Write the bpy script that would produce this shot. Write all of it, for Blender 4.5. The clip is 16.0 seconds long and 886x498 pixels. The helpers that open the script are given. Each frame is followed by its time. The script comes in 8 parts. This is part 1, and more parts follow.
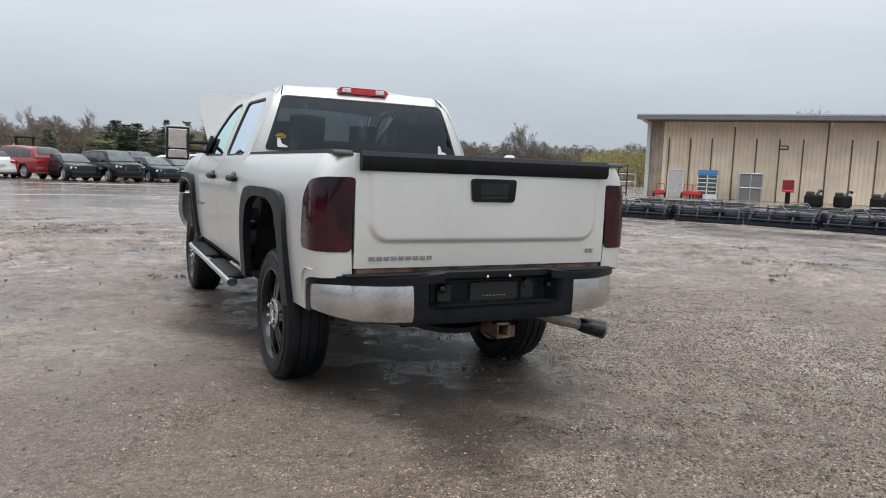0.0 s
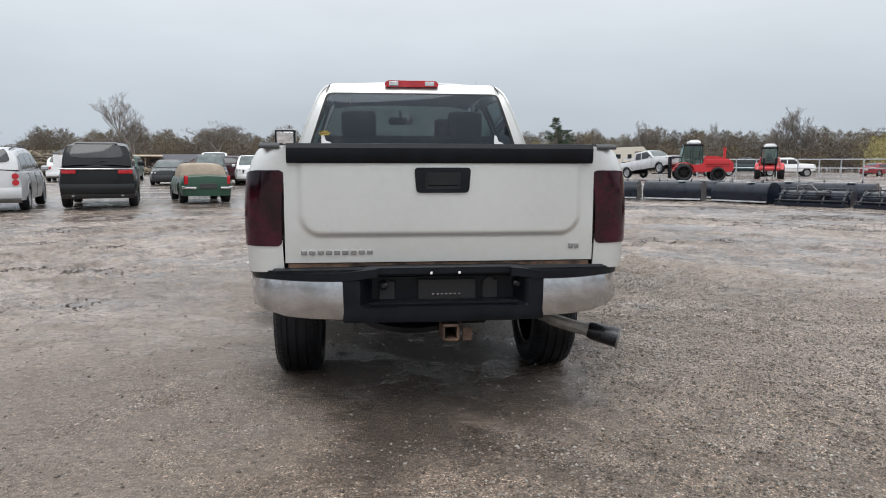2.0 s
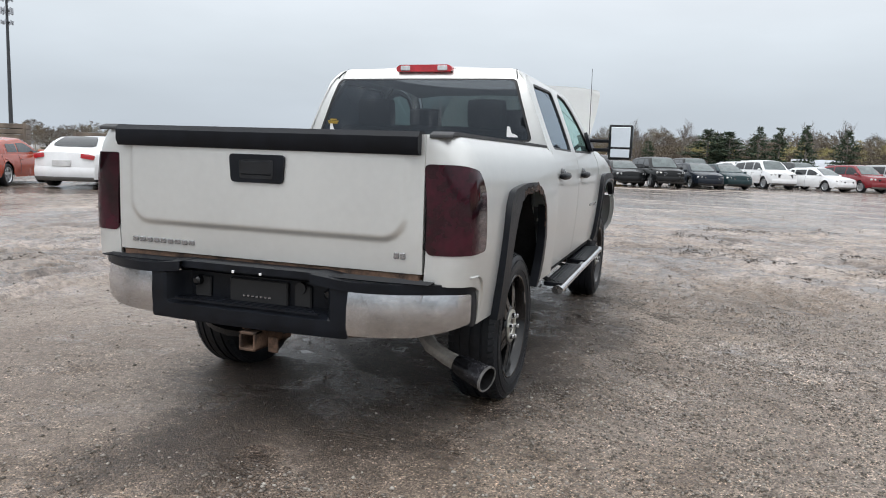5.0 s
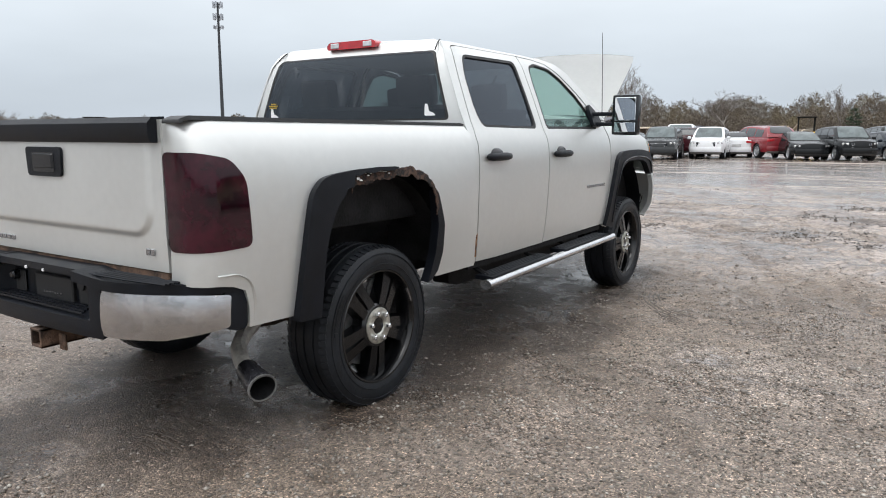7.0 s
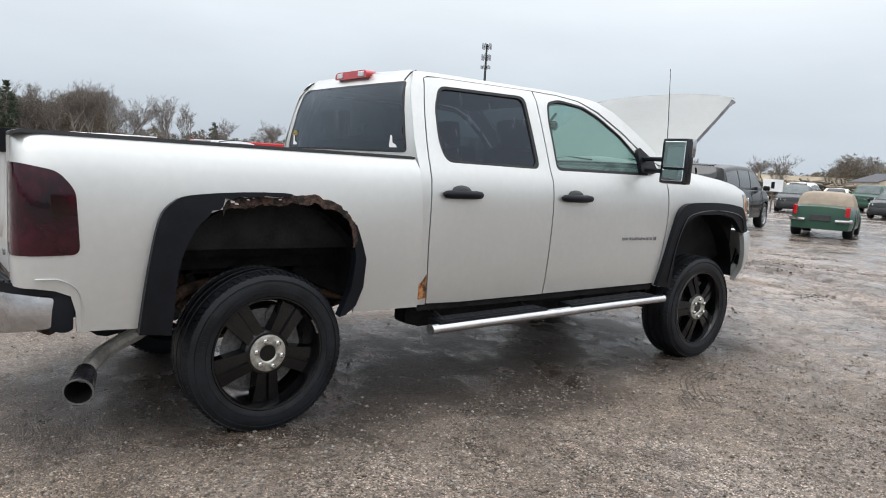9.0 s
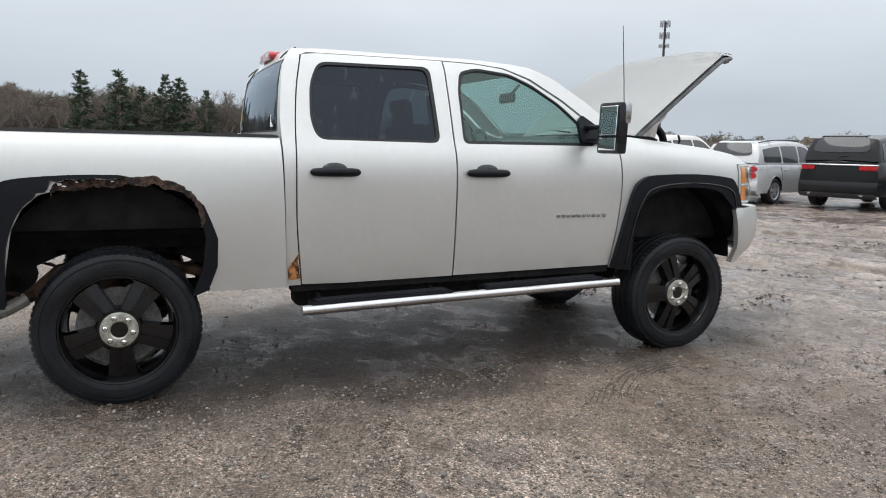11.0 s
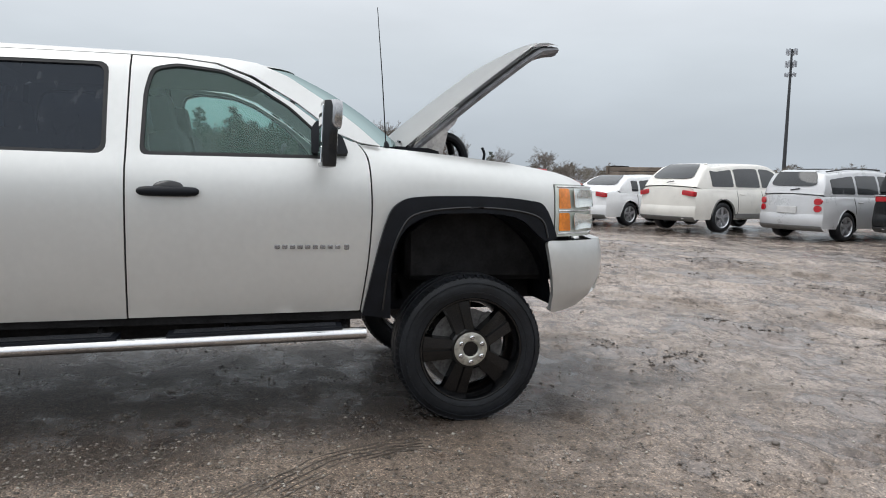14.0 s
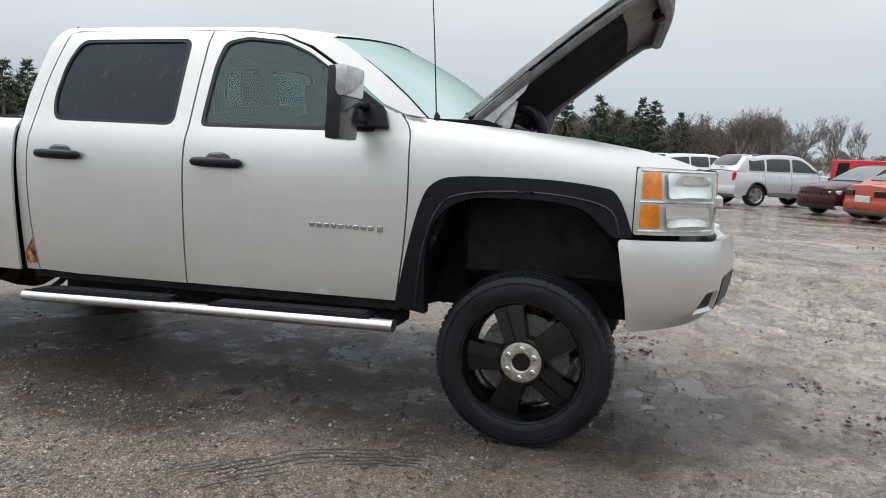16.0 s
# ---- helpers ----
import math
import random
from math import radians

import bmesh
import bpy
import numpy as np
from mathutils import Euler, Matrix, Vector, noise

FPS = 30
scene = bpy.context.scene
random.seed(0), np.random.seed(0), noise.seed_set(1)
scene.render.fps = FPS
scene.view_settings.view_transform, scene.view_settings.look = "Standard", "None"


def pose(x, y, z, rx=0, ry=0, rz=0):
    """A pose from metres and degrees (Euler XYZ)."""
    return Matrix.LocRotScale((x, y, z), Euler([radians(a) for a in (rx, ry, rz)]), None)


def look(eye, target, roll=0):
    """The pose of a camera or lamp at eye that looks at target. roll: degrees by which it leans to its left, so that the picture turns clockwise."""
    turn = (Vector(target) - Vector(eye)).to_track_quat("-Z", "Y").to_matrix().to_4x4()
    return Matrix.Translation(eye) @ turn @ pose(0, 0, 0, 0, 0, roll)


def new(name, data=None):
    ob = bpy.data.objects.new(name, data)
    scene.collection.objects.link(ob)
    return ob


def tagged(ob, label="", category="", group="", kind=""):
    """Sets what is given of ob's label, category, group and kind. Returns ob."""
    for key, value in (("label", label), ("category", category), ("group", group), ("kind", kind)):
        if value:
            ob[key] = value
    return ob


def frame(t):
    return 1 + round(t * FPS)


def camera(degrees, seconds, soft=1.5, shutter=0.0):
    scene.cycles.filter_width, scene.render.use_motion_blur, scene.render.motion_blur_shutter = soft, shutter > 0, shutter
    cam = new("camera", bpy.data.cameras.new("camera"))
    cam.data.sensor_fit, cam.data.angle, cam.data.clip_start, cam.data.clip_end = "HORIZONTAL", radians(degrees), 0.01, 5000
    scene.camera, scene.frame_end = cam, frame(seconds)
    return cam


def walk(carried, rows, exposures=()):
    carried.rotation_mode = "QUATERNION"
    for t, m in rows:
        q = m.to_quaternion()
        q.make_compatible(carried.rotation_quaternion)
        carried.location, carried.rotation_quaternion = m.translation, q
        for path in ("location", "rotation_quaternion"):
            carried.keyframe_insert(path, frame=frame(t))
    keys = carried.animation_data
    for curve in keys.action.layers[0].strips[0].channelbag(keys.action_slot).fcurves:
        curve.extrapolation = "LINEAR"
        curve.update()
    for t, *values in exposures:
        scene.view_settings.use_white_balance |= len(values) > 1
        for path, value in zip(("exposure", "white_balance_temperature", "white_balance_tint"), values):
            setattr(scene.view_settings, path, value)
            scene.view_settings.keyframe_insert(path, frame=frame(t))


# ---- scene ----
cam = camera(63.2, 16.0, 1.0)
METRES, EYE, TILT, LEAN, TURN = 13.353, 1.314, 0.0, 0.0, -26.9
ROWS = [
    (0.0, 0.0, 0.0, 0.0, 0.23, -6.11, -2.15),
    (0.5, 0.0307, 0.0065, 0.0004, 5.65, -5.27, -0.51),
    (1.0, 0.0614, 0.0126, 0.0013, 12.8, -7.61, -0.51),
    (1.5, 0.0889, 0.0281, -0.0003, 16.38, -7.94, -0.56),
    (2.0, 0.1144, 0.0406, -0.001, 20.48, -6.7, -0.09),
    (2.5, 0.1408, 0.0563, -0.0019, 24.54, -8.55, 1.6),
    (3.0, 0.1569, 0.0814, -0.0003, 29.45, -8.05, 0.67),
    (3.5, 0.1778, 0.0991, 0.0002, 34.19, -7.8, -0.44),
    (4.0, 0.1972, 0.12, -0.0004, 37.63, -8.68, 1.43),
    (4.5, 0.2133, 0.1464, 0.0001, 38.82, -9.09, 2.65),
    (7.0, 0.2866, 0.2902, 0.0015, 60.47, -8.96, -0.04),
    (7.5, 0.2963, 0.32, 0.0016, 67.68, -7.83, -2.34),
    (8.0, 0.3041, 0.351, 0.0023, 73.05, -8.32, -3.42),
    (8.5, 0.3059, 0.3834, 0.0035, 75.41, -7.58, -1.36),
    (9.0, 0.313, 0.4164, 0.0035, 80.37, -6.55, -3.59),
    (11.5, 0.2967, 0.5709, 0.0004, 98.28, -7.3, -2.32),
    (12.0, 0.2827, 0.5981, -0.001, 100.46, -8.0, -1.98),
    (12.5, 0.2642, 0.6235, 0.0001, 99.52, -7.23, -1.72),
    (13.0, 0.2479, 0.6507, 0.0002, 101.66, -6.48, -3.5),
    (13.5, 0.2279, 0.6752, -0.0013, 101.18, -4.41, -4.08),
    (14.0, 0.2071, 0.6986, -0.0013, 103.37, -5.55, -1.38),
    (14.5, 0.187, 0.7246, -0.0008, 111.02, -6.51, -2.05),
    (15.0, 0.1609, 0.7458, -0.0023, 115.9, -7.6, -1.77),
    (15.5, 0.1398, 0.7659, -0.0026, 123.9, -6.1, -1.83),
    (16.0, 0.1177, 0.7836, -0.0015, 132.28, -7.44, -2.64),
]
EXPOSURES = [(0.0, 0.0), (3.0, 0.08), (4.5, 0.13), (7.0, 0.28), (8.5, 0.25), (11.5, 0.08), (13.0, 0.05), (14.5, -0.04), (16.0, 0.06)]
# poses at the ends of the fast turns
EDGES = [(4.7, look((1.577, -3.988, 1.301), (1.081, -2.068, 1.036), -0.8)), (6.8, look((3.085, -2.907, 1.294), (1.954, -1.280, 1.022), 1.5)),
         (9.2, look((4.316, -1.296, 1.377), (2.704, -0.142, 1.117), 2.3)), (11.3, look((4.966, 0.354, 1.335), (3.108, 1.047, 1.074), 2.0))]
walk(cam, sorted([(t, pose(-2.010, -4.509, EYE, TILT, LEAN, TURN) @ pose(METRES * x, METRES * y, METRES * z, 90 + pitch, roll, yaw)) for t, x, y, z, yaw, pitch, roll in ROWS] + EDGES, key=lambda row: row[0]), EXPOSURES)

# ---- world and sun: a bright overcast sky ----
world = bpy.data.worlds.new("overcast")
scene.world = world
world.use_nodes = True
wn, wl = world.node_tree.nodes, world.node_tree.links
wn.clear()
w_out = wn.new("ShaderNodeOutputWorld")
w_bg = wn.new("ShaderNodeBackground")
w_sky = wn.new("ShaderNodeTexSky")
w_sky.sky_type, w_sky.sun_disc = "NISHITA", False
w_sky.sun_elevation, w_sky.sun_rotation = radians(50), radians(150)
w_sky.air_density, w_sky.dust_density = 1.2, 3.0
w_skyv = wn.new("ShaderNodeVectorMath")
w_skyv.operation = "SCALE"
w_skyv.inputs["Scale"].default_value = 0.075
wl.new(w_sky.outputs[0], w_skyv.inputs[0])
w_tc = wn.new("ShaderNodeTexCoord")
w_sep = wn.new("ShaderNodeSeparateXYZ")
wl.new(w_tc.outputs["Generated"], w_sep.inputs[0])
w_ramp = wn.new("ShaderNodeValToRGB")
els = w_ramp.color_ramp.elements
els[0].position, els[0].color = 0.0, (0.500, 0.56, 0.628, 1)
els[1].position, els[1].color = 1.0, (1.66, 1.72, 1.80, 1)
for at, colour in ((0.07, (0.540, 0.60, 0.668, 1)), (0.16, (0.685, 0.745, 0.804, 1)), (0.30, (0.925, 0.965, 1.02, 1)), (0.6, (1.42, 1.47, 1.535, 1))):
    e = els.new(at)
    e.color = colour
wl.new(w_sep.outputs["Z"], w_ramp.inputs[0])
w_map = wn.new("ShaderNodeMapping")
w_map.inputs["Scale"].default_value = (1.6, 1.6, 6.0)
wl.new(w_tc.outputs["Generated"], w_map.inputs[0])
w_noise = wn.new("ShaderNodeTexNoise")
w_noise.inputs["Scale"].default_value, w_noise.inputs["Detail"].default_value = 1.7, 5.0
wl.new(w_map.outputs[0], w_noise.inputs[0])
w_mr = wn.new("ShaderNodeMapRange")
w_mr.inputs["From Min"].default_value, w_mr.inputs["From Max"].default_value = 0.3, 0.7
w_mr.inputs["To Min"].default_value, w_mr.inputs["To Max"].default_value = 0.945, 1.06
wl.new(w_noise.outputs[0], w_mr.inputs[0])
w_cl = wn.new("ShaderNodeVectorMath")
w_cl.operation = "SCALE"
wl.new(w_ramp.outputs[0], w_cl.inputs[0])
wl.new(w_mr.outputs[0], w_cl.inputs["Scale"])
w_mix = wn.new("ShaderNodeMix")
w_mix.data_type = "RGBA"
w_mix.inputs[0].default_value = 0.92
wl.new(w_skyv.outputs[0], w_mix.inputs[6])
wl.new(w_cl.outputs[0], w_mix.inputs[7])
wl.new(w_mix.outputs[2], w_bg.inputs[0])
w_bg.inputs[1].default_value = 1.0
wl.new(w_bg.outputs[0], w_out.inputs[0])

sun = new("sun", bpy.data.lights.new("sun", "SUN"))
sun.data.energy, sun.data.angle, sun.data.color = 1.1, radians(40), (1.0, 0.985, 0.965)
sun.matrix_world = look((0, 0, 50), (7, 28, 0))

# ---- small tools ----
from mathutils.geometry import delaunay_2d_cdt


def link_mesh(name, me, parent=None, m=None):
    ob = new(name, me)
    if parent is not None:
        ob.parent = parent
    if m is not None:
        ob.matrix_basis = m
    return ob


def part(name, bm, material, parent=None, label="", smooth=35, m=None):
    """One bmesh as one mesh object under a thing or a part."""
    me = bpy.data.meshes.new(name)
    bm.to_mesh(me)
    bm.free()
    for one in material if isinstance(material, (list, tuple)) else (material,):
        me.materials.append(one)
    if smooth:
        me.shade_smooth()
        me.set_sharp_from_angle(angle=radians(smooth))
    ob = link_mesh(name, me, parent, m)
    if label:
        tagged(ob, label=label)
    return ob


def thing(name, label, category, group="", kind="", at=None):
    ob = new(name)
    ob.empty_display_size = 0.1
    if at is not None:
        ob.matrix_basis = at
    return tagged(ob, label, category, group, kind)


def box(bm, c, s, bevel=0.0, m=None, seg=1):
    got = bmesh.ops.create_cube(bm, size=1.0)["verts"]
    bmesh.ops.scale(bm, vec=s, verts=got)
    if bevel:
        edges = list({e for v in got for e in v.link_edges})
        r = bmesh.ops.bevel(bm, geom=edges, offset=bevel, segments=seg, affect="EDGES", profile=0.7)
        got = list({v for f in r["faces"] for v in f.verts} | {v for v in got if v.is_valid})
    if m is not None:
        bmesh.ops.transform(bm, matrix=m, verts=got)
    bmesh.ops.translate(bm, vec=c, verts=got)
    return got


def tube(bm, pts, r, n=8, caps=True, flat=1.0):
    """A swept round bar along points; r may be a list; flat squashes it in its second direction."""
    pts = [Vector(p) for p in pts]
    rs = r if isinstance(r, (list, tuple)) else [r] * len(pts)
    rings = []
    up = Vector((0, 0, 1))
    d0 = (pts[1] - pts[0]).normalized()
    if abs(d0.z) > 0.95:
        up = Vector((0, 1, 0))
    for i, p in enumerate(pts):
        d = (pts[min(i + 1, len(pts) - 1)] - pts[max(i - 1, 0)]).normalized()
        a = d.cross(up).normalized()
        b = a.cross(d).normalized()
        rings.append([bm.verts.new(p + rs[i] * (math.cos(q) * a + flat * math.sin(q) * b)) for q in (2 * math.pi * k / n for k in range(n))])
    for u, v in zip(rings, rings[1:]):
        for k in range(n):
            bm.faces.new((u[k], u[(k + 1) % n], v[(k + 1) % n], v[k]))
    if caps:
        bm.faces.new(rings[0][::-1])
        bm.faces.new(rings[-1])


def lathe(bm, profile, n=48, axis="x"):
    """Turn (along, radius) round the x axis."""
    rings = []
    for a, r in profile:
        rings.append([bm.verts.new((a, r * math.cos(2 * math.pi * k / n), r * math.sin(2 * math.pi * k / n))) for k in range(n)])
    for u, v in zip(rings, rings[1:]):
        for k in range(n):
            bm.faces.new((u[k], u[(k + 1) % n], v[(k + 1) % n], v[k]))
    return rings


def inside(poly, x, y):
    c, j = False, len(poly) - 1
    for i in range(len(poly)):
        (xi, yi), (xj, yj) = poly[i], poly[j]
        if (yi > y) != (yj > y) and x < (xj - xi) * (y - yi) / (yj - yi) + xi:
            c = not c
        j = i
    return c


def dense(poly, step):
    out = []
    for (ax, ay), (bx, by) in zip(poly, poly[1:] + poly[:1]):
        n = max(1, int(math.hypot(bx - ax, by - ay) / step))
        out += [(ax + (bx - ax) * k / n, ay + (by - ay) * k / n) for k in range(n)]
    return out


def rounded(poly, r, n=4):
    """Round a polygon's corners."""
    out = []
    for i in range(len(poly)):
        p, a, b = (Vector(poly[k % len(poly)]) for k in (i, i - 1, i + 1))
        da, db = (a - p), (b - p)
        q = min(r, 0.45 * da.length, 0.45 * db.length)
        s, e = p + da.normalized() * q, p + db.normalized() * q
        for k in range(n + 1):
            t = k / n
            v = (1 - t) ** 2 * s + 2 * t * (1 - t) * p + t * t * e
            out.append((v.x, v.y))
    return out


def smooth_line(pts, n=6):
    """Catmull-Rom through 2D points."""
    out = []
    P = [Vector(p) for p in pts]
    for i in range(len(P) - 1):
        a, b, c, d = P[max(i - 1, 0)], P[i], P[i + 1], P[min(i + 2, len(P) - 1)]
        for k in range(n):
            t = k / n
            v = 0.5 * (2 * b + (c - a) * t + (2 * a - 5 * b + 4 * c - d) * t * t + (3 * b - a - 3 * c + d) * t ** 3)
            out.append((v.x, v.y))
    out.append((P[-1].x, P[-1].y))
    return out


def panel(outline, f, holes=(), step=0.06, thick=0.012, lift=0.0, back=False):
    """A sheet over a plane outline (u, v), carried to space by f(u, v), with turned-in edges."""
    loops = [dense(outline, step)] + [dense(h, step) for h in holes]
    verts, edges = [], []
    for lp in loops:
        i0 = len(verts)
        verts += [Vector(p) for p in lp]
        edges += [(i0 + k, i0 + (k + 1) % len(lp)) for k in range(len(lp))]
    us, vs = [p[0] for p in loops[0]], [p[1] for p in loops[0]]
    nu, nv = int((max(us) - min(us)) / step) + 1, int((max(vs) - min(vs)) / step) + 1
    edge_pts = np.array([tuple(v) for v in verts])
    for i in range(1, nu):
        for j in range(1, nv):
            u, v = min(us) + i * step, min(vs) + j * step
            if inside(loops[0], u, v) and not any(inside(h, u, v) for h in loops[1:]):
                if np.min(np.hypot(edge_pts[:, 0] - u, edge_pts[:, 1] - v)) > 0.4 * step:
                    verts.append(Vector((u, v)))
    vo, _, fo, _, _, _ = delaunay_2d_cdt(verts, edges, [], 0, 1e-6)
    bm = bmesh.new()

    def place(u, v, d):
        e = 1e-3
        p = Vector(f(u, v))
        n = (Vector(f(u + e, v)) - p).cross(Vector(f(u, v + e)) - p)
        if n.length < 1e-12:
            return p
        return p + n.normalized() * d

    top = [bm.verts.new(place(v.x, v.y, lift)) for v in vo]
    for tri in fo:
        c = sum((vo[k] for k in tri), Vector((0, 0))) / len(tri)
        if inside(loops[0], c.x, c.y) and not any(inside(h, c.x, c.y) for h in loops[1:]):
            try:
                bm.faces.new([top[k] for k in tri])
            except ValueError:
                pass
    if thick:
        rim = [e for e in bm.edges if len(e.link_faces) == 1]
        low, where = {}, {top[i]: vo[i] for i in range(len(vo))}
        for e in rim:
            for v in e.verts:
                if v not in low:
                    low[v] = bm.verts.new(place(where[v].x, where[v].y, lift - thick))
        for e in rim:
            a, b = e.verts
            bm.faces.new((a, b, low[b], low[a]))
        if back:
            for tri in list(bm.faces):
                if all(v in where for v in tri.verts):
                    bot = []
                    for v in tri.verts:
                        if v not in low:
                            low[v] = bm.verts.new(place(where[v].x, where[v].y, lift - thick))
                        bot.append(low[v])
                    try:
                        bm.faces.new(bot[::-1])
                    except ValueError:
                        pass
    for v in [v for v in bm.verts if not v.link_faces]:
        bm.verts.remove(v)
    return bm


def patch(f, nu=12, nv=12, u=(0, 1), v=(0, 1)):
    """A grid over f(u, v)."""
    bm = bmesh.new()
    g = [[bm.verts.new(f(u[0] + (u[1] - u[0]) * i / nu, v[0] + (v[1] - v[0]) * j / nv)) for j in range(nv + 1)] for i in range(nu + 1)]
    for i in range(nu):
        for j in range(nv):
            bm.faces.new((g[i][j], g[i + 1][j], g[i + 1][j + 1], g[i][j + 1]))
    return bm


def prism(bm, poly, x0, x1, order="yz"):
    """A flat outline drawn out along the third axis."""
    def at(p, x):
        return {"yz": (x, p[0], p[1]), "xz": (p[0], x, p[1]), "xy": (p[0], p[1], x)}[order]
    a = [bm.verts.new(at(p, x0)) for p in poly]
    b = [bm.verts.new(at(p, x1)) for p in poly]
    n = len(poly)
    for k in range(n):
        bm.faces.new((a[k], a[(k + 1) % n], b[(k + 1) % n], b[k]))
    bm.faces.new(a[::-1])
    bm.faces.new(b)


# ---- materials ----
def mat(name, col, rough=0.5, metal=0.0, var=0.12, scale=6.0, fine=60.0, bump=0.0, bump_scale=80.0, coat=0.0, col2=None, rvar=0.1, patchy=0.5, spec=0.5):
    """A surface with stains at one scale and grain at another."""
    m = bpy.data.materials.new(name)
    m.use_nodes = True
    nt = m.node_tree
    N, L = nt.nodes, nt.links
    p = N["Principled BSDF"]
    tc = N.new("ShaderNodeTexCoord")
    n1, n2 = N.new("ShaderNodeTexNoise"), N.new("ShaderNodeTexNoise")
    for n, s, d in ((n1, scale, 6.0), (n2, fine, 3.0)):
        n.inputs["Scale"].default_value, n.inputs["Detail"].default_value = s, d
        L.new(tc.outputs["Object"], n.inputs["Vector"])
    r = N.new("ShaderNodeValToRGB")
    lo = tuple(c * (1 - var) for c in col) + (1,)
    hi = tuple(min(1.0, c * (1 + var)) for c in (col2 or col)) + (1,)
    r.color_ramp.elements[0].position, r.color_ramp.elements[0].color = 0.5 - 0.3 * patchy, lo
    r.color_ramp.elements[1].position, r.color_ramp.elements[1].color = 0.5 + 0.3 * patchy, hi
    add = N.new("ShaderNodeMath")
    add.operation = "MULTIPLY_ADD"
    add.inputs[1].default_value, add.inputs[2].default_value = 0.4, -0.2
    L.new(n2.outputs[0], add.inputs[0])
    add2 = N.new("ShaderNodeMath")
    add2.operation = "ADD"
    L.new(n1.outputs[0], add2.inputs[0])
    L.new(add.outputs[0], add2.inputs[1])
    L.new(add2.outputs[0], r.inputs[0])
    L.new(r.outputs[0], p.inputs["Base Color"])
    mr = N.new("ShaderNodeMapRange")
    mr.inputs["To Min"].default_value, mr.inputs["To Max"].default_value = max(0.02, rough - rvar), min(1.0, rough + rvar)
    L.new(add2.outputs[0], mr.inputs[0])
    L.new(mr.outputs[0], p.inputs["Roughness"])
    p.inputs["Metallic"].default_value = metal
    p.inputs["Coat Weight"].default_value = coat
    p.inputs["Coat Roughness"].default_value = 0.08
    p.inputs["Specular IOR Level"].default_value = spec
    if bump:
        b = N.new("ShaderNodeBump")
        b.inputs["Strength"].default_value, b.inputs["Distance"].default_value = bump, 0.01
        n3 = N.new("ShaderNodeTexNoise")
        n3.inputs["Scale"].default_value, n3.inputs["Detail"].default_value = bump_scale, 5.0
        L.new(tc.outputs["Object"], n3.inputs["Vector"])
        L.new(n3.outputs[0], b.inputs["Height"])
        L.new(b.outputs[0], p.inputs["Normal"])
    return m


def glass(name, tint, gloss_rough=0.02, ior=1.5, wet=0.0, sheen=(1, 1, 1), mist_glare=0.0, film=(0.30, 0.40, 0.39)):
    """Thin tinted glass: light passes, coloured, and the surface mirrors by Fresnel."""
    m = bpy.data.materials.new(name)
    m.use_nodes = True
    nt = m.node_tree
    N, L = nt.nodes, nt.links
    N.remove(N["Principled BSDF"])
    tr, gl, mx, fr = N.new("ShaderNodeBsdfTransparent"), N.new("ShaderNodeBsdfGlossy"), N.new("ShaderNodeMixShader"), N.new("ShaderNodeFresnel")
    tr.inputs[0].default_value = (*tint, 1)
    gl.inputs["Roughness"].default_value = gloss_rough
    gl.inputs["Color"].default_value = (*sheen, 1)
    fr.inputs["IOR"].default_value = ior
    L.new(fr.outputs[0], mx.inputs[0])
    L.new(tr.outputs[0], mx.inputs[1])
    L.new(gl.outputs[0], mx.inputs[2])
    if mist_glare:
        # mist and the sky's pale reflection, painted on as an even film
        fd, fm = N.new("ShaderNodeBsdfDiffuse"), N.new("ShaderNodeMixShader")
        fd.inputs[0].default_value = (*film, 1)
        fm.inputs[0].default_value = mist_glare
        L.new(tr.outputs[0], fm.inputs[1])
        L.new(fd.outputs[0], fm.inputs[2])
        L.new(fm.outputs[0], mx.inputs[1])
    L.new(mx.outputs[0], N["Material Output"].inputs[0])
    if wet:
        # streaks of water run down the pane
        tc, mp, nz, bp = N.new("ShaderNodeTexCoord"), N.new("ShaderNodeMapping"), N.new("ShaderNodeTexNoise"), N.new("ShaderNodeValToRGB")
        mp.inputs["Scale"].default_value = (22, 22, 2.2)
        nz.inputs["Scale"].default_value, nz.inputs["Detail"].default_value = 1.0, 4.0
        L.new(tc.outputs["Object"], mp.inputs[0])
        L.new(mp.outputs[0], nz.inputs[0])
        L.new(nz.outputs[0], bp.inputs[0])
        bp.color_ramp.elements[0].position, bp.color_ramp.elements[0].color = 0.56, (0, 0, 0, 1)
        bp.color_ramp.elements[1].position, bp.color_ramp.elements[1].color = 0.72, (wet, wet, wet, 1)
        df, mx2 = N.new("ShaderNodeBsdfDiffuse"), N.new("ShaderNodeMixShader")
        df.inputs[0].default_value = (0.55, 0.57, 0.58, 1)
        L.new(bp.outputs[0], mx2.inputs[0])
        L.new(mx.outputs[0], mx2.inputs[1])
        L.new(df.outputs[0], mx2.inputs[2])
        L.new(mx2.outputs[0], N["Material Output"].inputs[0])
    return m


def paint(name, col, rough=0.3, metal=0.0, var=0.05, rvar=0.08):
    return mat(name, col, rough, metal, var, 2.5, 40.0, 0.012, 5.0, 0.05 if max(col) < 0.1 else 0.4, rvar=rvar, spec=0.3 if max(col) < 0.1 else 0.5)


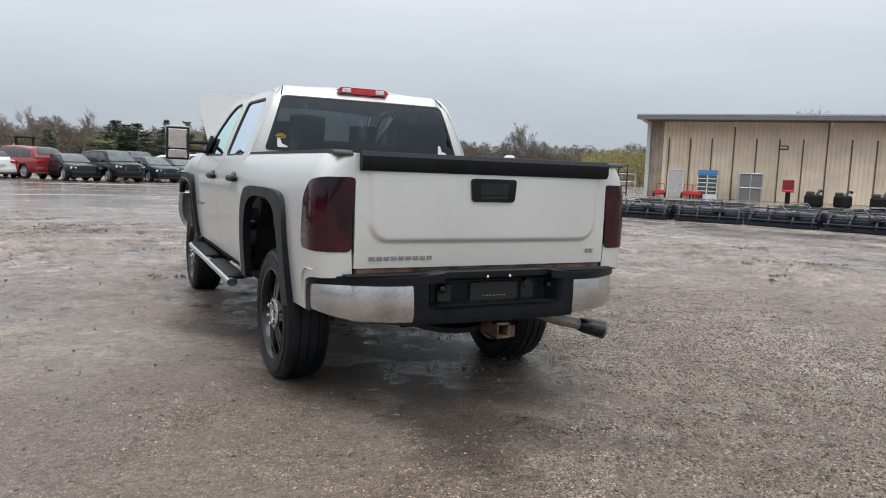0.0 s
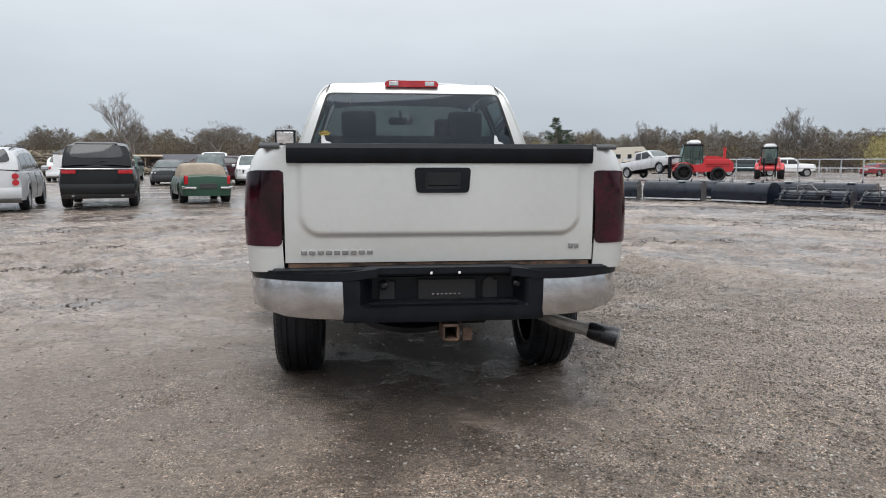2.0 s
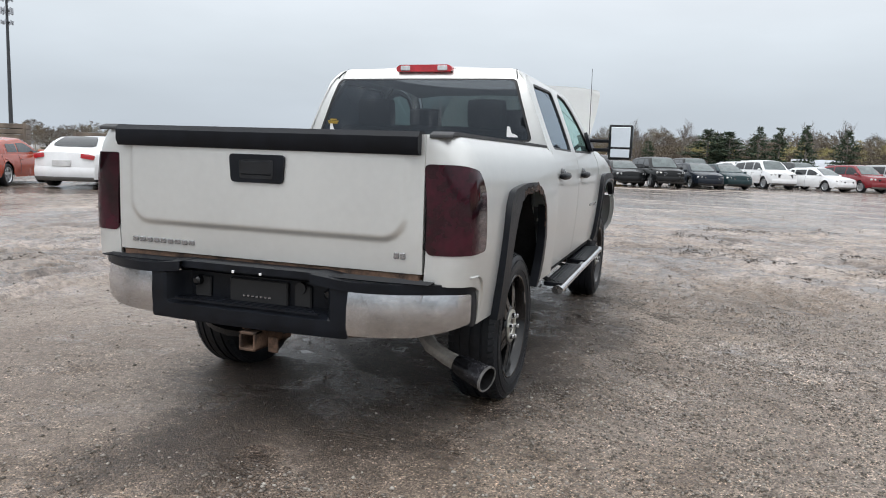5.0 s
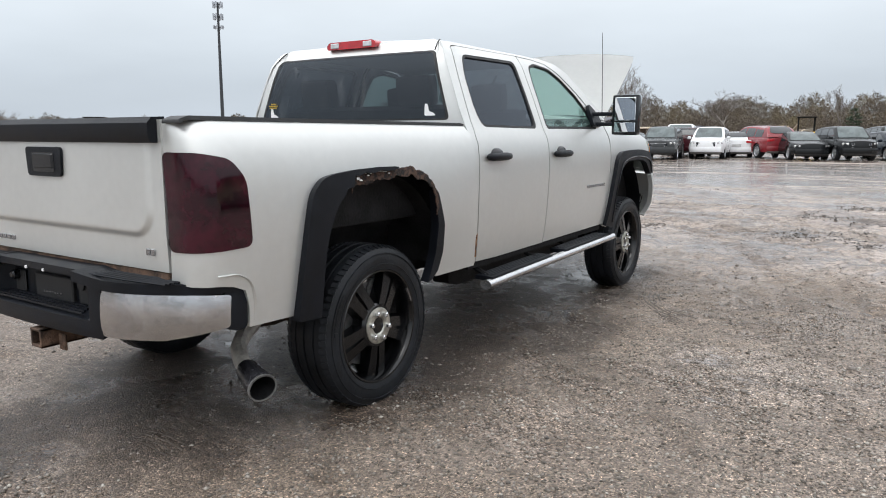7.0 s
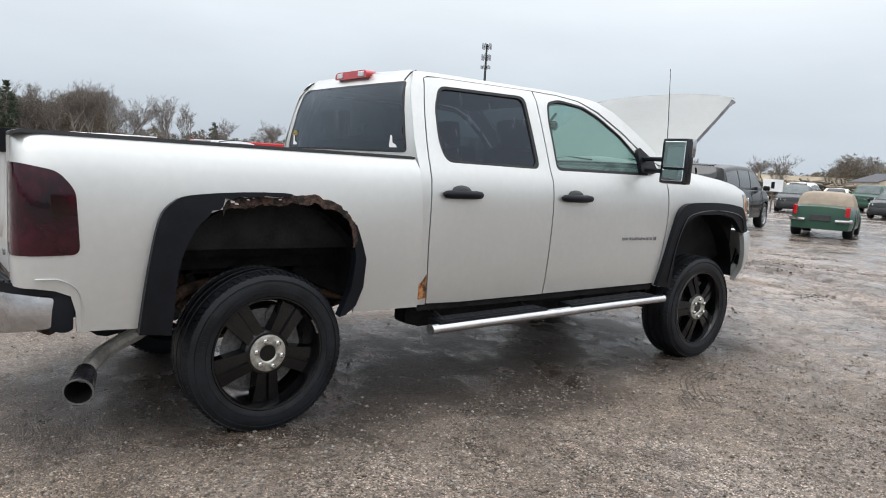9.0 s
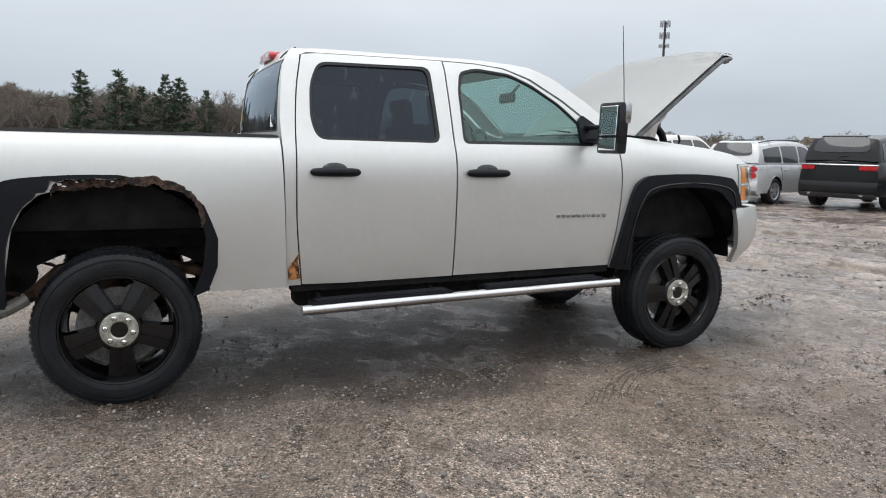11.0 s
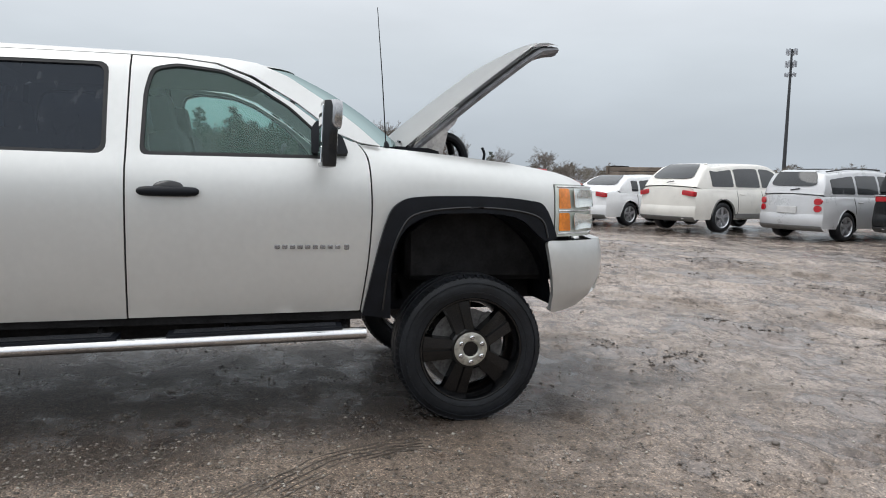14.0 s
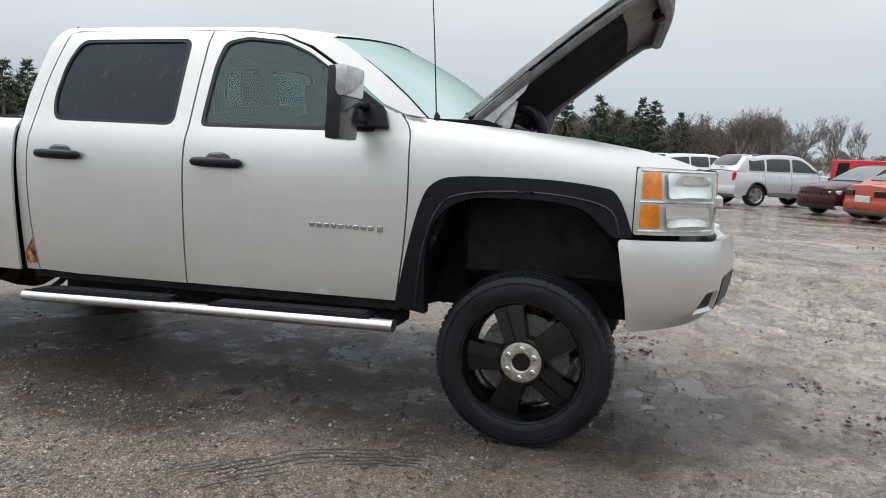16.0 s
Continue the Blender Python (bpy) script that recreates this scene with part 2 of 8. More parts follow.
M_WHITE = mat("pearl_white_paint", (0.645, 0.650, 0.634), 0.42, 0.64, 0.035, 1.3, 25.0, 0.006, 3.0, 0.5, rvar=0.05)
M_BLACK = mat("black_plastic", (0.0055, 0.0068, 0.010), 0.42, 0, 0.3, 9, 120, 0.12, 260, spec=0.22)
M_BLACKGLOSS = mat("gloss_black_plastic", (0.008, 0.009, 0.011), 0.16, 0, 0.3, 9, 90)
M_RUBBER = mat("black_rubber_seal", (0.012, 0.012, 0.013), 0.6, 0, 0.2)
M_TYRE = mat("tyre_rubber", (0.0105, 0.0120, 0.0148), 0.45, 0, 0.45, 7, 70, 0.25, 90, rvar=0.15, spec=0.3)
M_RIM = mat("gloss_black_wheel", (0.0035, 0.0036, 0.0042), 0.16, 0.0, 0.4, 9, 60, rvar=0.08)
M_HUB = mat("machined_hub", (0.50, 0.49, 0.44), 0.4, 0.85, 0.25, 40, 120, rvar=0.15)
M_CHROME = mat("dull_chrome", (0.55, 0.55, 0.56), 0.20, 1.0, 0.16, 6, 50, 0.05, 30, rvar=0.14)
M_CHROMEBAR = mat("step_bar_steel", (0.66, 0.66, 0.67), 0.2, 1.0, 0.08, 4, 60, rvar=0.08)
M_UNDER = mat("undercoated_steel", (0.010, 0.0098, 0.0105), 0.7, 0, 0.6, 8, 60, 0.3, 70, spec=0.2)
M_RUST = mat("rust", (0.11, 0.040, 0.016), 0.85, 0, 0.6, 26, 120, 0.8, 150, col2=(0.42, 0.19, 0.07), patchy=0.35)
M_TORN = mat("torn_rusted_metal", (0.010, 0.007, 0.006), 0.8, 0.1, 0.6, 34, 130, 0.9, 150, col2=(0.060, 0.032, 0.022), patchy=0.35)
M_RUSTY = mat("rusty_steel", (0.05, 0.03, 0.02), 0.8, 0.1, 0.5, 14, 90, 0.5, 120, col2=(0.10, 0.06, 0.04))
M_TAIL = mat("smoked_red_lens", (0.014, 0.002, 0.005), 0.07, 0, 0.5, 5, 30, col2=(0.028, 0.002, 0.007), rvar=0.03, spec=0.4)
M_RED = mat("red_lens", (0.45, 0.012, 0.02), 0.15, 0, 0.15, 9, 40, coat=0.6)
M_CLEARLENS = mat("clear_lens", (0.62, 0.62, 0.62), 0.15, 0.35, 0.2, 20, 60, coat=0.6)
M_AMBER = mat("amber_lens", (0.75, 0.22, 0.015), 0.2, 0, 0.2, 20, 60, coat=0.5)
M_LAMP = mat("hazed_headlight", (0.52, 0.55, 0.50), 0.16, 0.35, 0.14, 4, 30, coat=0.9)
M_GLASS_DARK = glass("tinted_glass", (0.07, 0.08, 0.095), wet=0.05, ior=1.36, sheen=(0.8, 0.9, 1.0), mist_glare=0.16, film=(0.085, 0.100, 0.135))
M_GLASS_REAR = glass("tinted_rear_glass", (0.17, 0.195, 0.20), wet=0.07, ior=1.45, sheen=(0.8, 0.9, 1.0), mist_glare=0.22, film=(0.060, 0.070, 0.085))
M_GLASS_GREEN = glass("green_glass", (0.58, 0.78, 0.73), sheen=(0.75, 0.95, 0.92), mist_glare=0.10, film=(0.36, 0.50, 0.46))
M_GLASS_SHIELD = glass("windshield_glass", (0.50, 0.62, 0.60), ior=1.28, sheen=(0.42, 0.52, 0.51), mist_glare=0.12, film=(0.34, 0.42, 0.41))
M_MIRROR = mat("mirror_glass", (0.85, 0.86, 0.88), 0.03, 1.0, 0.02, rvar=0.01)
M_CLOTH = mat("dark_seat_cloth", (0.03, 0.03, 0.032), 0.85, 0, 0.25, 12, 160, 0.3, 300)
M_TRIM = mat("dark_grey_trim", (0.035, 0.036, 0.038), 0.6, 0, 0.2, 9, 100, 0.2, 300)
M_HEADLINER = mat("grey_headliner", (0.28, 0.28, 0.27), 0.9, 0, 0.1)
M_BADGE = mat("silver_badge", (0.34, 0.34, 0.35), 0.22, 0.9, 0.1)
M_STICKER = mat("white_vinyl", (0.78, 0.78, 0.78), 0.5, 0, 0.05)
M_STICKERY = mat("yellow_vinyl", (0.45, 0.30, 0.04), 0.5, 0, 0.1)
M_INSUL = mat("hood_insulation", (0.012, 0.013, 0.016), 0.85, 0, 0.3, 14, 90, 0.4, 120)
M_HOODFRAME = mat("grey_hood_frame", (0.20, 0.205, 0.22), 0.5, 0, 0.3, 10, 60, 0.1, 60)

# ---- the pickup truck: rear axle over the origin, nose towards +y ----
AXLE_F = 3.645
M_FLUTE = mat("fluted_reflector", (0.80, 0.82, 0.79), 0.16, 0.75, 0.06, 9, 60, 0.12, 7)
CAB = [(.45, .885), (.57, .915), (.70, .935), (.90, .952), (1.10, .960), (1.22, .955), (1.31, .938), (1.37, .910), (1.40, .896), (1.60, .818), (1.78, .742), (1.85, .708), (1.89, .672), (1.918, .63)]
BED = [(.45, .945), (.57, .960), (.75, .975), (.9, .983), (1.05, .985), (1.2, .976), (1.3, .957), (1.36, .928), (1.40, .880)]
_cab = np.array(smooth_line(CAB, 8))
_bed = np.array(smooth_line(BED, 8))


def cab_x(z):
    return float(np.interp(z, _cab[:, 0], _cab[:, 1]))


def bed_x(z):
    return float(np.interp(z, _bed[:, 0], _bed[:, 1]))


def fender_top(y):
    return float(np.interp(y, [3.0, 3.24, 3.57, 3.87, 4.15, 4.25, 4.36], [1.475, 1.452, 1.425, 1.395, 1.352, 1.322, 1.27]))


def fender_x(y, z):
    d = fender_top(y) - z
    x = float(np.interp(d, [-.02, 0, .02, .06, .13, .25, .45, .7, .95], [.80, .835, .885, .925, .953, .966, .968, .957, .945]))
    if y < 3.35:
        t = max(0.0, (3.35 - y) / .32)
        x = x * (1 - t) + t * min(x, cab_x(z))
    if y > 3.95:
        x -= .42 * (y - 3.95) ** 2 + .9 * max(0, y - 4.15) ** 2
    return x


def bed_f(s):
    def f(u, z):
        X = bed_x(z)
        r = .11
        if u > -.99:
            bulge = .012 * math.exp(-(((u - .02) / .75) ** 4)) * math.exp(-(((z - .98) / .26) ** 2))
            return (s * (X + bulge), u, z)
        a = (-.99 - u) / r
        if a < math.pi / 2:
            return (s * (X - r + r * math.cos(a)), -.99 - r * math.sin(a), z)
        return (s * (X - r - (-.99 - u - r * math.pi / 2)), -1.10, z)
    return f


def cab_f(s):
    return lambda y, z: (s * cab_x(z), y, z)


def fen_f(s):
    return lambda y, z: (s * fender_x(y, z), y, z)


truck = thing("pickup_truck", "pearl white crew-cab pickup with raised hood and rusted wheel arch", "truck")

U_END = -.99 - .11 * math.pi / 2 - .078
TAIL_POLY = rounded([(U_END, .895), (-.868, .905), (-.885, 1.17), (-.95, 1.245), (-1.08, 1.27), (U_END, 1.272)], .035)
ARCH_L = smooth_line([(-.50, .50), (-.49, .72), (-.45, .95), (-.37, 1.07), (-.22, 1.12), (0, 1.13), (.22, 1.12), (.37, 1.07), (.45, .95), (.49, .72), (.50, .50)], 4)
random.seed(4)
_ragged = smooth_line([(-.275, 1.108), (-.245, 1.140), (-.19, 1.150), (-.13, 1.146), (-.09, 1.158), (-.01, 1.154), (.06, 1.166), (.15, 1.165), (.22, 1.156), (.29, 1.136), (.35, 1.105), (.40, 1.055), (.428, 1.00), (.436, .93)], 4)
TORN = [(-.50, .50), (-.485, .72), (-.45, .92), (-.40, 1.02), (-.33, 1.085)] + [(y + random.uniform(-.004, .004), z + .011 * noise.noise(Vector((y * 13, z * 5, 2))) + random.uniform(-.005, .005)) for y, z in _ragged] + [(.455, .84), (.46, .70), (.45, .50)]

for s, side in ((1, "right"), (-1, "left")):
    # bed side with wheel opening
    arch = TORN if s > 0 else ARCH_L
    front = [(.838, 1.392), (.851, .93), (.859, .565)]
    low = [(arch[-1][0], .565)] + [p for p in arch[::-1] if p[1] > .57] + [(arch[0][0], .565)]
    outline = [(U_END, 1.392)] + front + low + [(-.875, .575), (-.880, .66), (-.90, .73), (-.96, .755), (-1.02, .765), (U_END, .77)]
    bed = part("bed_side", panel(outline[::-1], bed_f(s), [TAIL_POLY], .05, s * .015), M_WHITE, truck)
    lens = part("tail_light", panel([(p[0] * 1.0, p[1]) for p in TAIL_POLY], bed_f(s), [], .03, s * .03, s * .006), M_TAIL, truck, "smoked dark red tail light lens")
    # crease over the bumper's end
    bm = bmesh.new()
    pts = [Vector(bed_f(s)(u, z)) for u, z in smooth_line([(-1.03, .805), (-.99, .805), (-.94, .80), (-.885, .765), (-.86, .70), (-.853, .60)], 4)]
    tube(bm, pts, .011, 8, flat=.22)
    part("crease", bm, M_WHITE, bed)
    # rail cap
    bm = bmesh.new()
    prism(bm, rounded([(-1.112, 1.375), (-1.08, 1.390), (.835, 1.390), (.835, 1.400), (.80, 1.405), (-1.07, 1.406), (-1.112, 1.392)], .006, 2), s * .80, s * .898)
    part("bed_rail_cap", bm, M_TRIM, truck)
    # inner bed wall
    bm = bmesh.new()
    box(bm, (s * .80, -.14, 1.14), (.03, 1.9, .50), .004)
    part("inner_bed_wall", bm, M_UNDER, truck)

    # cab corner, roof rail, sill and screen pillar
    door_r = smooth_line([(1.00, 1.866), (.955, 1.65), (.93, 1.36), (.925, .95), (.955, .57)], 5)
    corner = [(.935, 1.890), (.885, 1.80), (.868, 1.68), (.848, 1.50), (.852, 1.3), (.86, .9), (.866, .565), (.947, .565)] + [(a - .008, b) for a, b in door_r[::-1]] + [(1.03, 1.882), (1.03, 1.906), (.96, 1.906)]
    cab_side = part("cab_corner", panel(corner, cab_f(s), [], .05, s * .012), M_WHITE, truck)
    rail = [(1.03, 1.884), (1.86, 1.892), (2.1, 1.888), (2.30, 1.868), (2.48, 1.806), (2.70, 1.676), (2.90, 1.525), (3.02, 1.477), (3.13, 1.462), (3.02, 1.558), (2.86, 1.682), (2.66, 1.812), (2.50, 1.880), (2.36, 1.900), (2.1, 1.907), (1.86, 1.907), (1.03, 1.903)]
    part("roof_rail", panel(rail[::-1], cab_f(s), [], .05, s * .012), M_WHITE, truck)
    bm = bmesh.new()
    prism(bm, [(.90, .525), (3.04, .545), (3.04, .66), (.90, .64)], s * .80, s * .895)
    part("rocker_panel", bm, M_UNDER, truck)

    # doors
    top_r = [(1.02, 1.872), (1.10, 1.881), (1.75, 1.887), (1.879, 1.887)]
    door1 = [(1.879, .575)] + [(1.879, 1.0), (1.879, 1.38)] + top_r[::-1] + [(a, b) for a, b in door_r] + [(1.2, .565)]
    win1 = rounded([(1.795, 1.380), (1.785, 1.842), (1.09, 1.832), (1.03, 1.70), (1.015, 1.50), (1.05, 1.385)], .055)
    rdoor = part("rear_door", panel(door1, cab_f(s), [win1], .06, s * .015), M_WHITE, truck)
    front_e = smooth_line([(3.00, 1.478), (3.055, 1.40), (3.072, 1.25), (3.075, 1.08), (3.06, .85), (3.025, .595)], 5)
    door2 = [(1.888, .577), (1.888, 1.38), (1.888, 1.885), (2.1, 1.881), (2.29, 1.861), (2.46, 1.799), (2.68, 1.669), (2.88, 1.520), (2.98, 1.480)] + front_e
    win2 = rounded([(1.945, 1.380), (2.90, 1.386), (2.81, 1.520), (2.67, 1.650), (2.48, 1.770), (2.33, 1.832), (2.10, 1.855), (1.98, 1.825), (1.952, 1.70)], .04)
    fdoor = part("front_door", panel(door2[::-1], cab_f(s), [win2], .06, s * .015), M_WHITE, truck)
    for door, win, gl in ((rdoor, win1, M_GLASS_DARK), (fdoor, win2, M_GLASS_GREEN)):
        cx, cz = sum(p[0] for p in win) / len(win), sum(p[1] for p in win) / len(win)
        inner = [(cx + (p[0] - cx) * .955, cz + (p[1] - cz) * .93) for p in win]
        part("window_seal", panel(win, cab_f(s), [inner], .05, s * .02, -s * .002), M_RUBBER, door)
        pane = part("window", panel(inner, cab_f(s), [], .08, 0, -s * .012), gl, door, "dark tinted window glass" if gl is M_GLASS_DARK else "green tinted window glass")
        pane.visible_shadow = False
    for door, hy in ((rdoor, 1.135), (fdoor, 2.085)):
        # a pull handle in front of its domed cup
        hz = 1.212
        bm = bmesh.new()
        bar = [(-.142, .010), (-.128, .020), (-.09, .024), (0, .025), (.09, .024), (.128, .020), (.142, .010)]
        tube(bm, [(s * (cab_x(hz) + .030 - .55 * q * q), hy + q, hz - .006) for q, _ in bar], [r for _, r in bar], 12)
        h = part("door_handle", bm, M_BLACK, door, "black pull handle")
        cup = [(hy + .070 * math.cos(a), hz + .012 + .034 * math.sin(a)) for a in (2 * math.pi * k / 24 for k in range(24))]
        part("handle_cup", panel(cup, lambda y, z: (s * (cab_x(z) + .020 * max(0.0, 1 - ((y - hy) / .070) ** 2 - ((z - hz - .012) / .034) ** 2) ** .5), y, z), [], .012, s * .004, s * .003), M_BLACKGLOSS, h)
    # lettering on the door shown as plain bars
    for k in range(10):
        bm = bmesh.new()
        box(bm, (s * (cab_x(.93) + .004), 2.60 + k * .038 + .008 * (k == 9), .935), (.008, .026, .020 + .006 * (k == 9)), .002)
        part("badge_bar", bm, M_BADGE, fdoor)

    # dark strips added behind the gaps between the panels, standing in for their shade
    for line in (door_r, [(1.883, 1.885), (1.883, 1.38), (1.883, .578)], [p for p in front_e if p[1] < 1.44]):
        strip = [(a - .016, b) for a, b in line] + [(a + .016, b) for a, b in line[::-1]]
        part("door_jamb", panel(strip, cab_f(s), [], .06, 0, -s * .022), M_RUBBER, truck)
    # front fender
    AF = smooth_line([(3.12, .56), (3.15, .80), (3.22, 1.0), (3.33, 1.095), (3.52, 1.125), (3.72, 1.125), (3.90, 1.10), (4.0, 1.03), (4.04, .98)], 4)
    fender = [(a + .008, b) for a, b in front_e][::-1] + [(3.03, 1.466), (3.24, 1.448), (3.57, 1.421), (3.87, 1.391), (4.12, 1.352), (4.25, 1.321), (4.35, 1.292), (4.35, 1.280), (4.09, 1.283), (4.09, .985)] + [p for p in AF[::-1]] + [(3.04, .575)]
    part("front_fender", panel(fender[::-1], fen_f(s), [], .05, s * .015), M_WHITE, truck)
    # flares
    outer = smooth_line([(3.035, .575), (3.10, .88), (3.155, 1.08), (3.21, 1.165), (3.33, 1.203), (3.69, 1.210), (3.93, 1.192), (4.02, 1.160), (4.085, 1.02), (4.088, .985)], 4)
    inn = smooth_line([(3.185, .555), (3.185, .86), (3.25, 1.03), (3.38, 1.105), (3.55, 1.118), (3.72, 1.118), (3.88, 1.09), (3.99, 1.0), (4.03, .975)], 4)
    flare = part("fender_flare", panel((outer + inn[::-1])[::-1], lambda y, z: (s * (fender_x(min(y, 3.95), z) + .035), y, z), [], .04, s * .05), M_BLACK, truck, "black plastic wheel arch flare")
    bm = bmesh.new()
    lip = smooth_line([(3.14, .60), (3.17, .86), (3.235, 1.045), (3.33, 1.12), (3.60, 1.150), (3.86, 1.135), (4.0, 1.09), (4.04, .99)], 4)
    tube(bm, [(s * (fender_x(min(y, 3.95), z) + .038), y, z) for y, z in lip[::-1]], .006, 6)
    part("flare_lip", bm, M_BLACKGLOSS, flare)
    ro = [(-.635, .545), (-.605, .83), (-.565, 1.05), (-.51, 1.13), (-.44, 1.162), (-.30, 1.178)]
    ri = [(-.495, .535), (-.475, .83), (-.415, 1.0), (-.345, 1.075)]

    def flare_f(y, z):
        return (s * (bed_x(z) + .037), y, z)
    if s > 0:
        torn = [(-.20, 1.184), (-.10, 1.187), (.02, 1.186), (.055, 1.182), (.048, 1.172), (-.02, 1.166), (-.08, 1.172), (-.14, 1.160), (-.20, 1.166), (-.245, 1.150), (-.275, 1.158), (-.285, 1.118), (-.30, 1.10), (-.335, 1.098)]
        poly = smooth_line(ro, 4) + torn + smooth_line(ri, 4)[::-1]
        fl = part("rear_flare_remnant", panel(poly[::-1], flare_f, [], .03, .05), M_BLACK, truck, "torn black plastic wheel arch flare")
        poly = [(.405, 1.045), (.43, 1.03), (.47, .93), (.497, .85), (.492, .70), (.455, .60), (.40, .555), (.365, .545), (.385, .60), (.42, .70), (.435, .85), (.415, .98)]
        part("flare_strip", panel(poly[::-1], lambda y, z: (bed_x(z) + .012, y, z), [], .03, .05), M_BLACK, fl)
        # ragged rust round the torn edge
        rng = random.Random(9)
        edge = [(a[0] + (b[0] - a[0]) * k / 4, a[1] + (b[1] - a[1]) * k / 4) for a, b in zip(TORN[5:-4], TORN[6:-3]) for k in range(4)]
        wav = lambda y, z, q: .5 + .5 * noise.noise(Vector((y * 17, z * 17, q)))
        up = [(y + rng.uniform(-.002, .002), z + .001 + .018 * wav(y, z, 1) * (.55 + .45 * (y > .02)) + rng.uniform(0, .004)) for y, z in edge]
        dn = [(y + rng.uniform(-.003, .003) - .022 * min(1, max(0, (1.09 - z) / .1)), z - .006 - (.020 + .034 * wav(y, z, 6) ** 3) * min(1, max(.25, (z - .95) / .15)) - rng.uniform(0, .004)) for y, z in edge]
        part("rusted_edge", panel((up + dn[::-1])[::-1], lambda y, z: (bed_f(1)(y, z)[0] - .002 - .25 * max(0, 1.12 - z) * 0, y, z), [], .02, .006, .0035), M_TORN, bed, "flaking dark brown rust")
        for k, (y, z, w) in enumerate(((-.235, 1.138, .016), (-.215, 1.128, .012), (-.16, 1.148, .010), (.0, 1.152, .009))):
            fleck = [(y + w * rng.uniform(.5, 1) * math.cos(a), z + .5 * w * rng.uniform(.5, 1) * math.sin(a)) for a in (2 * math.pi * q / 9 for q in range(9))]
            part("paint_flake", panel(fleck, bed_f(1), [], .02, .004, .008), M_STICKER, bed)
    else:
        ro2, ri2 = ro + [(0, 1.182)] + [(-a, b) for a, b in ro[::-1]], ri + [(-.2, 1.115), (0, 1.122), (.2, 1.115)] + [(-a, b) for a, b in ri[::-1]]
        poly = smooth_line(ro2, 4) + smooth_line(ri2, 4)[::-1]
        part("rear_flare", panel(poly[::-1], flare_f, [], .04, -.05), M_BLACK, truck, "black plastic wheel arch flare")
    # rust on the cab corner and sill
    rng = random.Random(5 + s)
    if s > 0:
        poly = [(.872, .60), (.945, .60), (.935, .66), (.930, .70), (.928, .745), (.915, .73), (.905, .70), (.885, .695), (.873, .66)]
        poly = [(a + rng.uniform(-.004, .004), b + rng.uniform(-.006, .006)) for a, b in dense(poly, .02)]
        part("rust_patch", panel(poly, cab_f(1), [], .03, .004, .003), M_RUST, cab_side, "rust patch eaten into the cab corner")

    # headlight and front bumper end
    def nose_f(u, z):
        X = fender_x(4.06, max(z, .62))
        if u < 4.10:
            return (s * X, u, z)
        a = (u - 4.10) / .28
        if a < 1.3:
            return (s * (X - .21 * (1 - math.cos(a)) - .13 * math.sin(a)), 4.10 + .345 * math.sin(a), z)
        q = u - 4.10 - .28 * 1.3
        return (s * (X - .21 * (1 - math.cos(1.3)) - .13 * math.sin(1.3) - q * .95), 4.10 + .345 * math.sin(1.3) + .22 * q, z)
    hl = part("headlight", panel(rounded([(4.095, .995), (4.54, .990), (4.54, 1.268), (4.33, 1.275), (4.095, 1.281)], .015), nose_f, [], .03, s * .04, s * .004), M_LAMP, truck, "hazed clear headlight with amber segments")
    for z0, z1 in ((1.025, 1.125), (1.148, 1.258)):
        part("amber_segment", panel(rounded([(4.115, z0), (4.185, z0), (4.175, z1), (4.115, z1)], .008), nose_f, [], .03, s * .003, s * .007), M_AMBER, hl, "amber turn segment")
        bowl = lambda u, z: tuple(Vector(nose_f(u, z)) + Vector((-s * .016 * math.sin(math.pi * min(1, max(0, (u - 4.19) / .21))) * math.sin(math.pi * (z - z0) / (z1 - z0)), 0, 0)))
        part("reflector", panel(rounded([(4.20, z0), (4.40, z0 + .005), (4.38, z1 - .008), (4.19, z1)], .02), bowl, [], .015, s * .003, s * .022), M_FLUTE, hl, "bright reflector bowl")
    bm = bmesh.new()
    for z in (1.012, 1.136, 1.268):
        tube(bm, [Vector(nose_f(u, z)) + Vector((s * .006, 0, 0)) for u in np.linspace(4.11, 4.46, 8)], .005, 5)
    part("lamp_rib", bm, M_CLEARLENS, hl)
    fb = rounded([(4.035, .975), (4.90, .97), (4.90, .64), (4.60, .615), (4.40, .585), (4.10, .560), (4.085, .70)], .025)
    vent = rounded([(4.33, .640), (4.455, .655), (4.465, .755), (4.355, .745)], .014)

    def bump_f(u, z):
        p = nose_f(u, z)
        o = .012 + .045 * max(0.0, 1 - ((z - .83) / .24) ** 2) - .03 * max(0, .66 - z) / .1
        return (p[0] + s * o, p[1] + o * min(1, max(0, (u - 4.15) / .2)) + (.0 if z > .66 else -.25 * (.66 - z) * min(1, max(0, (u - 4.1) / .2))), z)
    fbump = part("front_bumper", panel(fb, bump_f, [vent], .05, s * .04), M_WHITE, truck)
    part("air_dam", panel(rounded([(4.50, .65), (4.90, .66), (4.90, .80), (4.52, .80)], .02), bump_f, [], .04, s * .02, s * .004), M_BLACK, fbump, "dark lower air intake")
    part("fog_lamp_recess", panel(vent, bump_f, [], .05, s * .01, -s * .02), M_BLACK, fbump, "black fog lamp opening")

    # tow mirror on two arms
    mir = thing("tow_mirror", "", "")
    mir.parent = truck
    head = pose(s * 1.165, 2.835, 1.495, -2 if s > 0 else 6, 0, 1 if s > 0 else -3)
    bm = bmesh.new()
    box(bm, (0, 0, 0), (.215, .074, .315), .026, seg=2)
    part("mirror_housing", bm, M_BLACKGLOSS, mir, m=head)
    bm = bmesh.new()
    box(bm, (0, .022, .093), (.219, .066, .135), .027, seg=2)
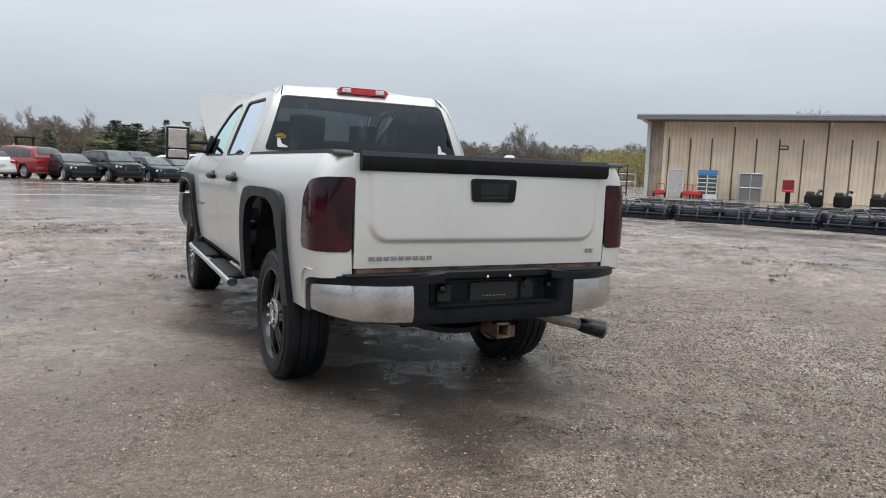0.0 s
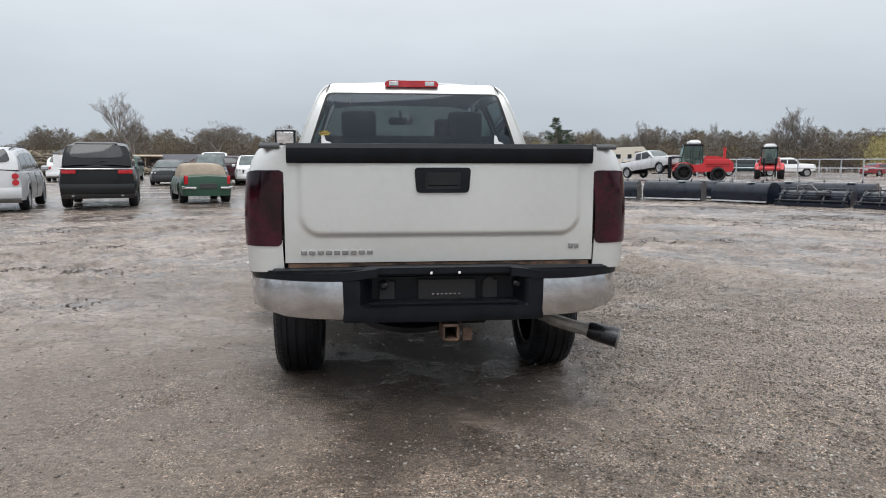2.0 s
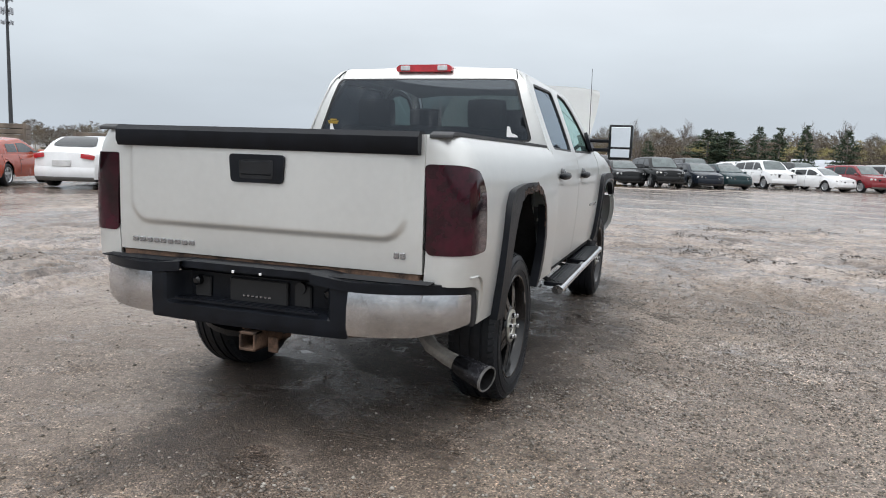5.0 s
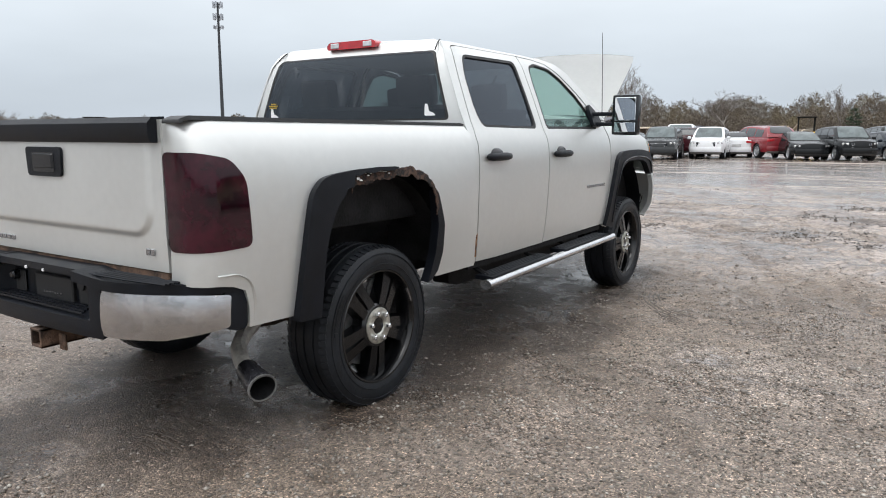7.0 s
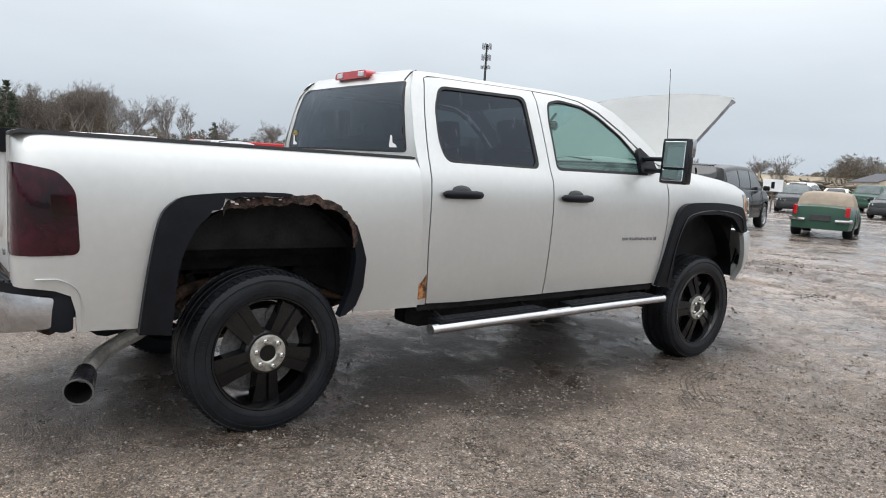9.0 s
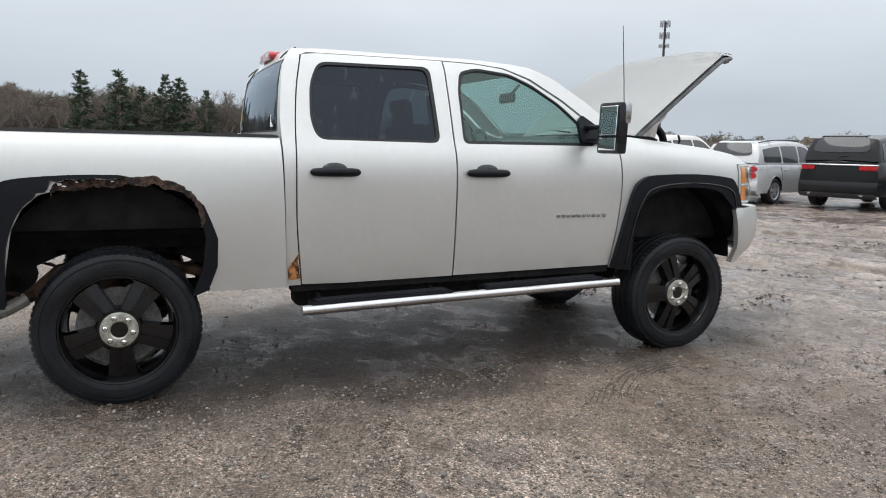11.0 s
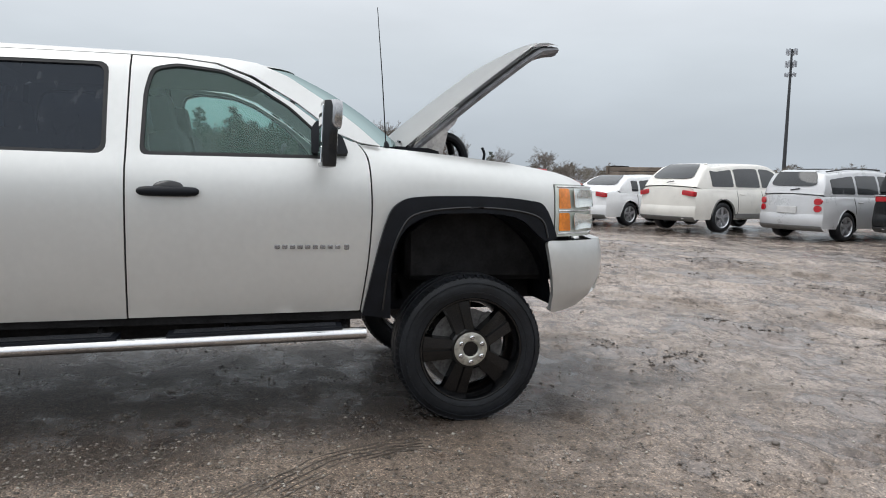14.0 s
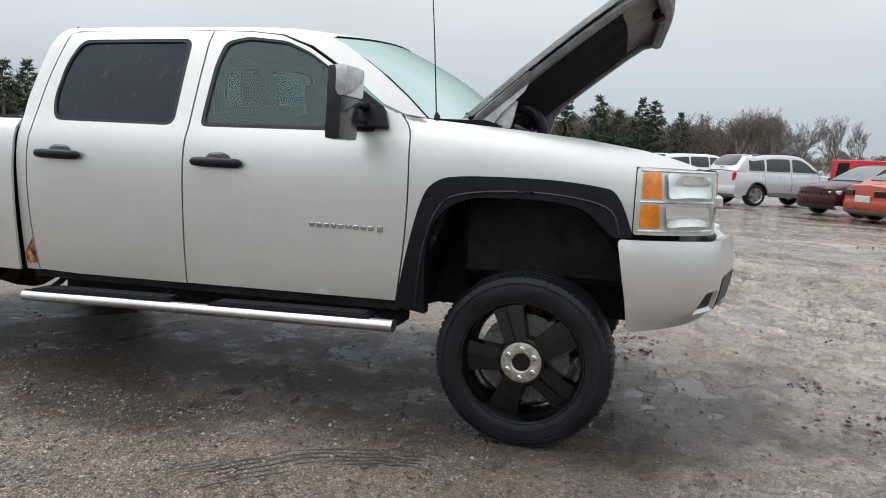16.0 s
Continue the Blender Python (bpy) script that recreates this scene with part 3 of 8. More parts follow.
    part("mirror_cap", bm, M_CHROME, mir, "chrome mirror cap", m=head)
    bm = bmesh.new()
    box(bm, (0, -.036, .045), (.168, .008, .178), .003)
    part("mirror_glass", bm, M_MIRROR, mir, m=head)
    bm = bmesh.new()
    box(bm, (0, -.036, -.098), (.168, .008, .076), .003)
    part("spotter_mirror", bm, M_MIRROR, mir, m=head)
    for z in (1.505, 1.425):
        bm = bmesh.new()
        box(bm, (s * .99, 2.83, z), (.22, .045, .030), .008)
        part("mirror_arm", bm, M_BLACK, mir)
    part("mirror_base", panel(rounded([(2.77, 1.40), (2.96, 1.40), (2.93, 1.49), (2.80, 1.575), (2.77, 1.53)], .02), cab_f(s), [], .05, s * .03, s * .035), M_BLACK, mir)

    # step bar
    bar = thing("step_bar", "", "")
    bar.parent = truck
    bm = bmesh.new()
    tube(bm, [(s * 1.0, .935, .437), (s * 1.0, 1.5, .453), (s * 1.0, 2.3, .473), (s * 1.0, 3.05, .492)], .038, 20, flat=.8)
    part("bar", bm, M_CHROMEBAR, bar, "polished steel step tube")
    for y in (1.42, 2.50):
        tilt = pose(0, 0, 0, 1.5)
        bm = bmesh.new()
        box(bm, (s * .955, y, .437 + .026 * (y - .935) + .026), (.130, .86, .030), .010, tilt, 2)
        pad = part("step_pad", bm, M_BLACK, bar, "black ribbed step pad")
        for k in range(4):
            bm = bmesh.new()
            box(bm, (s * (.915 + .024 * k), y, .437 + .026 * (y - .935) + .043), (.010, .80, .008), .003, tilt)
            part("tread_rib", bm, M_BLACK, pad)
    for y in (1.05, 1.75, 2.35, 2.95):
        bm = bmesh.new()
        tube(bm, [(s * .97, y, .46 + .026 * (y - .935)), (s * .88, y, .50), (s * .78, y, .55)], .016, 6)
        part("bracket", bm, M_UNDER, bar)

# tailgate


def crease_d(x, z):
    """How far a point lies inside the pressed field of the tailgate, with rounded lower corners."""
    qx, qz = abs(x) - .60, 1.055 - z
    out = math.hypot(max(qx, 0.0), max(qz, 0.0)) + min(max(qx, qz), 0.0)
    return .105 - out


def tail_f(x, z):
    t = min(1.0, max(0.0, .5 + crease_d(x, z) / .026))
    t = t * t * (3 - 2 * t)
    tilt = .03 * max(0, .96 - z)
    return (x, -1.108 - .013 * t + tilt - .006 * (1 - (x / .78) ** 2), z)


bm = patch(tail_f, 150, 64, (-.783, .783), (.812, 1.392))
skirt = bmesh.ops.extrude_edge_only(bm, edges=[e for e in bm.edges if e.is_boundary])
bmesh.ops.translate(bm, vec=(0, .035, 0), verts=[g for g in skirt["geom"] if isinstance(g, bmesh.types.BMVert)])
gate = part("tailgate", bm, M_WHITE, truck, "white tailgate with pressed field")
bm = bmesh.new()
prism(bm, [(-1.136, 1.306), (-1.150, 1.330), (-1.150, 1.380), (-1.130, 1.402), (-1.075, 1.404), (-1.075, 1.385), (-1.11, 1.306)], -.765, .765)
part("tailgate_spoiler", bm, M_BLACK, gate, "black plastic tailgate spoiler")
bez = part("handle_bezel", panel(rounded([(-.132, 1.160), (.132, 1.160), (.142, 1.285), (-.142, 1.285)], .022), tail_f, [], .03, .012, .012), M_BLACK, gate)
part("handle_pocket", panel(rounded([(-.085, 1.178), (.085, 1.178), (.088, 1.262), (-.088, 1.262)], .012), tail_f, [], .03, .004, .014), M_BLACKGLOSS, bez)
bm = bmesh.new()
box(bm, (0, -1.139, 1.226), (.158, .014, .066), .006)
part("gate_latch", bm, M_BLACKGLOSS, bez)
for k in range(9):
    bm = bmesh.new()
    box(bm, (-.690 + k * .0405, tail_f(-.5, .863)[1] - .004, .863), (.029, .008, .021), .002)
    part("badge_bar", bm, M_BADGE, gate)
for x in (.668, .698):
    bm = bmesh.new()
    box(bm, (x, tail_f(.68, .885)[1] - .004, .885), (.022, .008, .026), .002)
    part("badge_bar", bm, M_BADGE, gate)
# weathered sill under the gate
bm = bmesh.new()
box(bm, (0, -1.075, .795), (1.54, .05, .035), .006)
part("bed_sill", bm, M_RUSTY, truck)
bm = bmesh.new()
box(bm, (0, -.14, .93), (1.6, 1.92, .03), .004)
part("bed_floor", bm, M_UNDER, truck)
bm = bmesh.new()
box(bm, (0, .82, 1.16), (1.66, .03, .46), .004)
part("bed_front_wall", bm, M_WHITE, truck)

# cab shell: roof, back wall and glass
def roof_f(s, t):
    y0, y1 = .965 - .02 * (1 - s * s), 2.72 - .21 * s * s
    y = y0 + (y1 - y0) * t
    z = 1.950 - .036 * s * s - .024 * max(0, (abs(s) - .88) / .12) ** 2 - .030 * max(0, (1 - t / .10)) ** 2 * (t < .10) - .045 * max(0, (t - .72) / .28) ** 2
    return (s * .662, y, z)


roof = part("roof", patch(roof_f, 20, 26, (-1, 1), (0, 1)), M_WHITE, truck)


def back_y(x, z):
    return float(np.interp(z, [.5, 1.4, 1.5, 1.7, 1.80, 1.87, 1.91], [.862, .845, .85, .875, .90, .945, .975])) - .028 * (1 - (x / .8) ** 2) + .0


def back_f(x, z):
    return (x, back_y(x, z), z)


BACK = [(-.93, 1.0), (.93, 1.0), (.925, 1.30), (.885, 1.41), (.80, 1.62), (.73, 1.80), (.665, 1.895), (.60, 1.916), (-.60, 1.916), (-.665, 1.895), (-.73, 1.80), (-.80, 1.62), (-.885, 1.41), (-.925, 1.30)]
GLASS = rounded([(-.795, 1.425), (.795, 1.425), (.655, 1.842), (-.655, 1.842)], .04)
part("cab_back", panel(BACK, back_f, [GLASS], .06, .012), M_WHITE, truck)
inner = [(x * .975, 1.633 + (z - 1.633) * .955) for x, z in GLASS]
part("rear_glass_seal", panel(GLASS, back_f, [inner], .05, .012, .002), M_RUBBER, truck)
rg = part("rear_glass", panel(inner, back_f, [], .08, 0, .001), M_GLASS_REAR, truck, "dark tinted rear window with water streaks")
rg.visible_shadow = False
# seam strips at the roof's rear corners
for s in (-1, 1):
    bm = bmesh.new()
    tube(bm, [(s * .632, .985, 1.912), (s * .642, .944, 1.893), (s * .654, .912, 1.866), (s * .660, .890, 1.842)], .0045, 6)
    part("roof_seam", bm, M_RUBBER, truck)
# high brake lamp
bm = bmesh.new()
prism(bm, rounded([(-.215, 1.890), (.190, 1.890), (.196, 1.918), (.170, 1.938), (-.195, 1.938), (-.220, 1.918)], .012), .905, .985, "xz")
brake = part("high_brake_light", bm, M_RED, truck, "red high brake light with clear ends")
for x in (-.150, .125):
    bm = bmesh.new()
    box(bm, (x, .904, 1.914), (.072, .008, .034), .004)
    part("cargo_lamp", bm, M_CLEARLENS, brake)
# window stickers: plain shapes
for x in (-.665, .655):
    bm = panel(rounded([(x - .035, 1.452), (x + .045, 1.452), (x + .03, 1.468), (x - .002, 1.478), (x - .015, 1.52), (x - .035, 1.525)], .008), back_f, [], .03, 0, .004)
    part("sticker", bm, M_STICKER, rg, "white vinyl window sticker")
bm = bmesh.new()
for k, z in enumerate((1.548, 1.535, 1.522)):
    w = (.05, .085, .07)[k]
    box(bm, (-.675, back_y(-.675, z) - .006, z), (w, .004, .008))
part("sticker", bm, M_STICKERY, rg, "yellow vinyl window sticker")


def shield_f(s, t):
    b = Vector((s * .835, 3.40 - .27 * s * s, 1.462))
    a = Vector((s * .650, 2.715 - .205 * s * s, 1.902 - .036 * s * s))
    p = b.lerp(a, t)
    return p + Vector((0, .35, .65)) * .05 * math.sin(math.pi * t)


ws = part("windshield", patch(shield_f, 16, 10, (-1, 1), (0, 1)), M_GLASS_SHIELD, truck, "rain-wet windshield glass")
ws.visible_shadow = False
bm = bmesh.new()
for s in (-1, 1):
    tube(bm, [Vector(shield_f(s, t)) + Vector((0, 0, -.002)) for t in (0, .2, .4, .6, .8, 1)], .004, 6)
tube(bm, [Vector(shield_f(s, 1)) + Vector((0, 0, -.004)) for s in (-1, -.6, -.2, .2, .6, 1)], .003, 6)
part("windshield_seal", bm, M_RUBBER, truck)
bm = bmesh.new()
prism(bm, [(3.02, 1.40), (3.46, 1.40), (3.46, 1.445), (3.40, 1.462), (3.10, 1.462)], -.82, .82)
part("cowl", bm, M_BLACK, truck)
for x0, x1 in ((.72, .15), (.05, -.55)):
    bm = bmesh.new()
    tube(bm, [(x0, 3.30, 1.475), (x0 - .15, 3.34, 1.49), (x1, 3.36, 1.515)], .010, 6)
    tube(bm, [(x0 - .05, 3.27, 1.497), (x1 + .08, 3.33, 1.525)], .007, 5)
    part("wiper", bm, M_BLACK, truck)

# inside of the cab
bm = bmesh.new()
box(bm, (0, 1.95, .70), (1.75, 2.1, .05))
box(bm, (0, .93, 1.08), (1.6, .04, .70))
part("cab_floor", bm, M_TRIM, truck)
part("headliner", patch(lambda s, t: Vector(roof_f(s * .97, .05 + .9 * t)) + Vector((0, 0, -.035)), 8, 8, (-1, 1), (0, 1)), M_HEADLINER, truck)
bm = bmesh.new()
prism(bm, rounded([(2.72, .90), (3.20, .90), (3.30, 1.40), (3.0, 1.44), (2.80, 1.38), (2.70, 1.20)], .06), -.80, .80)
part("dashboard", bm, M_TRIM, truck)
bm = bmesh.new()
ring = [(-.37 + .19 * math.cos(a), 2.60 + .06 * math.sin(a), 1.33 + .17 * math.sin(a)) for a in (2 * math.pi * k / 24 for k in range(25))]
tube(bm, ring, .016, 6, False)
tube(bm, [(-.55, 2.60, 1.33), (-.19, 2.60, 1.33)], .014, 6)
tube(bm, [(-.37, 2.60, 1.32), (-.37, 2.85, 1.20)], .04, 8)
part("steering_wheel", bm, M_TRIM, truck)
bm = bmesh.new()
box(bm, (0, 2.70, 1.735), (.25, .03, .075), .02)
tube(bm, [(0, 2.72, 1.75), (0, 2.80, 1.84)], .012, 6)
part("rearview_mirror", bm, M_TRIM, truck)


def seat(x, y, w, name):
    st = thing(name, "", "")
    st.parent = truck
    bm = bmesh.new()
    box(bm, (x, y + .28, .92), (w, .54, .20), .07, seg=2)
    part("cushion", bm, M_CLOTH, st)
    bm = bmesh.new()
    box(bm, (x, y, 1.22), (w, .17, .62), .07, pose(0, 0, 0, 12), 2)
    part("backrest", bm, M_CLOTH, st)
    for hx in ((x,) if w < .7 else (x - .42, x + .42)):
        bm = bmesh.new()
        box(bm, (hx, y - .085, 1.615), (.27, .11, .20), .05, pose(0, 0, 0, 8), 2)
        tube(bm, [(hx - .06, y - .07, 1.50), (hx - .06, y - .08, 1.56)], .009, 5)
        tube(bm, [(hx + .06, y - .07, 1.50), (hx + .06, y - .08, 1.56)], .009, 5)
        part("headrest", bm, M_CLOTH, st)


seat(-.40, 2.08, .54, "front_seat")
seat(.40, 2.08, .54, "front_seat")
seat(0, 1.12, 1.40, "rear_seat")

# rear bumper
def bump_plan(u):
    """Along the bumper from its middle outward: x, y."""
    if u < .52:
        return u, -1.245 + .04 * (u / .52) ** 2 * .6
    a = (u - .52)
    if a < .30:
        return .52 + a, -1.221 + .10 * (a / .30) ** 2
    b = a - .30
    r = .17
    q = b / r
    if q < 1.15:
        return .82 + r * math.sin(q) * .92 + 0, -1.121 + r * (1 - math.cos(q)) + .66 * r * math.sin(q) * .6
    e = b - r * 1.15
    return .82 + r * math.sin(1.15) * .92 + .02 * e, -1.121 + r * (1 - math.cos(1.15)) + .396 * r * math.sin(1.15) + e


bumper = thing("rear_bumper", "", "")
bumper.parent = truck
for s in (-1, 1):
    def chrome_f(u, z):
        x, y = bump_plan(u)
        k = (z - .635) / .10
        return (s * (x - .006 * k * k * (u > .8)), y + .009 * k * k, z)
    poly = rounded([(.495, .545), (.78, .552), (.90, .575), (1.005, .598), (1.010, .722), (.80, .735), (.50, .735)], .014)
    part("chrome_end", panel(poly, chrome_f, [], .03, s * .03, s * .004), M_CHROME, bumper, "scuffed chrome bumper end")
    poly = rounded([(.985, .588), (1.05, .572), (1.085, .585), (1.088, .715), (1.05, .745), (.99, .745)], .02)
    part("end_cap", panel(poly, chrome_f, [], .03, s * .06, 0), M_BLACK, bumper, "black plastic end cap")
    # ribbed step pad on top
    bm = bmesh.new()
    top, n = [], 14
    us = [.33 + (1.085 - .33) * k / n for k in range(n + 1)]
    out = [bump_plan(u) for u in us]
    zt = [.775 if u > .5 else .775 + .02 * (.5 - u) / .17 for u in us]
    vo = [bm.verts.new((s * x * 1.004, y - .006, z)) for (x, y), z in zip(out, zt)]
    vl = [bm.verts.new((s * x * 1.004, y - .006, z - .042)) for (x, y), z in zip(out, zt)]
    vi = [bm.verts.new((s * min(x, .96), -1.09 if x < .86 else max(-1.09, y + .04), z + .006)) for (x, y), z in zip(out, zt)]
    for k in range(n):
        bm.faces.new((vo[k], vo[k + 1], vi[k + 1], vi[k]))
        bm.faces.new((vl[k], vl[k + 1], vo[k + 1], vo[k]))
    pad = part("step_pad", bm, M_BLACK, bumper)
    for k in range(5):
        bm = bmesh.new()
        tube(bm, [(s * .40, -1.205 + .022 * k, .786), (s * .62, -1.195 + .022 * k, .784), (s * .84, -1.165 + .02 * k, .782)], .0045, 5)
        part("pad_rib", bm, M_BLACK, pad)
# black middle with its sunk step
def mid_f(x, z):
    q = min(1.0, max(0.0, min((.425 - abs(x)) / .07, (z - .606) / .016)))
    q = q * q * (3 - 2 * q)
    low = max(0.0, .570 - z)
    return (x, -1.245 + .024 * (x / .52) ** 2 + .112 * q + 3.2 * low * low * (1 - q) + .02 * max(0, z - .70), z)


part("middle", panel(rounded([(-.50, .528), (.50, .528), (.50, .738), (-.50, .738)], .010), mid_f, [], .012, .03), M_BLACK, bumper, "black plastic bumper middle with sunk step")
for sx in (-1, 1):
    bm = bmesh.new()
    box(bm, (sx * .262 - .02, -1.135, .672), (.085, .012, .10), .006)
    part("recess_panel", bm, M_RUBBER, bumper)
bm = bmesh.new()
prism(bm, rounded([(-.49, .735), (-.42, .735), (-.37, .766), (.37, .766), (.42, .735), (.49, .735), (.49, .778), (.32, .796), (-.32, .796), (-.49, .778)], .008, 2), -1.215, -1.09, "xz")
part("top_bar", bm, M_BLACK, bumper)
bm = bmesh.new()
box(bm, (0, -1.095, .69), (.86, .03, .20), .004)
part("recess_wall", bm, M_BLACK, bumper)
for k in range(5):
    bm = bmesh.new()
    box(bm, (0, -1.225 + .026 * k, .622), (.74 - .05 * k, .010, .008))
    part("tread_rib", bm, M_BLACK, bumper)
bm = bmesh.new()
box(bm, (.02, -1.125, .672), (.30, .05, .115), .006)
part("plate_pocket", bm, M_RUBBER, bumper, "empty black plate pocket")
bm = bmesh.new()
for k in range(7):
    box(bm, (-.05 + k * .022, -1.152, .652), (.012, .004, .007))
part("plate_mark", bm, M_BADGE, bumper)
for x in (-.07, .07):
    bm = bmesh.new()
    box(bm, (x + .005, -1.217, .768), (.012, .008, .013), .002)
    part("plate_light", bm, M_STICKER, bumper)
for x in (-.30, .38):
    bm = bmesh.new()
    tube(bm, [(x, -1.11, .70), (x, -1.165, .70), (x, -1.172, .70)], [.026, .022, .012], 12)
    part("bumper_bolt", bm, M_BLACKGLOSS, bumper)
bm = bmesh.new()
tube(bm, [(.235, -1.11, .71), (.235, -1.150, .71)], .026, 14)
part("trailer_socket", bm, M_RUBBER, bumper)

# hitch receiver
hitch = thing("hitch_receiver", "", "")
hitch.parent = truck
bm = bmesh.new()
for a, b, w, h in ((-.036, 0, .012, .084), (.036, 0, .012, .084), (0, -.036, .084, .012), (0, .036, .084, .012)):
    box(bm, (.03 + a, -1.10, .47 + b), (w, .30, h), .003)
part("receiver_tube", bm, M_RUSTY, hitch, "rusty square receiver tube")
bm = bmesh.new()
box(bm, (.03, -.985, .47), (.06, .02, .06))
part("receiver_back", bm, M_UNDER, hitch)
bm = bmesh.new()
tube(bm, [(-.62, -.93, .52), (-.4, -.96, .50), (.4, -.96, .50), (.62, -.93, .52)], .034, 8)
for x in (-.02, .08):
    tube(bm, [(x, -1.20, .51), (x, -1.18, .57)], .006, 5)
box(bm, (.12, -1.18, .45), (.05, .012, .07), .004)
part("cross_tube", bm, M_RUSTY, hitch)

# underside
M_WELL = mat("black_liner", (0.0060, 0.0068, 0.0090), 0.6, 0, 0.6, 7, 40, 0.3, 30, spec=0.15)
M_SPRING = mat("dirty_grey_spring", (0.13, 0.128, 0.126), 0.5, 0.2, 0.4, 20, 80, 0.2, 80)
under = thing("underbody", "", "")
under.parent = truck
for s in (-1, 1):
    bm = bmesh.new()
    for a, b in zip([(-1.05, .60), (-.7, .62), (-.3, .80), (.3, .80), (.8, .56), (3.0, .56), (3.3, .66), (4.2, .66)], [(-.7, .62), (-.3, .80), (.3, .80), (.8, .56), (3.0, .56), (3.3, .66), (4.2, .66)]):
        p, q = Vector((s * .47, *a)), Vector((s * .47, *b))
        d = (q - p)
        box(bm, tuple((p + q) / 2), (.07, d.length + .02, .15), 0, pose(0, 0, 0, math.degrees(math.atan2(d.z, d.y))))
    part("frame_rail", bm, M_UNDER, under)
    # dark filler added to shade the gap between step bar and sill
    bm = bmesh.new()
    prism(bm, rounded([(.95, .41), (1.05, .385), (2.9, .40), (3.0, .43), (3.0, .57), (.95, .56)], .02, 2), s * .60, s * .72)
    part("sill_frame", bm, M_UNDER, under)
    bm = bmesh.new()
    for k in range(4):
        tube(bm, [(s * .56, -.62 + .05 * k, .56 - .012 * k), (s * .56, -.3, .46 - .012 * k), (s * .56, 0, .44 - .012 * k), (s * .56, .3, .46 - .012 * k), (s * .56, .62 - .05 * k, .54 - .012 * k)], .03, 6, flat=.2)
    part("leaf_spring", bm, M_RUSTY, under)
    bm = bmesh.new()
    tube(bm, [(s * .5, .12, .30), (s * .44, -.12, .72)], .03, 8)
    part("shock_absorber", bm, M_RUSTY, under)
    # wheel wells
    bm = patch(lambda t, q: (s * (.55 + .37 * q), .56 * math.cos(math.pi * t), .62 + .53 * math.sin(math.pi * t)), 18, 3)
    part("rear_wheel_well", bm, M_UNDER, under)
    bm = patch(lambda t, q: (s * (.50 + .38 * q), 3.62 + .50 * math.cos(math.pi * t), .60 + .53 * math.sin(math.pi * t)), 18, 3)
    part("front_wheel_well", bm, M_WELL, under)
    bm = bmesh.new()
    box(bm, (s * .56, -.02, .98), (.02, 1.15, .44))
    box(bm, (s * .62, -.05, 1.02), (.03, 1.10, .025))
    box(bm, (s * .64, -.05, .86), (.04, 1.10, .05))
    part("bed_inner_fender", bm, M_UNDER, under)
    bm = bmesh.new()
    box(bm, (s * .48, 3.60, .86), (.02, 1.0, .68))
    part("inner_fender", bm, M_WELL, under)
    # front spring and strut
    bm = bmesh.new()
    coil = [(s * .62 + .065 * math.cos(a), 3.66 + .065 * math.sin(a), .70 + .0105 * a) for a in (k * .45 for k in range(64))]
    tube(bm, coil, .014, 6)
    tube(bm, [(s * .62, 3.66, .55), (s * .62, 3.66, 1.08)], .032, 8)
    part("coil_spring", bm, M_SPRING, under)
    bm = bmesh.new()
    tube(bm, [(s * .40, 3.50, .58), (s * .72, 3.645, .62), (s * .40, 3.80, .60)], .026, 6)
    tube(bm, [(s * .38, 3.48, .33), (s * .74, 3.645, .27), (s * .38, 3.82, .33)], .03, 6)
    tube(bm, [(s * .74, 3.645, .27), (s * .73, 3.645, .45), (s * .70, 3.66, .63)], .04, 8)
    part("control_arm", bm, M_RUSTY, under)
bm = bmesh.new()
tube(bm, [(-.78, 0, .38), (-.3, 0, .38), (-.16, 0, .38), (0, 0, .38), (.16, 0, .38), (.3, 0, .38), (.78, 0, .38)], [.05, .05, .11, .15, .11, .05, .05], 12)
part("rear_axle", bm, M_RUSTY, under)
bm = bmesh.new()
tube(bm, [(-.74, 3.645, .38), (-.2, 3.645, .40), (.2, 3.645, .40), (.74, 3.645, .38)], [.03, .09, .09, .03], 10)
part("front_axle", bm, M_UNDER, under)
bm = bmesh.new()
box(bm, (0, 2.0, .60), (1.5, 2.0, .10), .01)
box(bm, (-.42, .9, .52), (.5, .9, .26), .05)
box(bm, (.1, 2.6, .57), (.5, .8, .15), .05)
tube(bm, [(.0, .15, .42), (.02, 2.3, .50)], .045, 8)
part("floor_pan", bm, M_UNDER, under)
bm = bmesh.new()
box(bm, (0, -.65, .60), (.95, .12, .10), .01)
part("cross_member", bm, M_UNDER, under)
bm = bmesh.new()
box(bm, (0, .75, .60), (.95, .10, .10), .01)
part("cross_member", bm, M_UNDER, under)
bm = bmesh.new()
tube(bm, [(-.3, -.62, .50), (.3, -.62, .50)], .12, 16, flat=1.0)
part("muffler", bm, M_UNDER, under)
bm = bmesh.new()
tube(bm, [(-.14, -.75, .55), (-.14, -.76, .58)], .36, 26)
part("spare_wheel", bm, M_TYRE, under)
exhaust = thing("exhaust_pipe", "", "")
exhaust.parent = truck
bm = bmesh.new()
tube(bm, [(.42, 1.2, .48), (.44, .5, .58), (.46, 0, .70), (.50, -.30, .64), (.56, -.46, .50)], .034, 10)
part("front_pipe", bm, M_RUSTY, exhaust)
bm = bmesh.new()
tube(bm, [(.56, -.46, .50), (.60, -.55, .455), (.63, -.63, .43), (.70, -.72, .405), (.80, -.79, .382), (.90, -.84, .364)], .036, 10)
part("pipe", bm, mat("weathered_steel_pipe", (0.36, 0.34, 0.31), 0.55, 0.3, 0.3, 12, 60, 0.2, 80), exhaust, "dull steel tail pipe")
bm = bmesh.new()
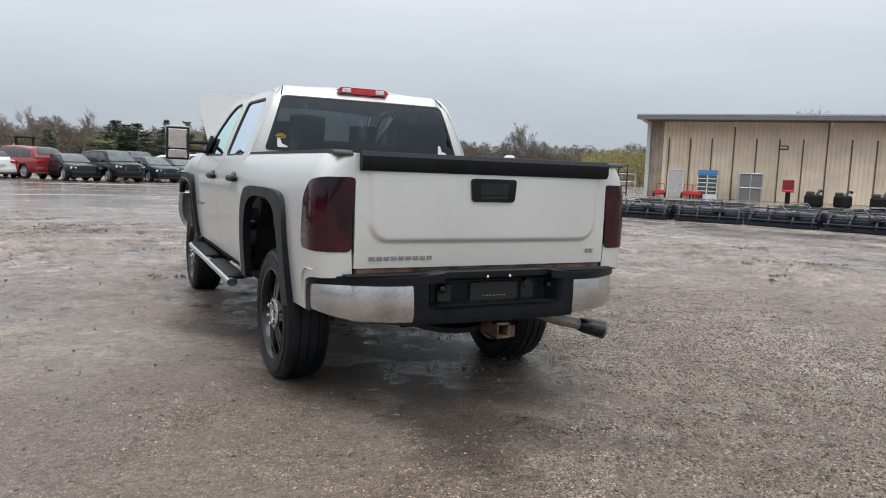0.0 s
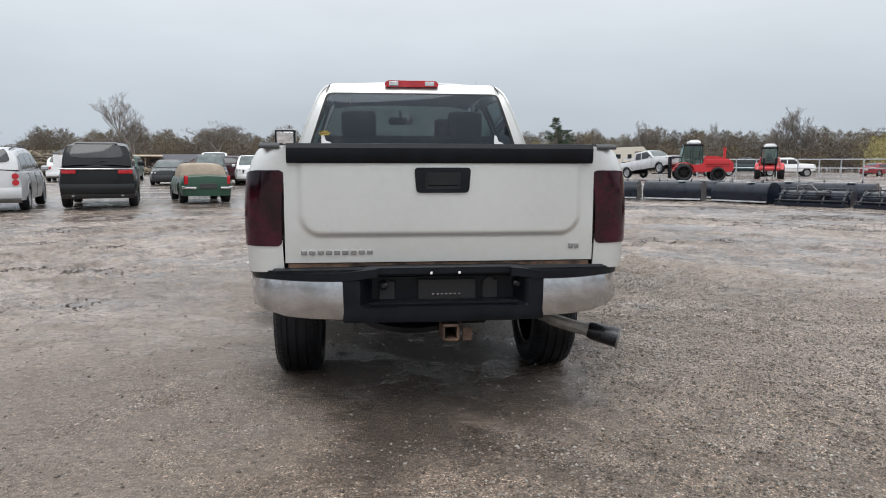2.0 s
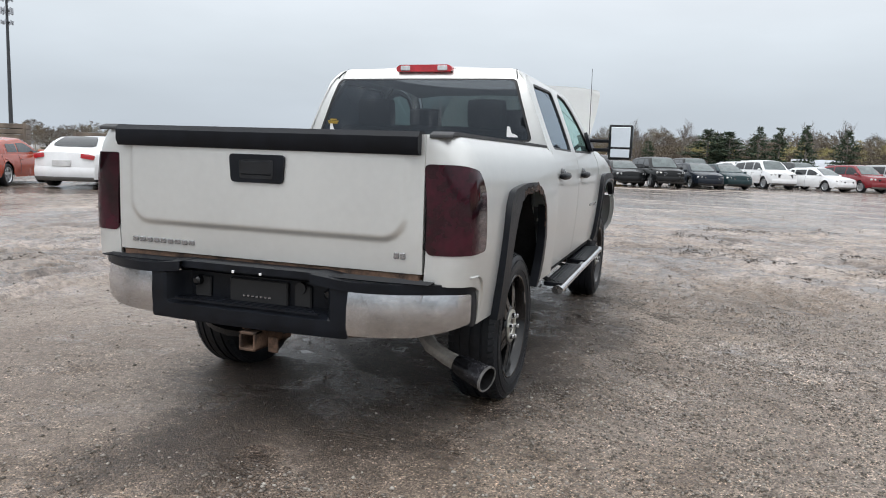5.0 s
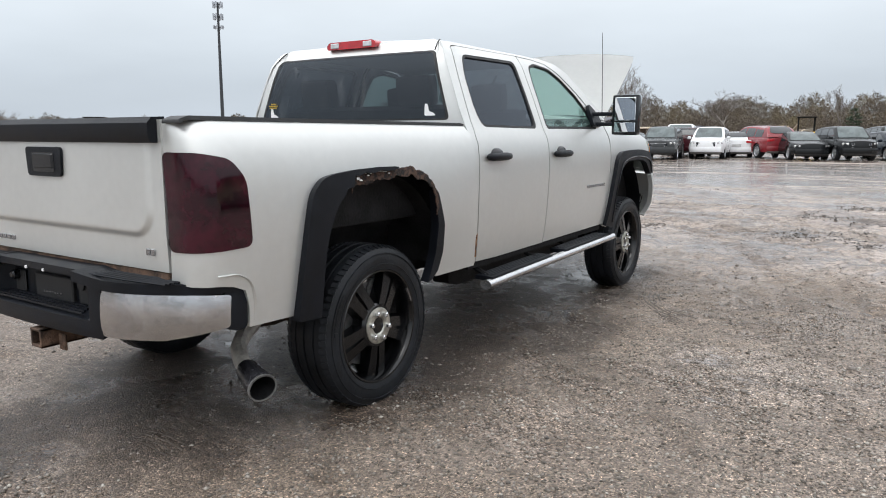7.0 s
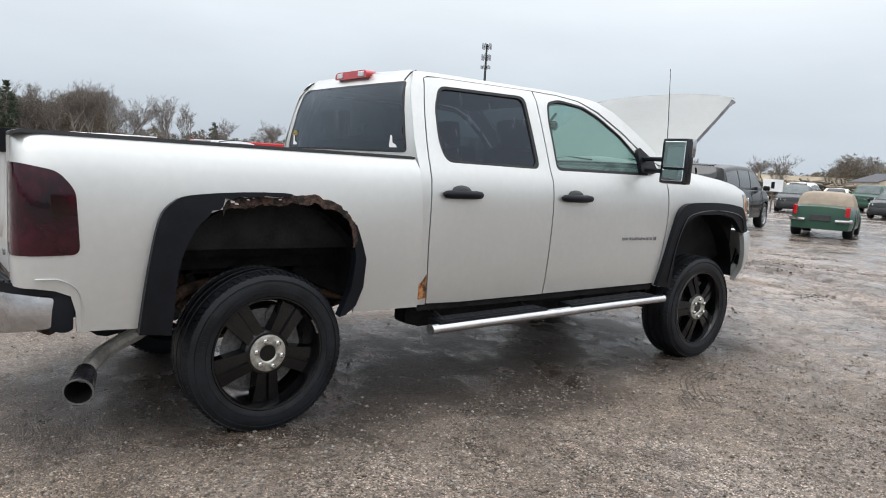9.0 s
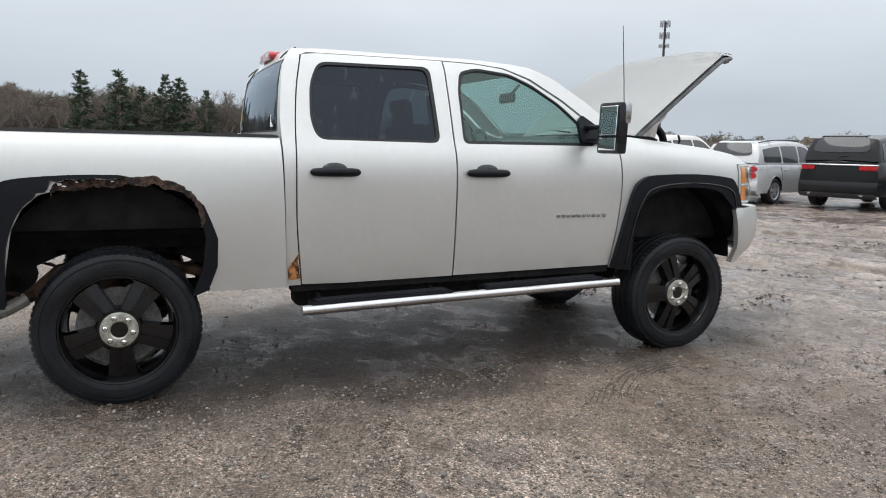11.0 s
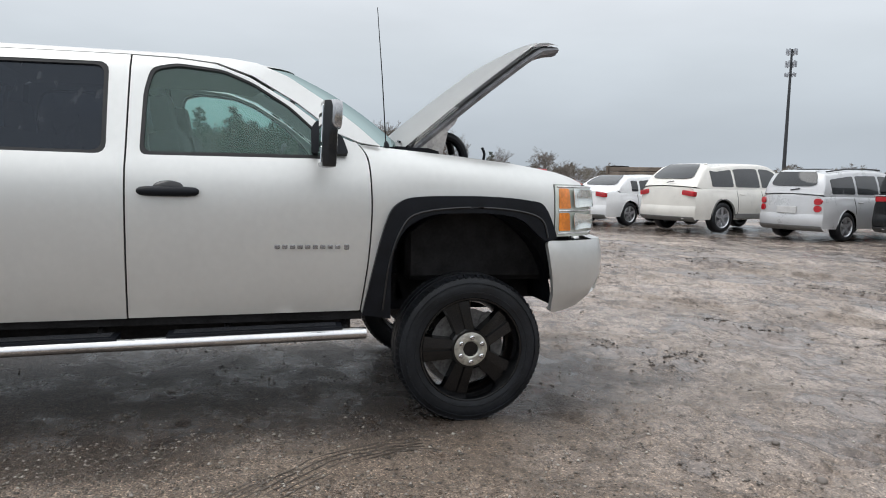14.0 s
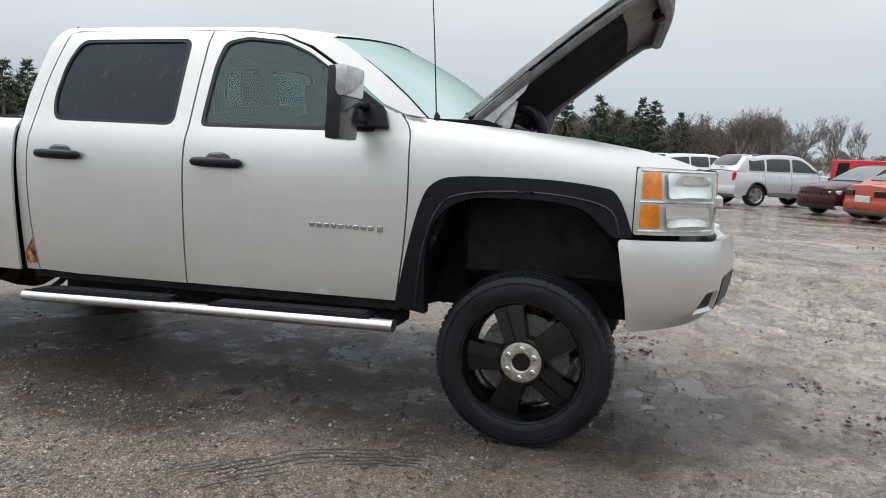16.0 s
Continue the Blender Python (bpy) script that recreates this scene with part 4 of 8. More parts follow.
a, b = Vector((.865, -.823, .370)), Vector((1.025, -.880, .332))
tube(bm, [a, a.lerp(b, .15), b], [.042, .050, .060], 18, False)
part("exhaust_tip", bm, mat("sooty_steel", (0.020, 0.020, 0.023), 0.25, 0.3, 0.6, 9, 60, patchy=0.4), exhaust, "dark sooty exhaust tip")
bm = bmesh.new()
tube(bm, [a.lerp(b, .10), a.lerp(b, .55), a.lerp(b, .985)], [.039, .0475, .0540], 18, False)
tube(bm, [a.lerp(b, .08), a.lerp(b, .12)], .039, 18)
part("tip_bore", bm, M_UNDER, exhaust)
bm = bmesh.new()
tube(bm, [b.lerp(a, .06), b.lerp(a, .02), b.lerp(a, -.01)], [.0600, .0615, .0605], 18, False)
tube(bm, [b.lerp(a, .06), b.lerp(a, -.012)], [.0545, .0545], 18, False)
tube(bm, [b.lerp(a, -.010), b.lerp(a, -.012)], [.0605, .0545], 18, False)
part("tip_rim", bm, M_SPRING, exhaust)

# wheels
def wheel_meshes():
    bm = bmesh.new()
    prof = [(.112, .268), (.128, .276), (.137, .30), (.139, .330), (.132, .360), (.118, .378), (.090, .387), (.062, .390), (.060, .383), (.052, .383), (.050, .391), (.008, .392), (.006, .384), (-.006, .384), (-.008, .392), (-.050, .391), (-.052, .383), (-.060, .383), (-.062, .390), (-.090, .387), (-.118, .378), (-.132, .360), (-.139, .330), (-.135, .29), (-.112, .268)]
    lathe(bm, prof, 72)
    # worn shoulder blocks
    for k in range(72):
        a = 2 * math.pi * k / 72
        for sx in (-1, 1):
            box(bm, (0, 0, 0), (.034, .022, .008), 0, pose(0, 0, 0, math.degrees(a)) @ Matrix.Translation((sx * .106, 0, .3815)) @ pose(0, 0, 0, 0, sx * 24, 10))
    for r in (.350, .302):
        lathe(bm, [(.131, r - .004), (.1400, r - .002), (.1400, r + .002), (.131, r + .004)], 72)
    for a0 in (0.6, 3.7):
        for k in range(8):
            box(bm, (0, 0, 0), (.003, .017, .022), 0, pose(0, 0, 0, math.degrees(a0 + k * .075)) @ Matrix.Translation((.1395, 0, .326)))
    tyre = bm
    bm = bmesh.new()
    lathe(bm, [(.112, .272), (.126, .276), (.131, .272), (.129, .264), (.118, .258), (.100, .252), (.03, .238), (-.05, .232), (-.11, .245), (-.115, .262)], 72)
    for k in range(5):
        turn = pose(0, 0, 0, 90 + 72 * k)
        # a broad spoke: two raised flanks with a shallow channel between
        for d in (-1, 1):
            poly = [(d * .004, .060), (d * .040, .060), (d * .050, .10), (d * .057, .17), (d * .070, .254), (d * .012, .254), (d * .008, .17)]
            xs = [.112, .112, .108, .098, .084, .090, .104]
            front = [bm.verts.new((x, y, r)) for (y, r), x in zip(poly, xs)]
            back = [bm.verts.new((.040, y * 1.08, r)) for y, r in poly]
            n = len(poly)
            for i in range(n):
                bm.faces.new((front[i], front[(i + 1) % n], back[(i + 1) % n], back[i]))
            bm.faces.new(front)
            bm.faces.new(back[::-1])
            bmesh.ops.transform(bm, matrix=turn, verts=front + back)
        web = [bm.verts.new(v) for v in ((.100, -.012, .05), (.100, .012, .05), (.080, .016, .25), (.080, -.016, .25))]
        bm.faces.new(web)
        bmesh.ops.transform(bm, matrix=turn, verts=web)
    lathe(bm, [(.04, .112), (.100, .110), (.112, .100), (.112, .0)], 36)
    bmesh.ops.recalc_face_normals(bm, faces=bm.faces)
    rim = bm
    bm = bmesh.new()
    lathe(bm, [(.106, .090), (.117, .088), (.120, .080), (.118, .046), (.113, .040), (.104, .036), (.104, .0)], 36)
    hub = bm
    lugs = bmesh.new()
    tube(lugs, [(.112, 0, 0), (.136, 0, 0), (.141, 0, 0)], [.0135, .0135, .008], 6)
    bm = bmesh.new()
    lathe(bm, [(.020, .20), (.022, .02)], 32)
    tube(bm, [(.005, .12, .12), (.03, .12, .12)], .06, 8)
    disc = bm
    bm = bmesh.new()
    lathe(bm, [(.104, .037), (.110, .030), (.110, .0)], 20)
    cap = bm
    return tyre, rim, hub, disc, cap, lugs


W_MESH = []
for bm_, name_, m_ in zip(wheel_meshes(), ("tyre", "rim", "hub", "brake_disc", "hub_bore", "lug_nut"), (M_TYRE, M_RIM, M_HUB, M_SPRING, M_RUSTY, M_CHROMEBAR)):
    me = bpy.data.meshes.new(name_)
    bm_.to_mesh(me)
    bm_.free()
    me.materials.append(m_)
    me.shade_smooth()
    me.set_sharp_from_angle(angle=radians(32))
    W_MESH.append(me)
for x, y, turn, steer in ((.80, 0, 20, 0), (-.80, 0, 50, 180), (.80, AXLE_F, 0, 0), (-.80, AXLE_F, 33, 180)):
    wheel = new("wheel")
    wheel.parent = truck
    wheel.matrix_basis = pose(x, y, .378 if y < 1 else .364, 0, 0, steer) @ pose(0, 0, 0, turn) @ Matrix.Diagonal((1.0, 1.06, 1.06, 1.0))
    if x > 0 and y < 1:
        bm = bmesh.new()
        arc = [(.120, .262 * math.cos(a), .262 * math.sin(a)) for a in np.linspace(.30, .60, 6)]
        tube(bm, arc, .011, 6, True, .5)
        part("wheel_weight", bm, M_BADGE, wheel, "pale strip of balance weights", m=pose(0, 0, 0, -20))
    for me in W_MESH[:5]:
        link_mesh(me.name.split(".")[0], me, wheel)
    for k in range(6):
        a = 2 * math.pi * k / 6 + .5
        link_mesh("lug_nut", W_MESH[5], wheel, pose(0, .064 * math.cos(a), .064 * math.sin(a)))

# hood, standing open
HOOD_A = radians(38.7)


def hood_f(off):
    def f(s, t):
        w = .80 + .02 * math.sin(math.pi * t) - .075 * (max(0, t - .78) / .22) ** 2
        d = t * 1.075 + .075 * (1 - s * s) * t * t
        h = .014 * math.sin(math.pi * min(1, t * .95)) - .085 * (max(0, t - .84) / .16) ** 2.2 + .010 * (1 - s * s) - .012 * abs(s) ** 6 + off
        return Vector((s * w, 3.27 + d * math.cos(HOOD_A) - h * math.sin(HOOD_A), 1.475 + d * math.sin(HOOD_A) + h * math.cos(HOOD_A)))
    return f


hood = thing("hood", "", "")
hood.parent = truck
bm = patch(hood_f(0), 18, 20, (-1, 1), (0, 1))
bmesh.ops.solidify(bm, geom=bm.faces[:], thickness=-.012)
bmesh.ops.recalc_face_normals(bm, faces=bm.faces)
part("hood_skin", bm, M_WHITE, hood, "white outer hood skin")
bm = bmesh.new()
for s in (-1, 1):
    pts = [hood_f(-.052)(s * .92, t) for t in np.linspace(.03, .97, 12)]
    tube(bm, pts, .042, 8, flat=.50)
tube(bm, [hood_f(-.062)(s, .95) for s in np.linspace(-.92, .92, 12)], .038, 8, flat=.8)
tube(bm, [hood_f(-.045)(s, .05) for s in np.linspace(-.9, .9, 10)], .032, 8, flat=.8)
part("hood_frame", bm, M_HOODFRAME, hood, "grey inner hood frame")
under_f = hood_f(-.022)
bm = patch(lambda s, t: under_f(s, t), 16, 14, (-.97, .97), (.02, .99))
part("hood_inner_skin", bm, M_HOODFRAME, hood)
ins = hood_f(-.05)
bm = patch(lambda s, t: ins(s * .86, .06 + .72 * t) + Vector((0, 0, -.012 * math.sin(math.pi * (s + 1) * 3) * .5)), 16, 12, (-1, 1), (0, 1))
bmesh.ops.solidify(bm, geom=bm.faces[:], thickness=.015)
part("insulation_pad", bm, M_INSUL, hood, "black quilted insulation pad")
bm = bmesh.new()
p = hood_f(-.07)(.1, .93)
box(bm, tuple(p), (.16, .10, .05), .01, pose(0, 0, 0, 36))
part("hood_latch", bm, M_UNDER, hood)
for s in (-1, 1):
    bm = bmesh.new()
    prism(bm, rounded([(3.30, 1.42), (3.40, 1.42), (3.46, 1.50), (3.56, 1.60), (3.60, 1.685), (3.56, 1.70), (3.46, 1.625), (3.36, 1.53)], .015, 2), s * .745, s * .765)
    prism(bm, rounded([(3.42, 1.44), (3.50, 1.43), (3.53, 1.56), (3.48, 1.58)], .01, 2), s * .715, s * .735)
    part("hood_hinge", bm, M_CLEARLENS, hood, "pale grey stamped hinge")
bm = bmesh.new()
tube(bm, [(.66, y, z) for y, z in smooth_line([(3.47, 1.50), (3.52, 1.535), (3.585, 1.52), (3.635, 1.46), (3.65, 1.36)], 4)], .027, 10)
part("air_hose", bm, M_BLACK, hood)
bm = bmesh.new()
tube(bm, [(.70, y, z) for y, z in smooth_line([(3.74, 1.38), (3.755, 1.44), (3.74, 1.48)], 4)], .008, 6)
part("gas_strut", bm, M_BLACK, hood)
# engine bay
bay = thing("engine_bay", "", "")
bay.parent = truck
bm = bmesh.new()
box(bm, (0, 3.8, 1.0), (1.5, 1.0, .55), .03)
part("engine", bm, M_UNDER, bay)
bm = bmesh.new()
box(bm, (.52, 3.62, 1.27), (.28, .30, .22), .03, seg=2)
tube(bm, [(.40, 3.70, 1.31), (.25, 3.75, 1.35), (.05, 3.72, 1.33)], .07, 12)
part("air_box", bm, M_BLACK, bay)
bm = bmesh.new()
box(bm, (-.55, 3.9, 1.32), (.26, .19, .20), .015)
part("battery", bm, M_BLACK, bay)
bm = bmesh.new()
tube(bm, [(.62, 3.46, 1.40), (.66, 3.50, 1.50), (.62, 3.56, 1.53), (.55, 3.6, 1.45)], .022, 8)
part("hose", bm, M_RUBBER, bay)
# grille and front panel
bm = bmesh.new()
box(bm, (0, 4.42, 1.13), (1.15, .06, .30), .01)
part("grille", bm, M_BLACK, truck)
for z in (1.135,):
    bm = bmesh.new()
    box(bm, (0, 4.465, z), (1.15, .04, .06), .012)
    part("grille_bar", bm, M_WHITE, truck)
bm = bmesh.new()
box(bm, (0, 4.52, .78), (.62, .10, .36), .03)
part("front_bumper_middle", bm, M_WHITE, truck)
# antenna
bm = bmesh.new()
tube(bm, [(.835, 3.17, 1.455), (.835, 3.168, 1.475), (.835, 3.165, 1.49)], [.018, .014, .006], 8)
tube(bm, [(.835, 3.165, 1.48), (.835, 3.14, 1.83), (.835, 3.11, 2.18)], [.0035, .003, .002], 5)
part("antenna", bm, M_BLACK, truck)

# ---- ground: one sheet of wet, muddy gravel ----
def ground_material():
    m = bpy.data.materials.new("wet_gravel_and_mud")
    m.use_nodes = True
    N, L = m.node_tree.nodes, m.node_tree.links
    p = N["Principled BSDF"]
    tc = N.new("ShaderNodeTexCoord")

    def noise(scale, detail=5.0, rough=0.55, stretch=None):
        n = N.new("ShaderNodeTexNoise")
        n.inputs["Scale"].default_value, n.inputs["Detail"].default_value, n.inputs["Roughness"].default_value = scale, detail, rough
        if stretch:
            mp = N.new("ShaderNodeMapping")
            mp.inputs["Scale"].default_value = stretch[0]
            mp.inputs["Rotation"].default_value = (0, 0, radians(stretch[1]))
            L.new(tc.outputs["Object"], mp.inputs[0])
            L.new(mp.outputs[0], n.inputs["Vector"])
        else:
            L.new(tc.outputs["Object"], n.inputs["Vector"])
        return n.outputs[0]

    # traffic swings round the truck and draws the mud out in wide arcs: radius, and a circle for the direction
    off = N.new("ShaderNodeVectorMath")
    off.operation = "SUBTRACT"
    off.inputs[1].default_value = (0.6, 1.4, 0.0)
    flatv = N.new("ShaderNodeVectorMath")
    flatv.operation = "MULTIPLY"
    flatv.inputs[1].default_value = (1, 1, 0)
    L.new(tc.outputs["Object"], flatv.inputs[0])
    L.new(flatv.outputs[0], off.inputs[0])
    way, rad, pol, sep = N.new("ShaderNodeVectorMath"), N.new("ShaderNodeVectorMath"), N.new("ShaderNodeCombineXYZ"), N.new("ShaderNodeSeparateXYZ")
    way.operation, rad.operation = "NORMALIZE", "LENGTH"
    L.new(off.outputs[0], way.inputs[0])
    L.new(off.outputs[0], rad.inputs[0])
    L.new(way.outputs[0], sep.inputs[0])
    L.new(rad.outputs["Value"], pol.inputs["X"])
    L.new(sep.outputs["X"], pol.inputs["Y"])
    L.new(sep.outputs["Y"], pol.inputs["Z"])

    def arcs(scale, along, detail=7.0, rough=0.62):
        mp, n = N.new("ShaderNodeMapping"), N.new("ShaderNodeTexNoise")
        mp.inputs["Scale"].default_value = (1.0, along, along)
        n.inputs["Scale"].default_value, n.inputs["Detail"].default_value, n.inputs["Roughness"].default_value = scale, detail, rough
        n.inputs["Distortion"].default_value = 0.35
        L.new(pol.outputs[0], mp.inputs[0])
        L.new(mp.outputs[0], n.inputs["Vector"])
        return n.outputs[0]

    def ramp(src, stops):
        r = N.new("ShaderNodeValToRGB")
        e = r.color_ramp.elements
        e[0].position, e[0].color = stops[0][0], (*stops[0][1], 1)
        e[1].position, e[1].color = stops[-1][0], (*stops[-1][1], 1)
        for at, c in stops[1:-1]:
            e.new(at).color = (*c, 1)
        L.new(src, r.inputs[0])
        return r.outputs[0]

    def mix(kind, fac, a, b):
        n = N.new("ShaderNodeMix")
        n.data_type, n.blend_type = "RGBA", kind
        for sock, v in ((n.inputs[0], fac), (n.inputs[6], a), (n.inputs[7], b)):
            if isinstance(v, (int, float)):
                sock.default_value = v
            elif isinstance(v, tuple):
                sock.default_value = (*v, 1)
            else:
                L.new(v, sock)
        return n.outputs[2]

    def math2(op, a, b):
        n = N.new("ShaderNodeMath")
        n.operation = op
        for sock, v in zip(n.inputs, (a, b)):
            if isinstance(v, (int, float)):
                sock.default_value = v
            else:
                L.new(v, sock)
        return n.outputs[0]

    base = ramp(noise(0.45, 8.0), [(0.30, (0.215, 0.184, 0.160)), (0.5, (0.315, 0.276, 0.246)), (0.72, (0.415, 0.376, 0.346))])
    stones = N.new("ShaderNodeTexVoronoi")
    stones.inputs["Scale"].default_value = 135.0
    L.new(tc.outputs["Object"], stones.inputs["Vector"])
    stone_col = ramp(stones.outputs["Color"], [(0.10, (0.22, 0.21, 0.20)), (0.5, (0.62, 0.60, 0.58)), (0.80, (1.15, 1.12, 1.06)), (0.94, (2.6, 2.5, 2.38))])
    # gravel lies round the truck's rear; beyond it the lot is churned mud
    geo = N.new("ShaderNodeVectorMath")
    geo.operation = "DISTANCE"
    geo.inputs[1].default_value = (1.7, -1.6, 0)
    L.new(tc.outputs["Object"], geo.inputs[0])
    reach = math2("ADD", math2("MULTIPLY", geo.outputs["Value"], 0.16), math2("MULTIPLY", noise(0.35, 6.0), 1.3))
    mud = ramp(reach, [(0.0, (0, 0, 0)), (1.0, (1, 1, 1))])
    mr = N.new("ShaderNodeMapRange")
    mr.interpolation_type = "SMOOTHSTEP"
    mr.inputs["From Min"].default_value, mr.inputs["From Max"].default_value = 1.15, 2.05
    L.new(reach, mr.inputs[0])
    mud = mr.outputs[0]
    gravel = mix("MULTIPLY", 0.92, mix("MULTIPLY", 1.0, base, (1.29, 1.215, 1.155)), stone_col)
    soil = mix("MULTIPLY", 0.30, mix("MULTIPLY", 1.0, base, (1.19, 1.140, 1.100)), stone_col)
    soil = mix("MULTIPLY", 0.8, soil, ramp(arcs(1.6, 4.0, 8.0, 0.60), [(0.33, (0.55, 0.53, 0.51)), (0.45, (0.88, 0.87, 0.86)), (0.55, (1.03, 1.03, 1.03)), (0.68, (1.25, 1.25, 1.26))]))
    soil = mix("MULTIPLY", 0.85, soil, ramp(arcs(5.5, 3.6, 9.0, 0.70), [(0.40, (0.46, 0.44, 0.42)), (0.47, (0.95, 0.94, 0.93)), (0.62, (1.16, 1.16, 1.16))]))
    # dark crumbs, and small shadows painted into the hollows between them
    crumb_shade = ramp(noise(19.0, 7.0, 0.68, ((0.8, 1.3, 1.0), 40)), [(0.40, (0.42, 0.40, 0.39)), (0.47, (1.02, 1.02, 1.02)), (0.66, (1.16, 1.16, 1.16))])
    soil = mix("MULTIPLY", 0.45, soil, crumb_shade)
    gravel = mix("MULTIPLY", 0.7, gravel, ramp(noise(3.2, 7.0, 0.6), [(0.36, (0.66, 0.62, 0.58)), (0.5, (1.0, 1.0, 1.0)), (0.66, (1.25, 1.24, 1.22))]))
    side = N.new("ShaderNodeSeparateXYZ")
    L.new(tc.outputs["Object"], side.inputs[0])
    lean = math2("ADD", noise(0.85, 7.0, 0.65), math2("MULTIPLY", math2("SUBTRACT", 0.6, side.outputs["X"]), 0.06))
    packed = ramp(lean, [(0.52, (0, 0, 0)), (0.64, (1, 1, 1))])
    gravel = mix("MIX", math2("MULTIPLY", packed, 0.75), gravel, mix("MULTIPLY", 0.35, mix("MULTIPLY", 1.0, base, (0.90, 0.825, 0.765)), stone_col))
    base = mix("MIX", mud, gravel, soil)
    base = mix("MULTIPLY", 0.45, base, crumb_shade)
    base = mix("MULTIPLY", 0.5, base, ramp(noise(28.0, 4.0), [(0.3, (0.55, 0.55, 0.55)), (0.7, (1.35, 1.33, 1.3))]))
    # darker soaked ground beside and under the truck, its shade partly painted in
    soak_and_shade = None
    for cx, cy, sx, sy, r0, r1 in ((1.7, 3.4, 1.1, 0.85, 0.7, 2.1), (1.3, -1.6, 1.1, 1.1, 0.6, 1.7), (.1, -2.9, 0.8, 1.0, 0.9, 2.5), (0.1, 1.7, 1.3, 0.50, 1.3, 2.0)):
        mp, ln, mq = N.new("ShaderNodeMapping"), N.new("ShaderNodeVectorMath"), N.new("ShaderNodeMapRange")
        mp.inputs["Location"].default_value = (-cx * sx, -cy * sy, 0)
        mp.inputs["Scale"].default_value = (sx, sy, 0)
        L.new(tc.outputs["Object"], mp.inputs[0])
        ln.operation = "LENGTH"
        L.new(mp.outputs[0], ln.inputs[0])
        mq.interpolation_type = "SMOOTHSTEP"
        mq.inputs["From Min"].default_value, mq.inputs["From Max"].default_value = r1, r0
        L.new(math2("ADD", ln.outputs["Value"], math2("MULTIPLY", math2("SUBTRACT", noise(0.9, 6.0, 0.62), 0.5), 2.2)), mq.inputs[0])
        soak_and_shade = mq.outputs[0] if soak_and_shade is None else math2("MAXIMUM", soak_and_shade, mq.outputs[0])
    base = mix("MULTIPLY", soak_and_shade, base, (0.87, 0.84, 0.80))
    # churned wet mud beneath the truck, blackened further to paint in the truck's shade
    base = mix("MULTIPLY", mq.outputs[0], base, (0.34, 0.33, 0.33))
    # wet mud lies in streaks between the gravel
    streak = mix("MIX", mq.outputs[0], arcs(0.70, 4.5, 9.0, 0.66), noise(1.5, 7.0, 0.62))
    fine = noise(3.2, 6.0, 0.6, ((0.7, 1.4, 1.0), 20))
    wet_src = math2("ADD", math2("MULTIPLY", streak, 0.72), math2("MULTIPLY", fine, 0.28))
    wet_src = math2("ADD", wet_src, math2("MULTIPLY", mud, 0.085))
    wet = ramp(wet_src, [(0.485, (0, 0, 0)), (0.550, (1, 1, 1))])
    pud = ramp(wet_src, [(0.585, (0, 0, 0)), (0.612, (1, 1, 1))])
    base = mix("MULTIPLY", wet, base, (0.86, 0.86, 0.87))
    base = mix("MULTIPLY", pud, base, (0.62, 0.62, 0.64))
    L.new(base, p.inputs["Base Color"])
    rough = mix("MIX", wet, (0.48, 0.48, 0.48), (0.16, 0.16, 0.16))
    rough = mix("MIX", pud, rough, (0.13, 0.13, 0.13))
    L.new(rough, p.inputs["Roughness"])
    # relief: pebbles, lumps, quiet where water stands
    b1, b2 = N.new("ShaderNodeBump"), N.new("ShaderNodeBump")
    calm = math2("MULTIPLY", math2("SUBTRACT", 1.0, math2("MULTIPLY", pud, 0.80)), math2("SUBTRACT", 1.0, math2("MULTIPLY", wet, 0.62)))
    h1 = math2("MULTIPLY", math2("SUBTRACT", 0.7, stones.outputs["Distance"]), calm)
    h2 = math2("MULTIPLY", math2("ADD", noise(9.0, 9.0, 0.70), math2("MULTIPLY", noise(34.0, 4.0, 0.6), 0.22)), calm)
    b1.inputs["Distance"].default_value, b2.inputs["Distance"].default_value = 0.009, 0.05
    b1.inputs["Strength"].default_value, b2.inputs["Strength"].default_value = 0.9, 0.9
    L.new(h1, b1.inputs["Height"])
    L.new(h2, b2.inputs["Height"])
    L.new(b2.outputs[0], b1.inputs["Normal"])
    L.new(b1.outputs[0], p.inputs["Normal"])
    return m


M_GROUND = ground_material()


def spread(lo, hi, step, far, grow=1.22):
    mid = list(np.arange(lo, hi + step / 2, step))
    a, b, d = [], [], step
    x, y = lo, hi
    while y < far:
        d *= grow
        y += d
        x -= d
        b.append(min(y, far))
        a.append(max(x, -far))
    return np.array(a[::-1] + mid + b)


gx, gy = spread(-9, 11, .038, 2500), spread(-6, 13, .038, 2500)
GX, GY = np.meshgrid(gx, gy, indexing="ij")


def lump(scale, seed):
    """Smooth value noise on the grid."""
    rng = np.random.RandomState(seed)
    t = rng.rand(96, 96)
    t[-1], t[:, -1] = t[0], t[:, 0]
    t[-1, -1] = t[0, 0]
    u, v = (GX / scale) % 95, (GY / scale) % 95
    i, j = u.astype(int), v.astype(int)
    fu, fv = u - i, v - j
    fu, fv = fu * fu * (3 - 2 * fu), fv * fv * (3 - 2 * fv)
    return (t[i, j] * (1 - fu) * (1 - fv) + t[i + 1, j] * fu * (1 - fv) + t[i, j + 1] * (1 - fu) * fv + t[i + 1, j + 1] * fu * fv) - .5


near = np.clip(1 - (np.maximum(np.abs(GX - 1) - 10, 0) + np.maximum(np.abs(GY - 4) - 11, 0)) / 6, 0, 1)
churn = np.clip((np.hypot(GX - 1.7, GY + 1.6) - 4.0 + 2.5 * lump(1.7, 9)) / 3, 0, 1)
GZ = near * (.030 * lump(1.9, 1) + .018 * lump(.63, 2) + (.012 + .014 * churn) * lump(.23, 3) + (.008 + .016 * churn) * lump(.115, 5))


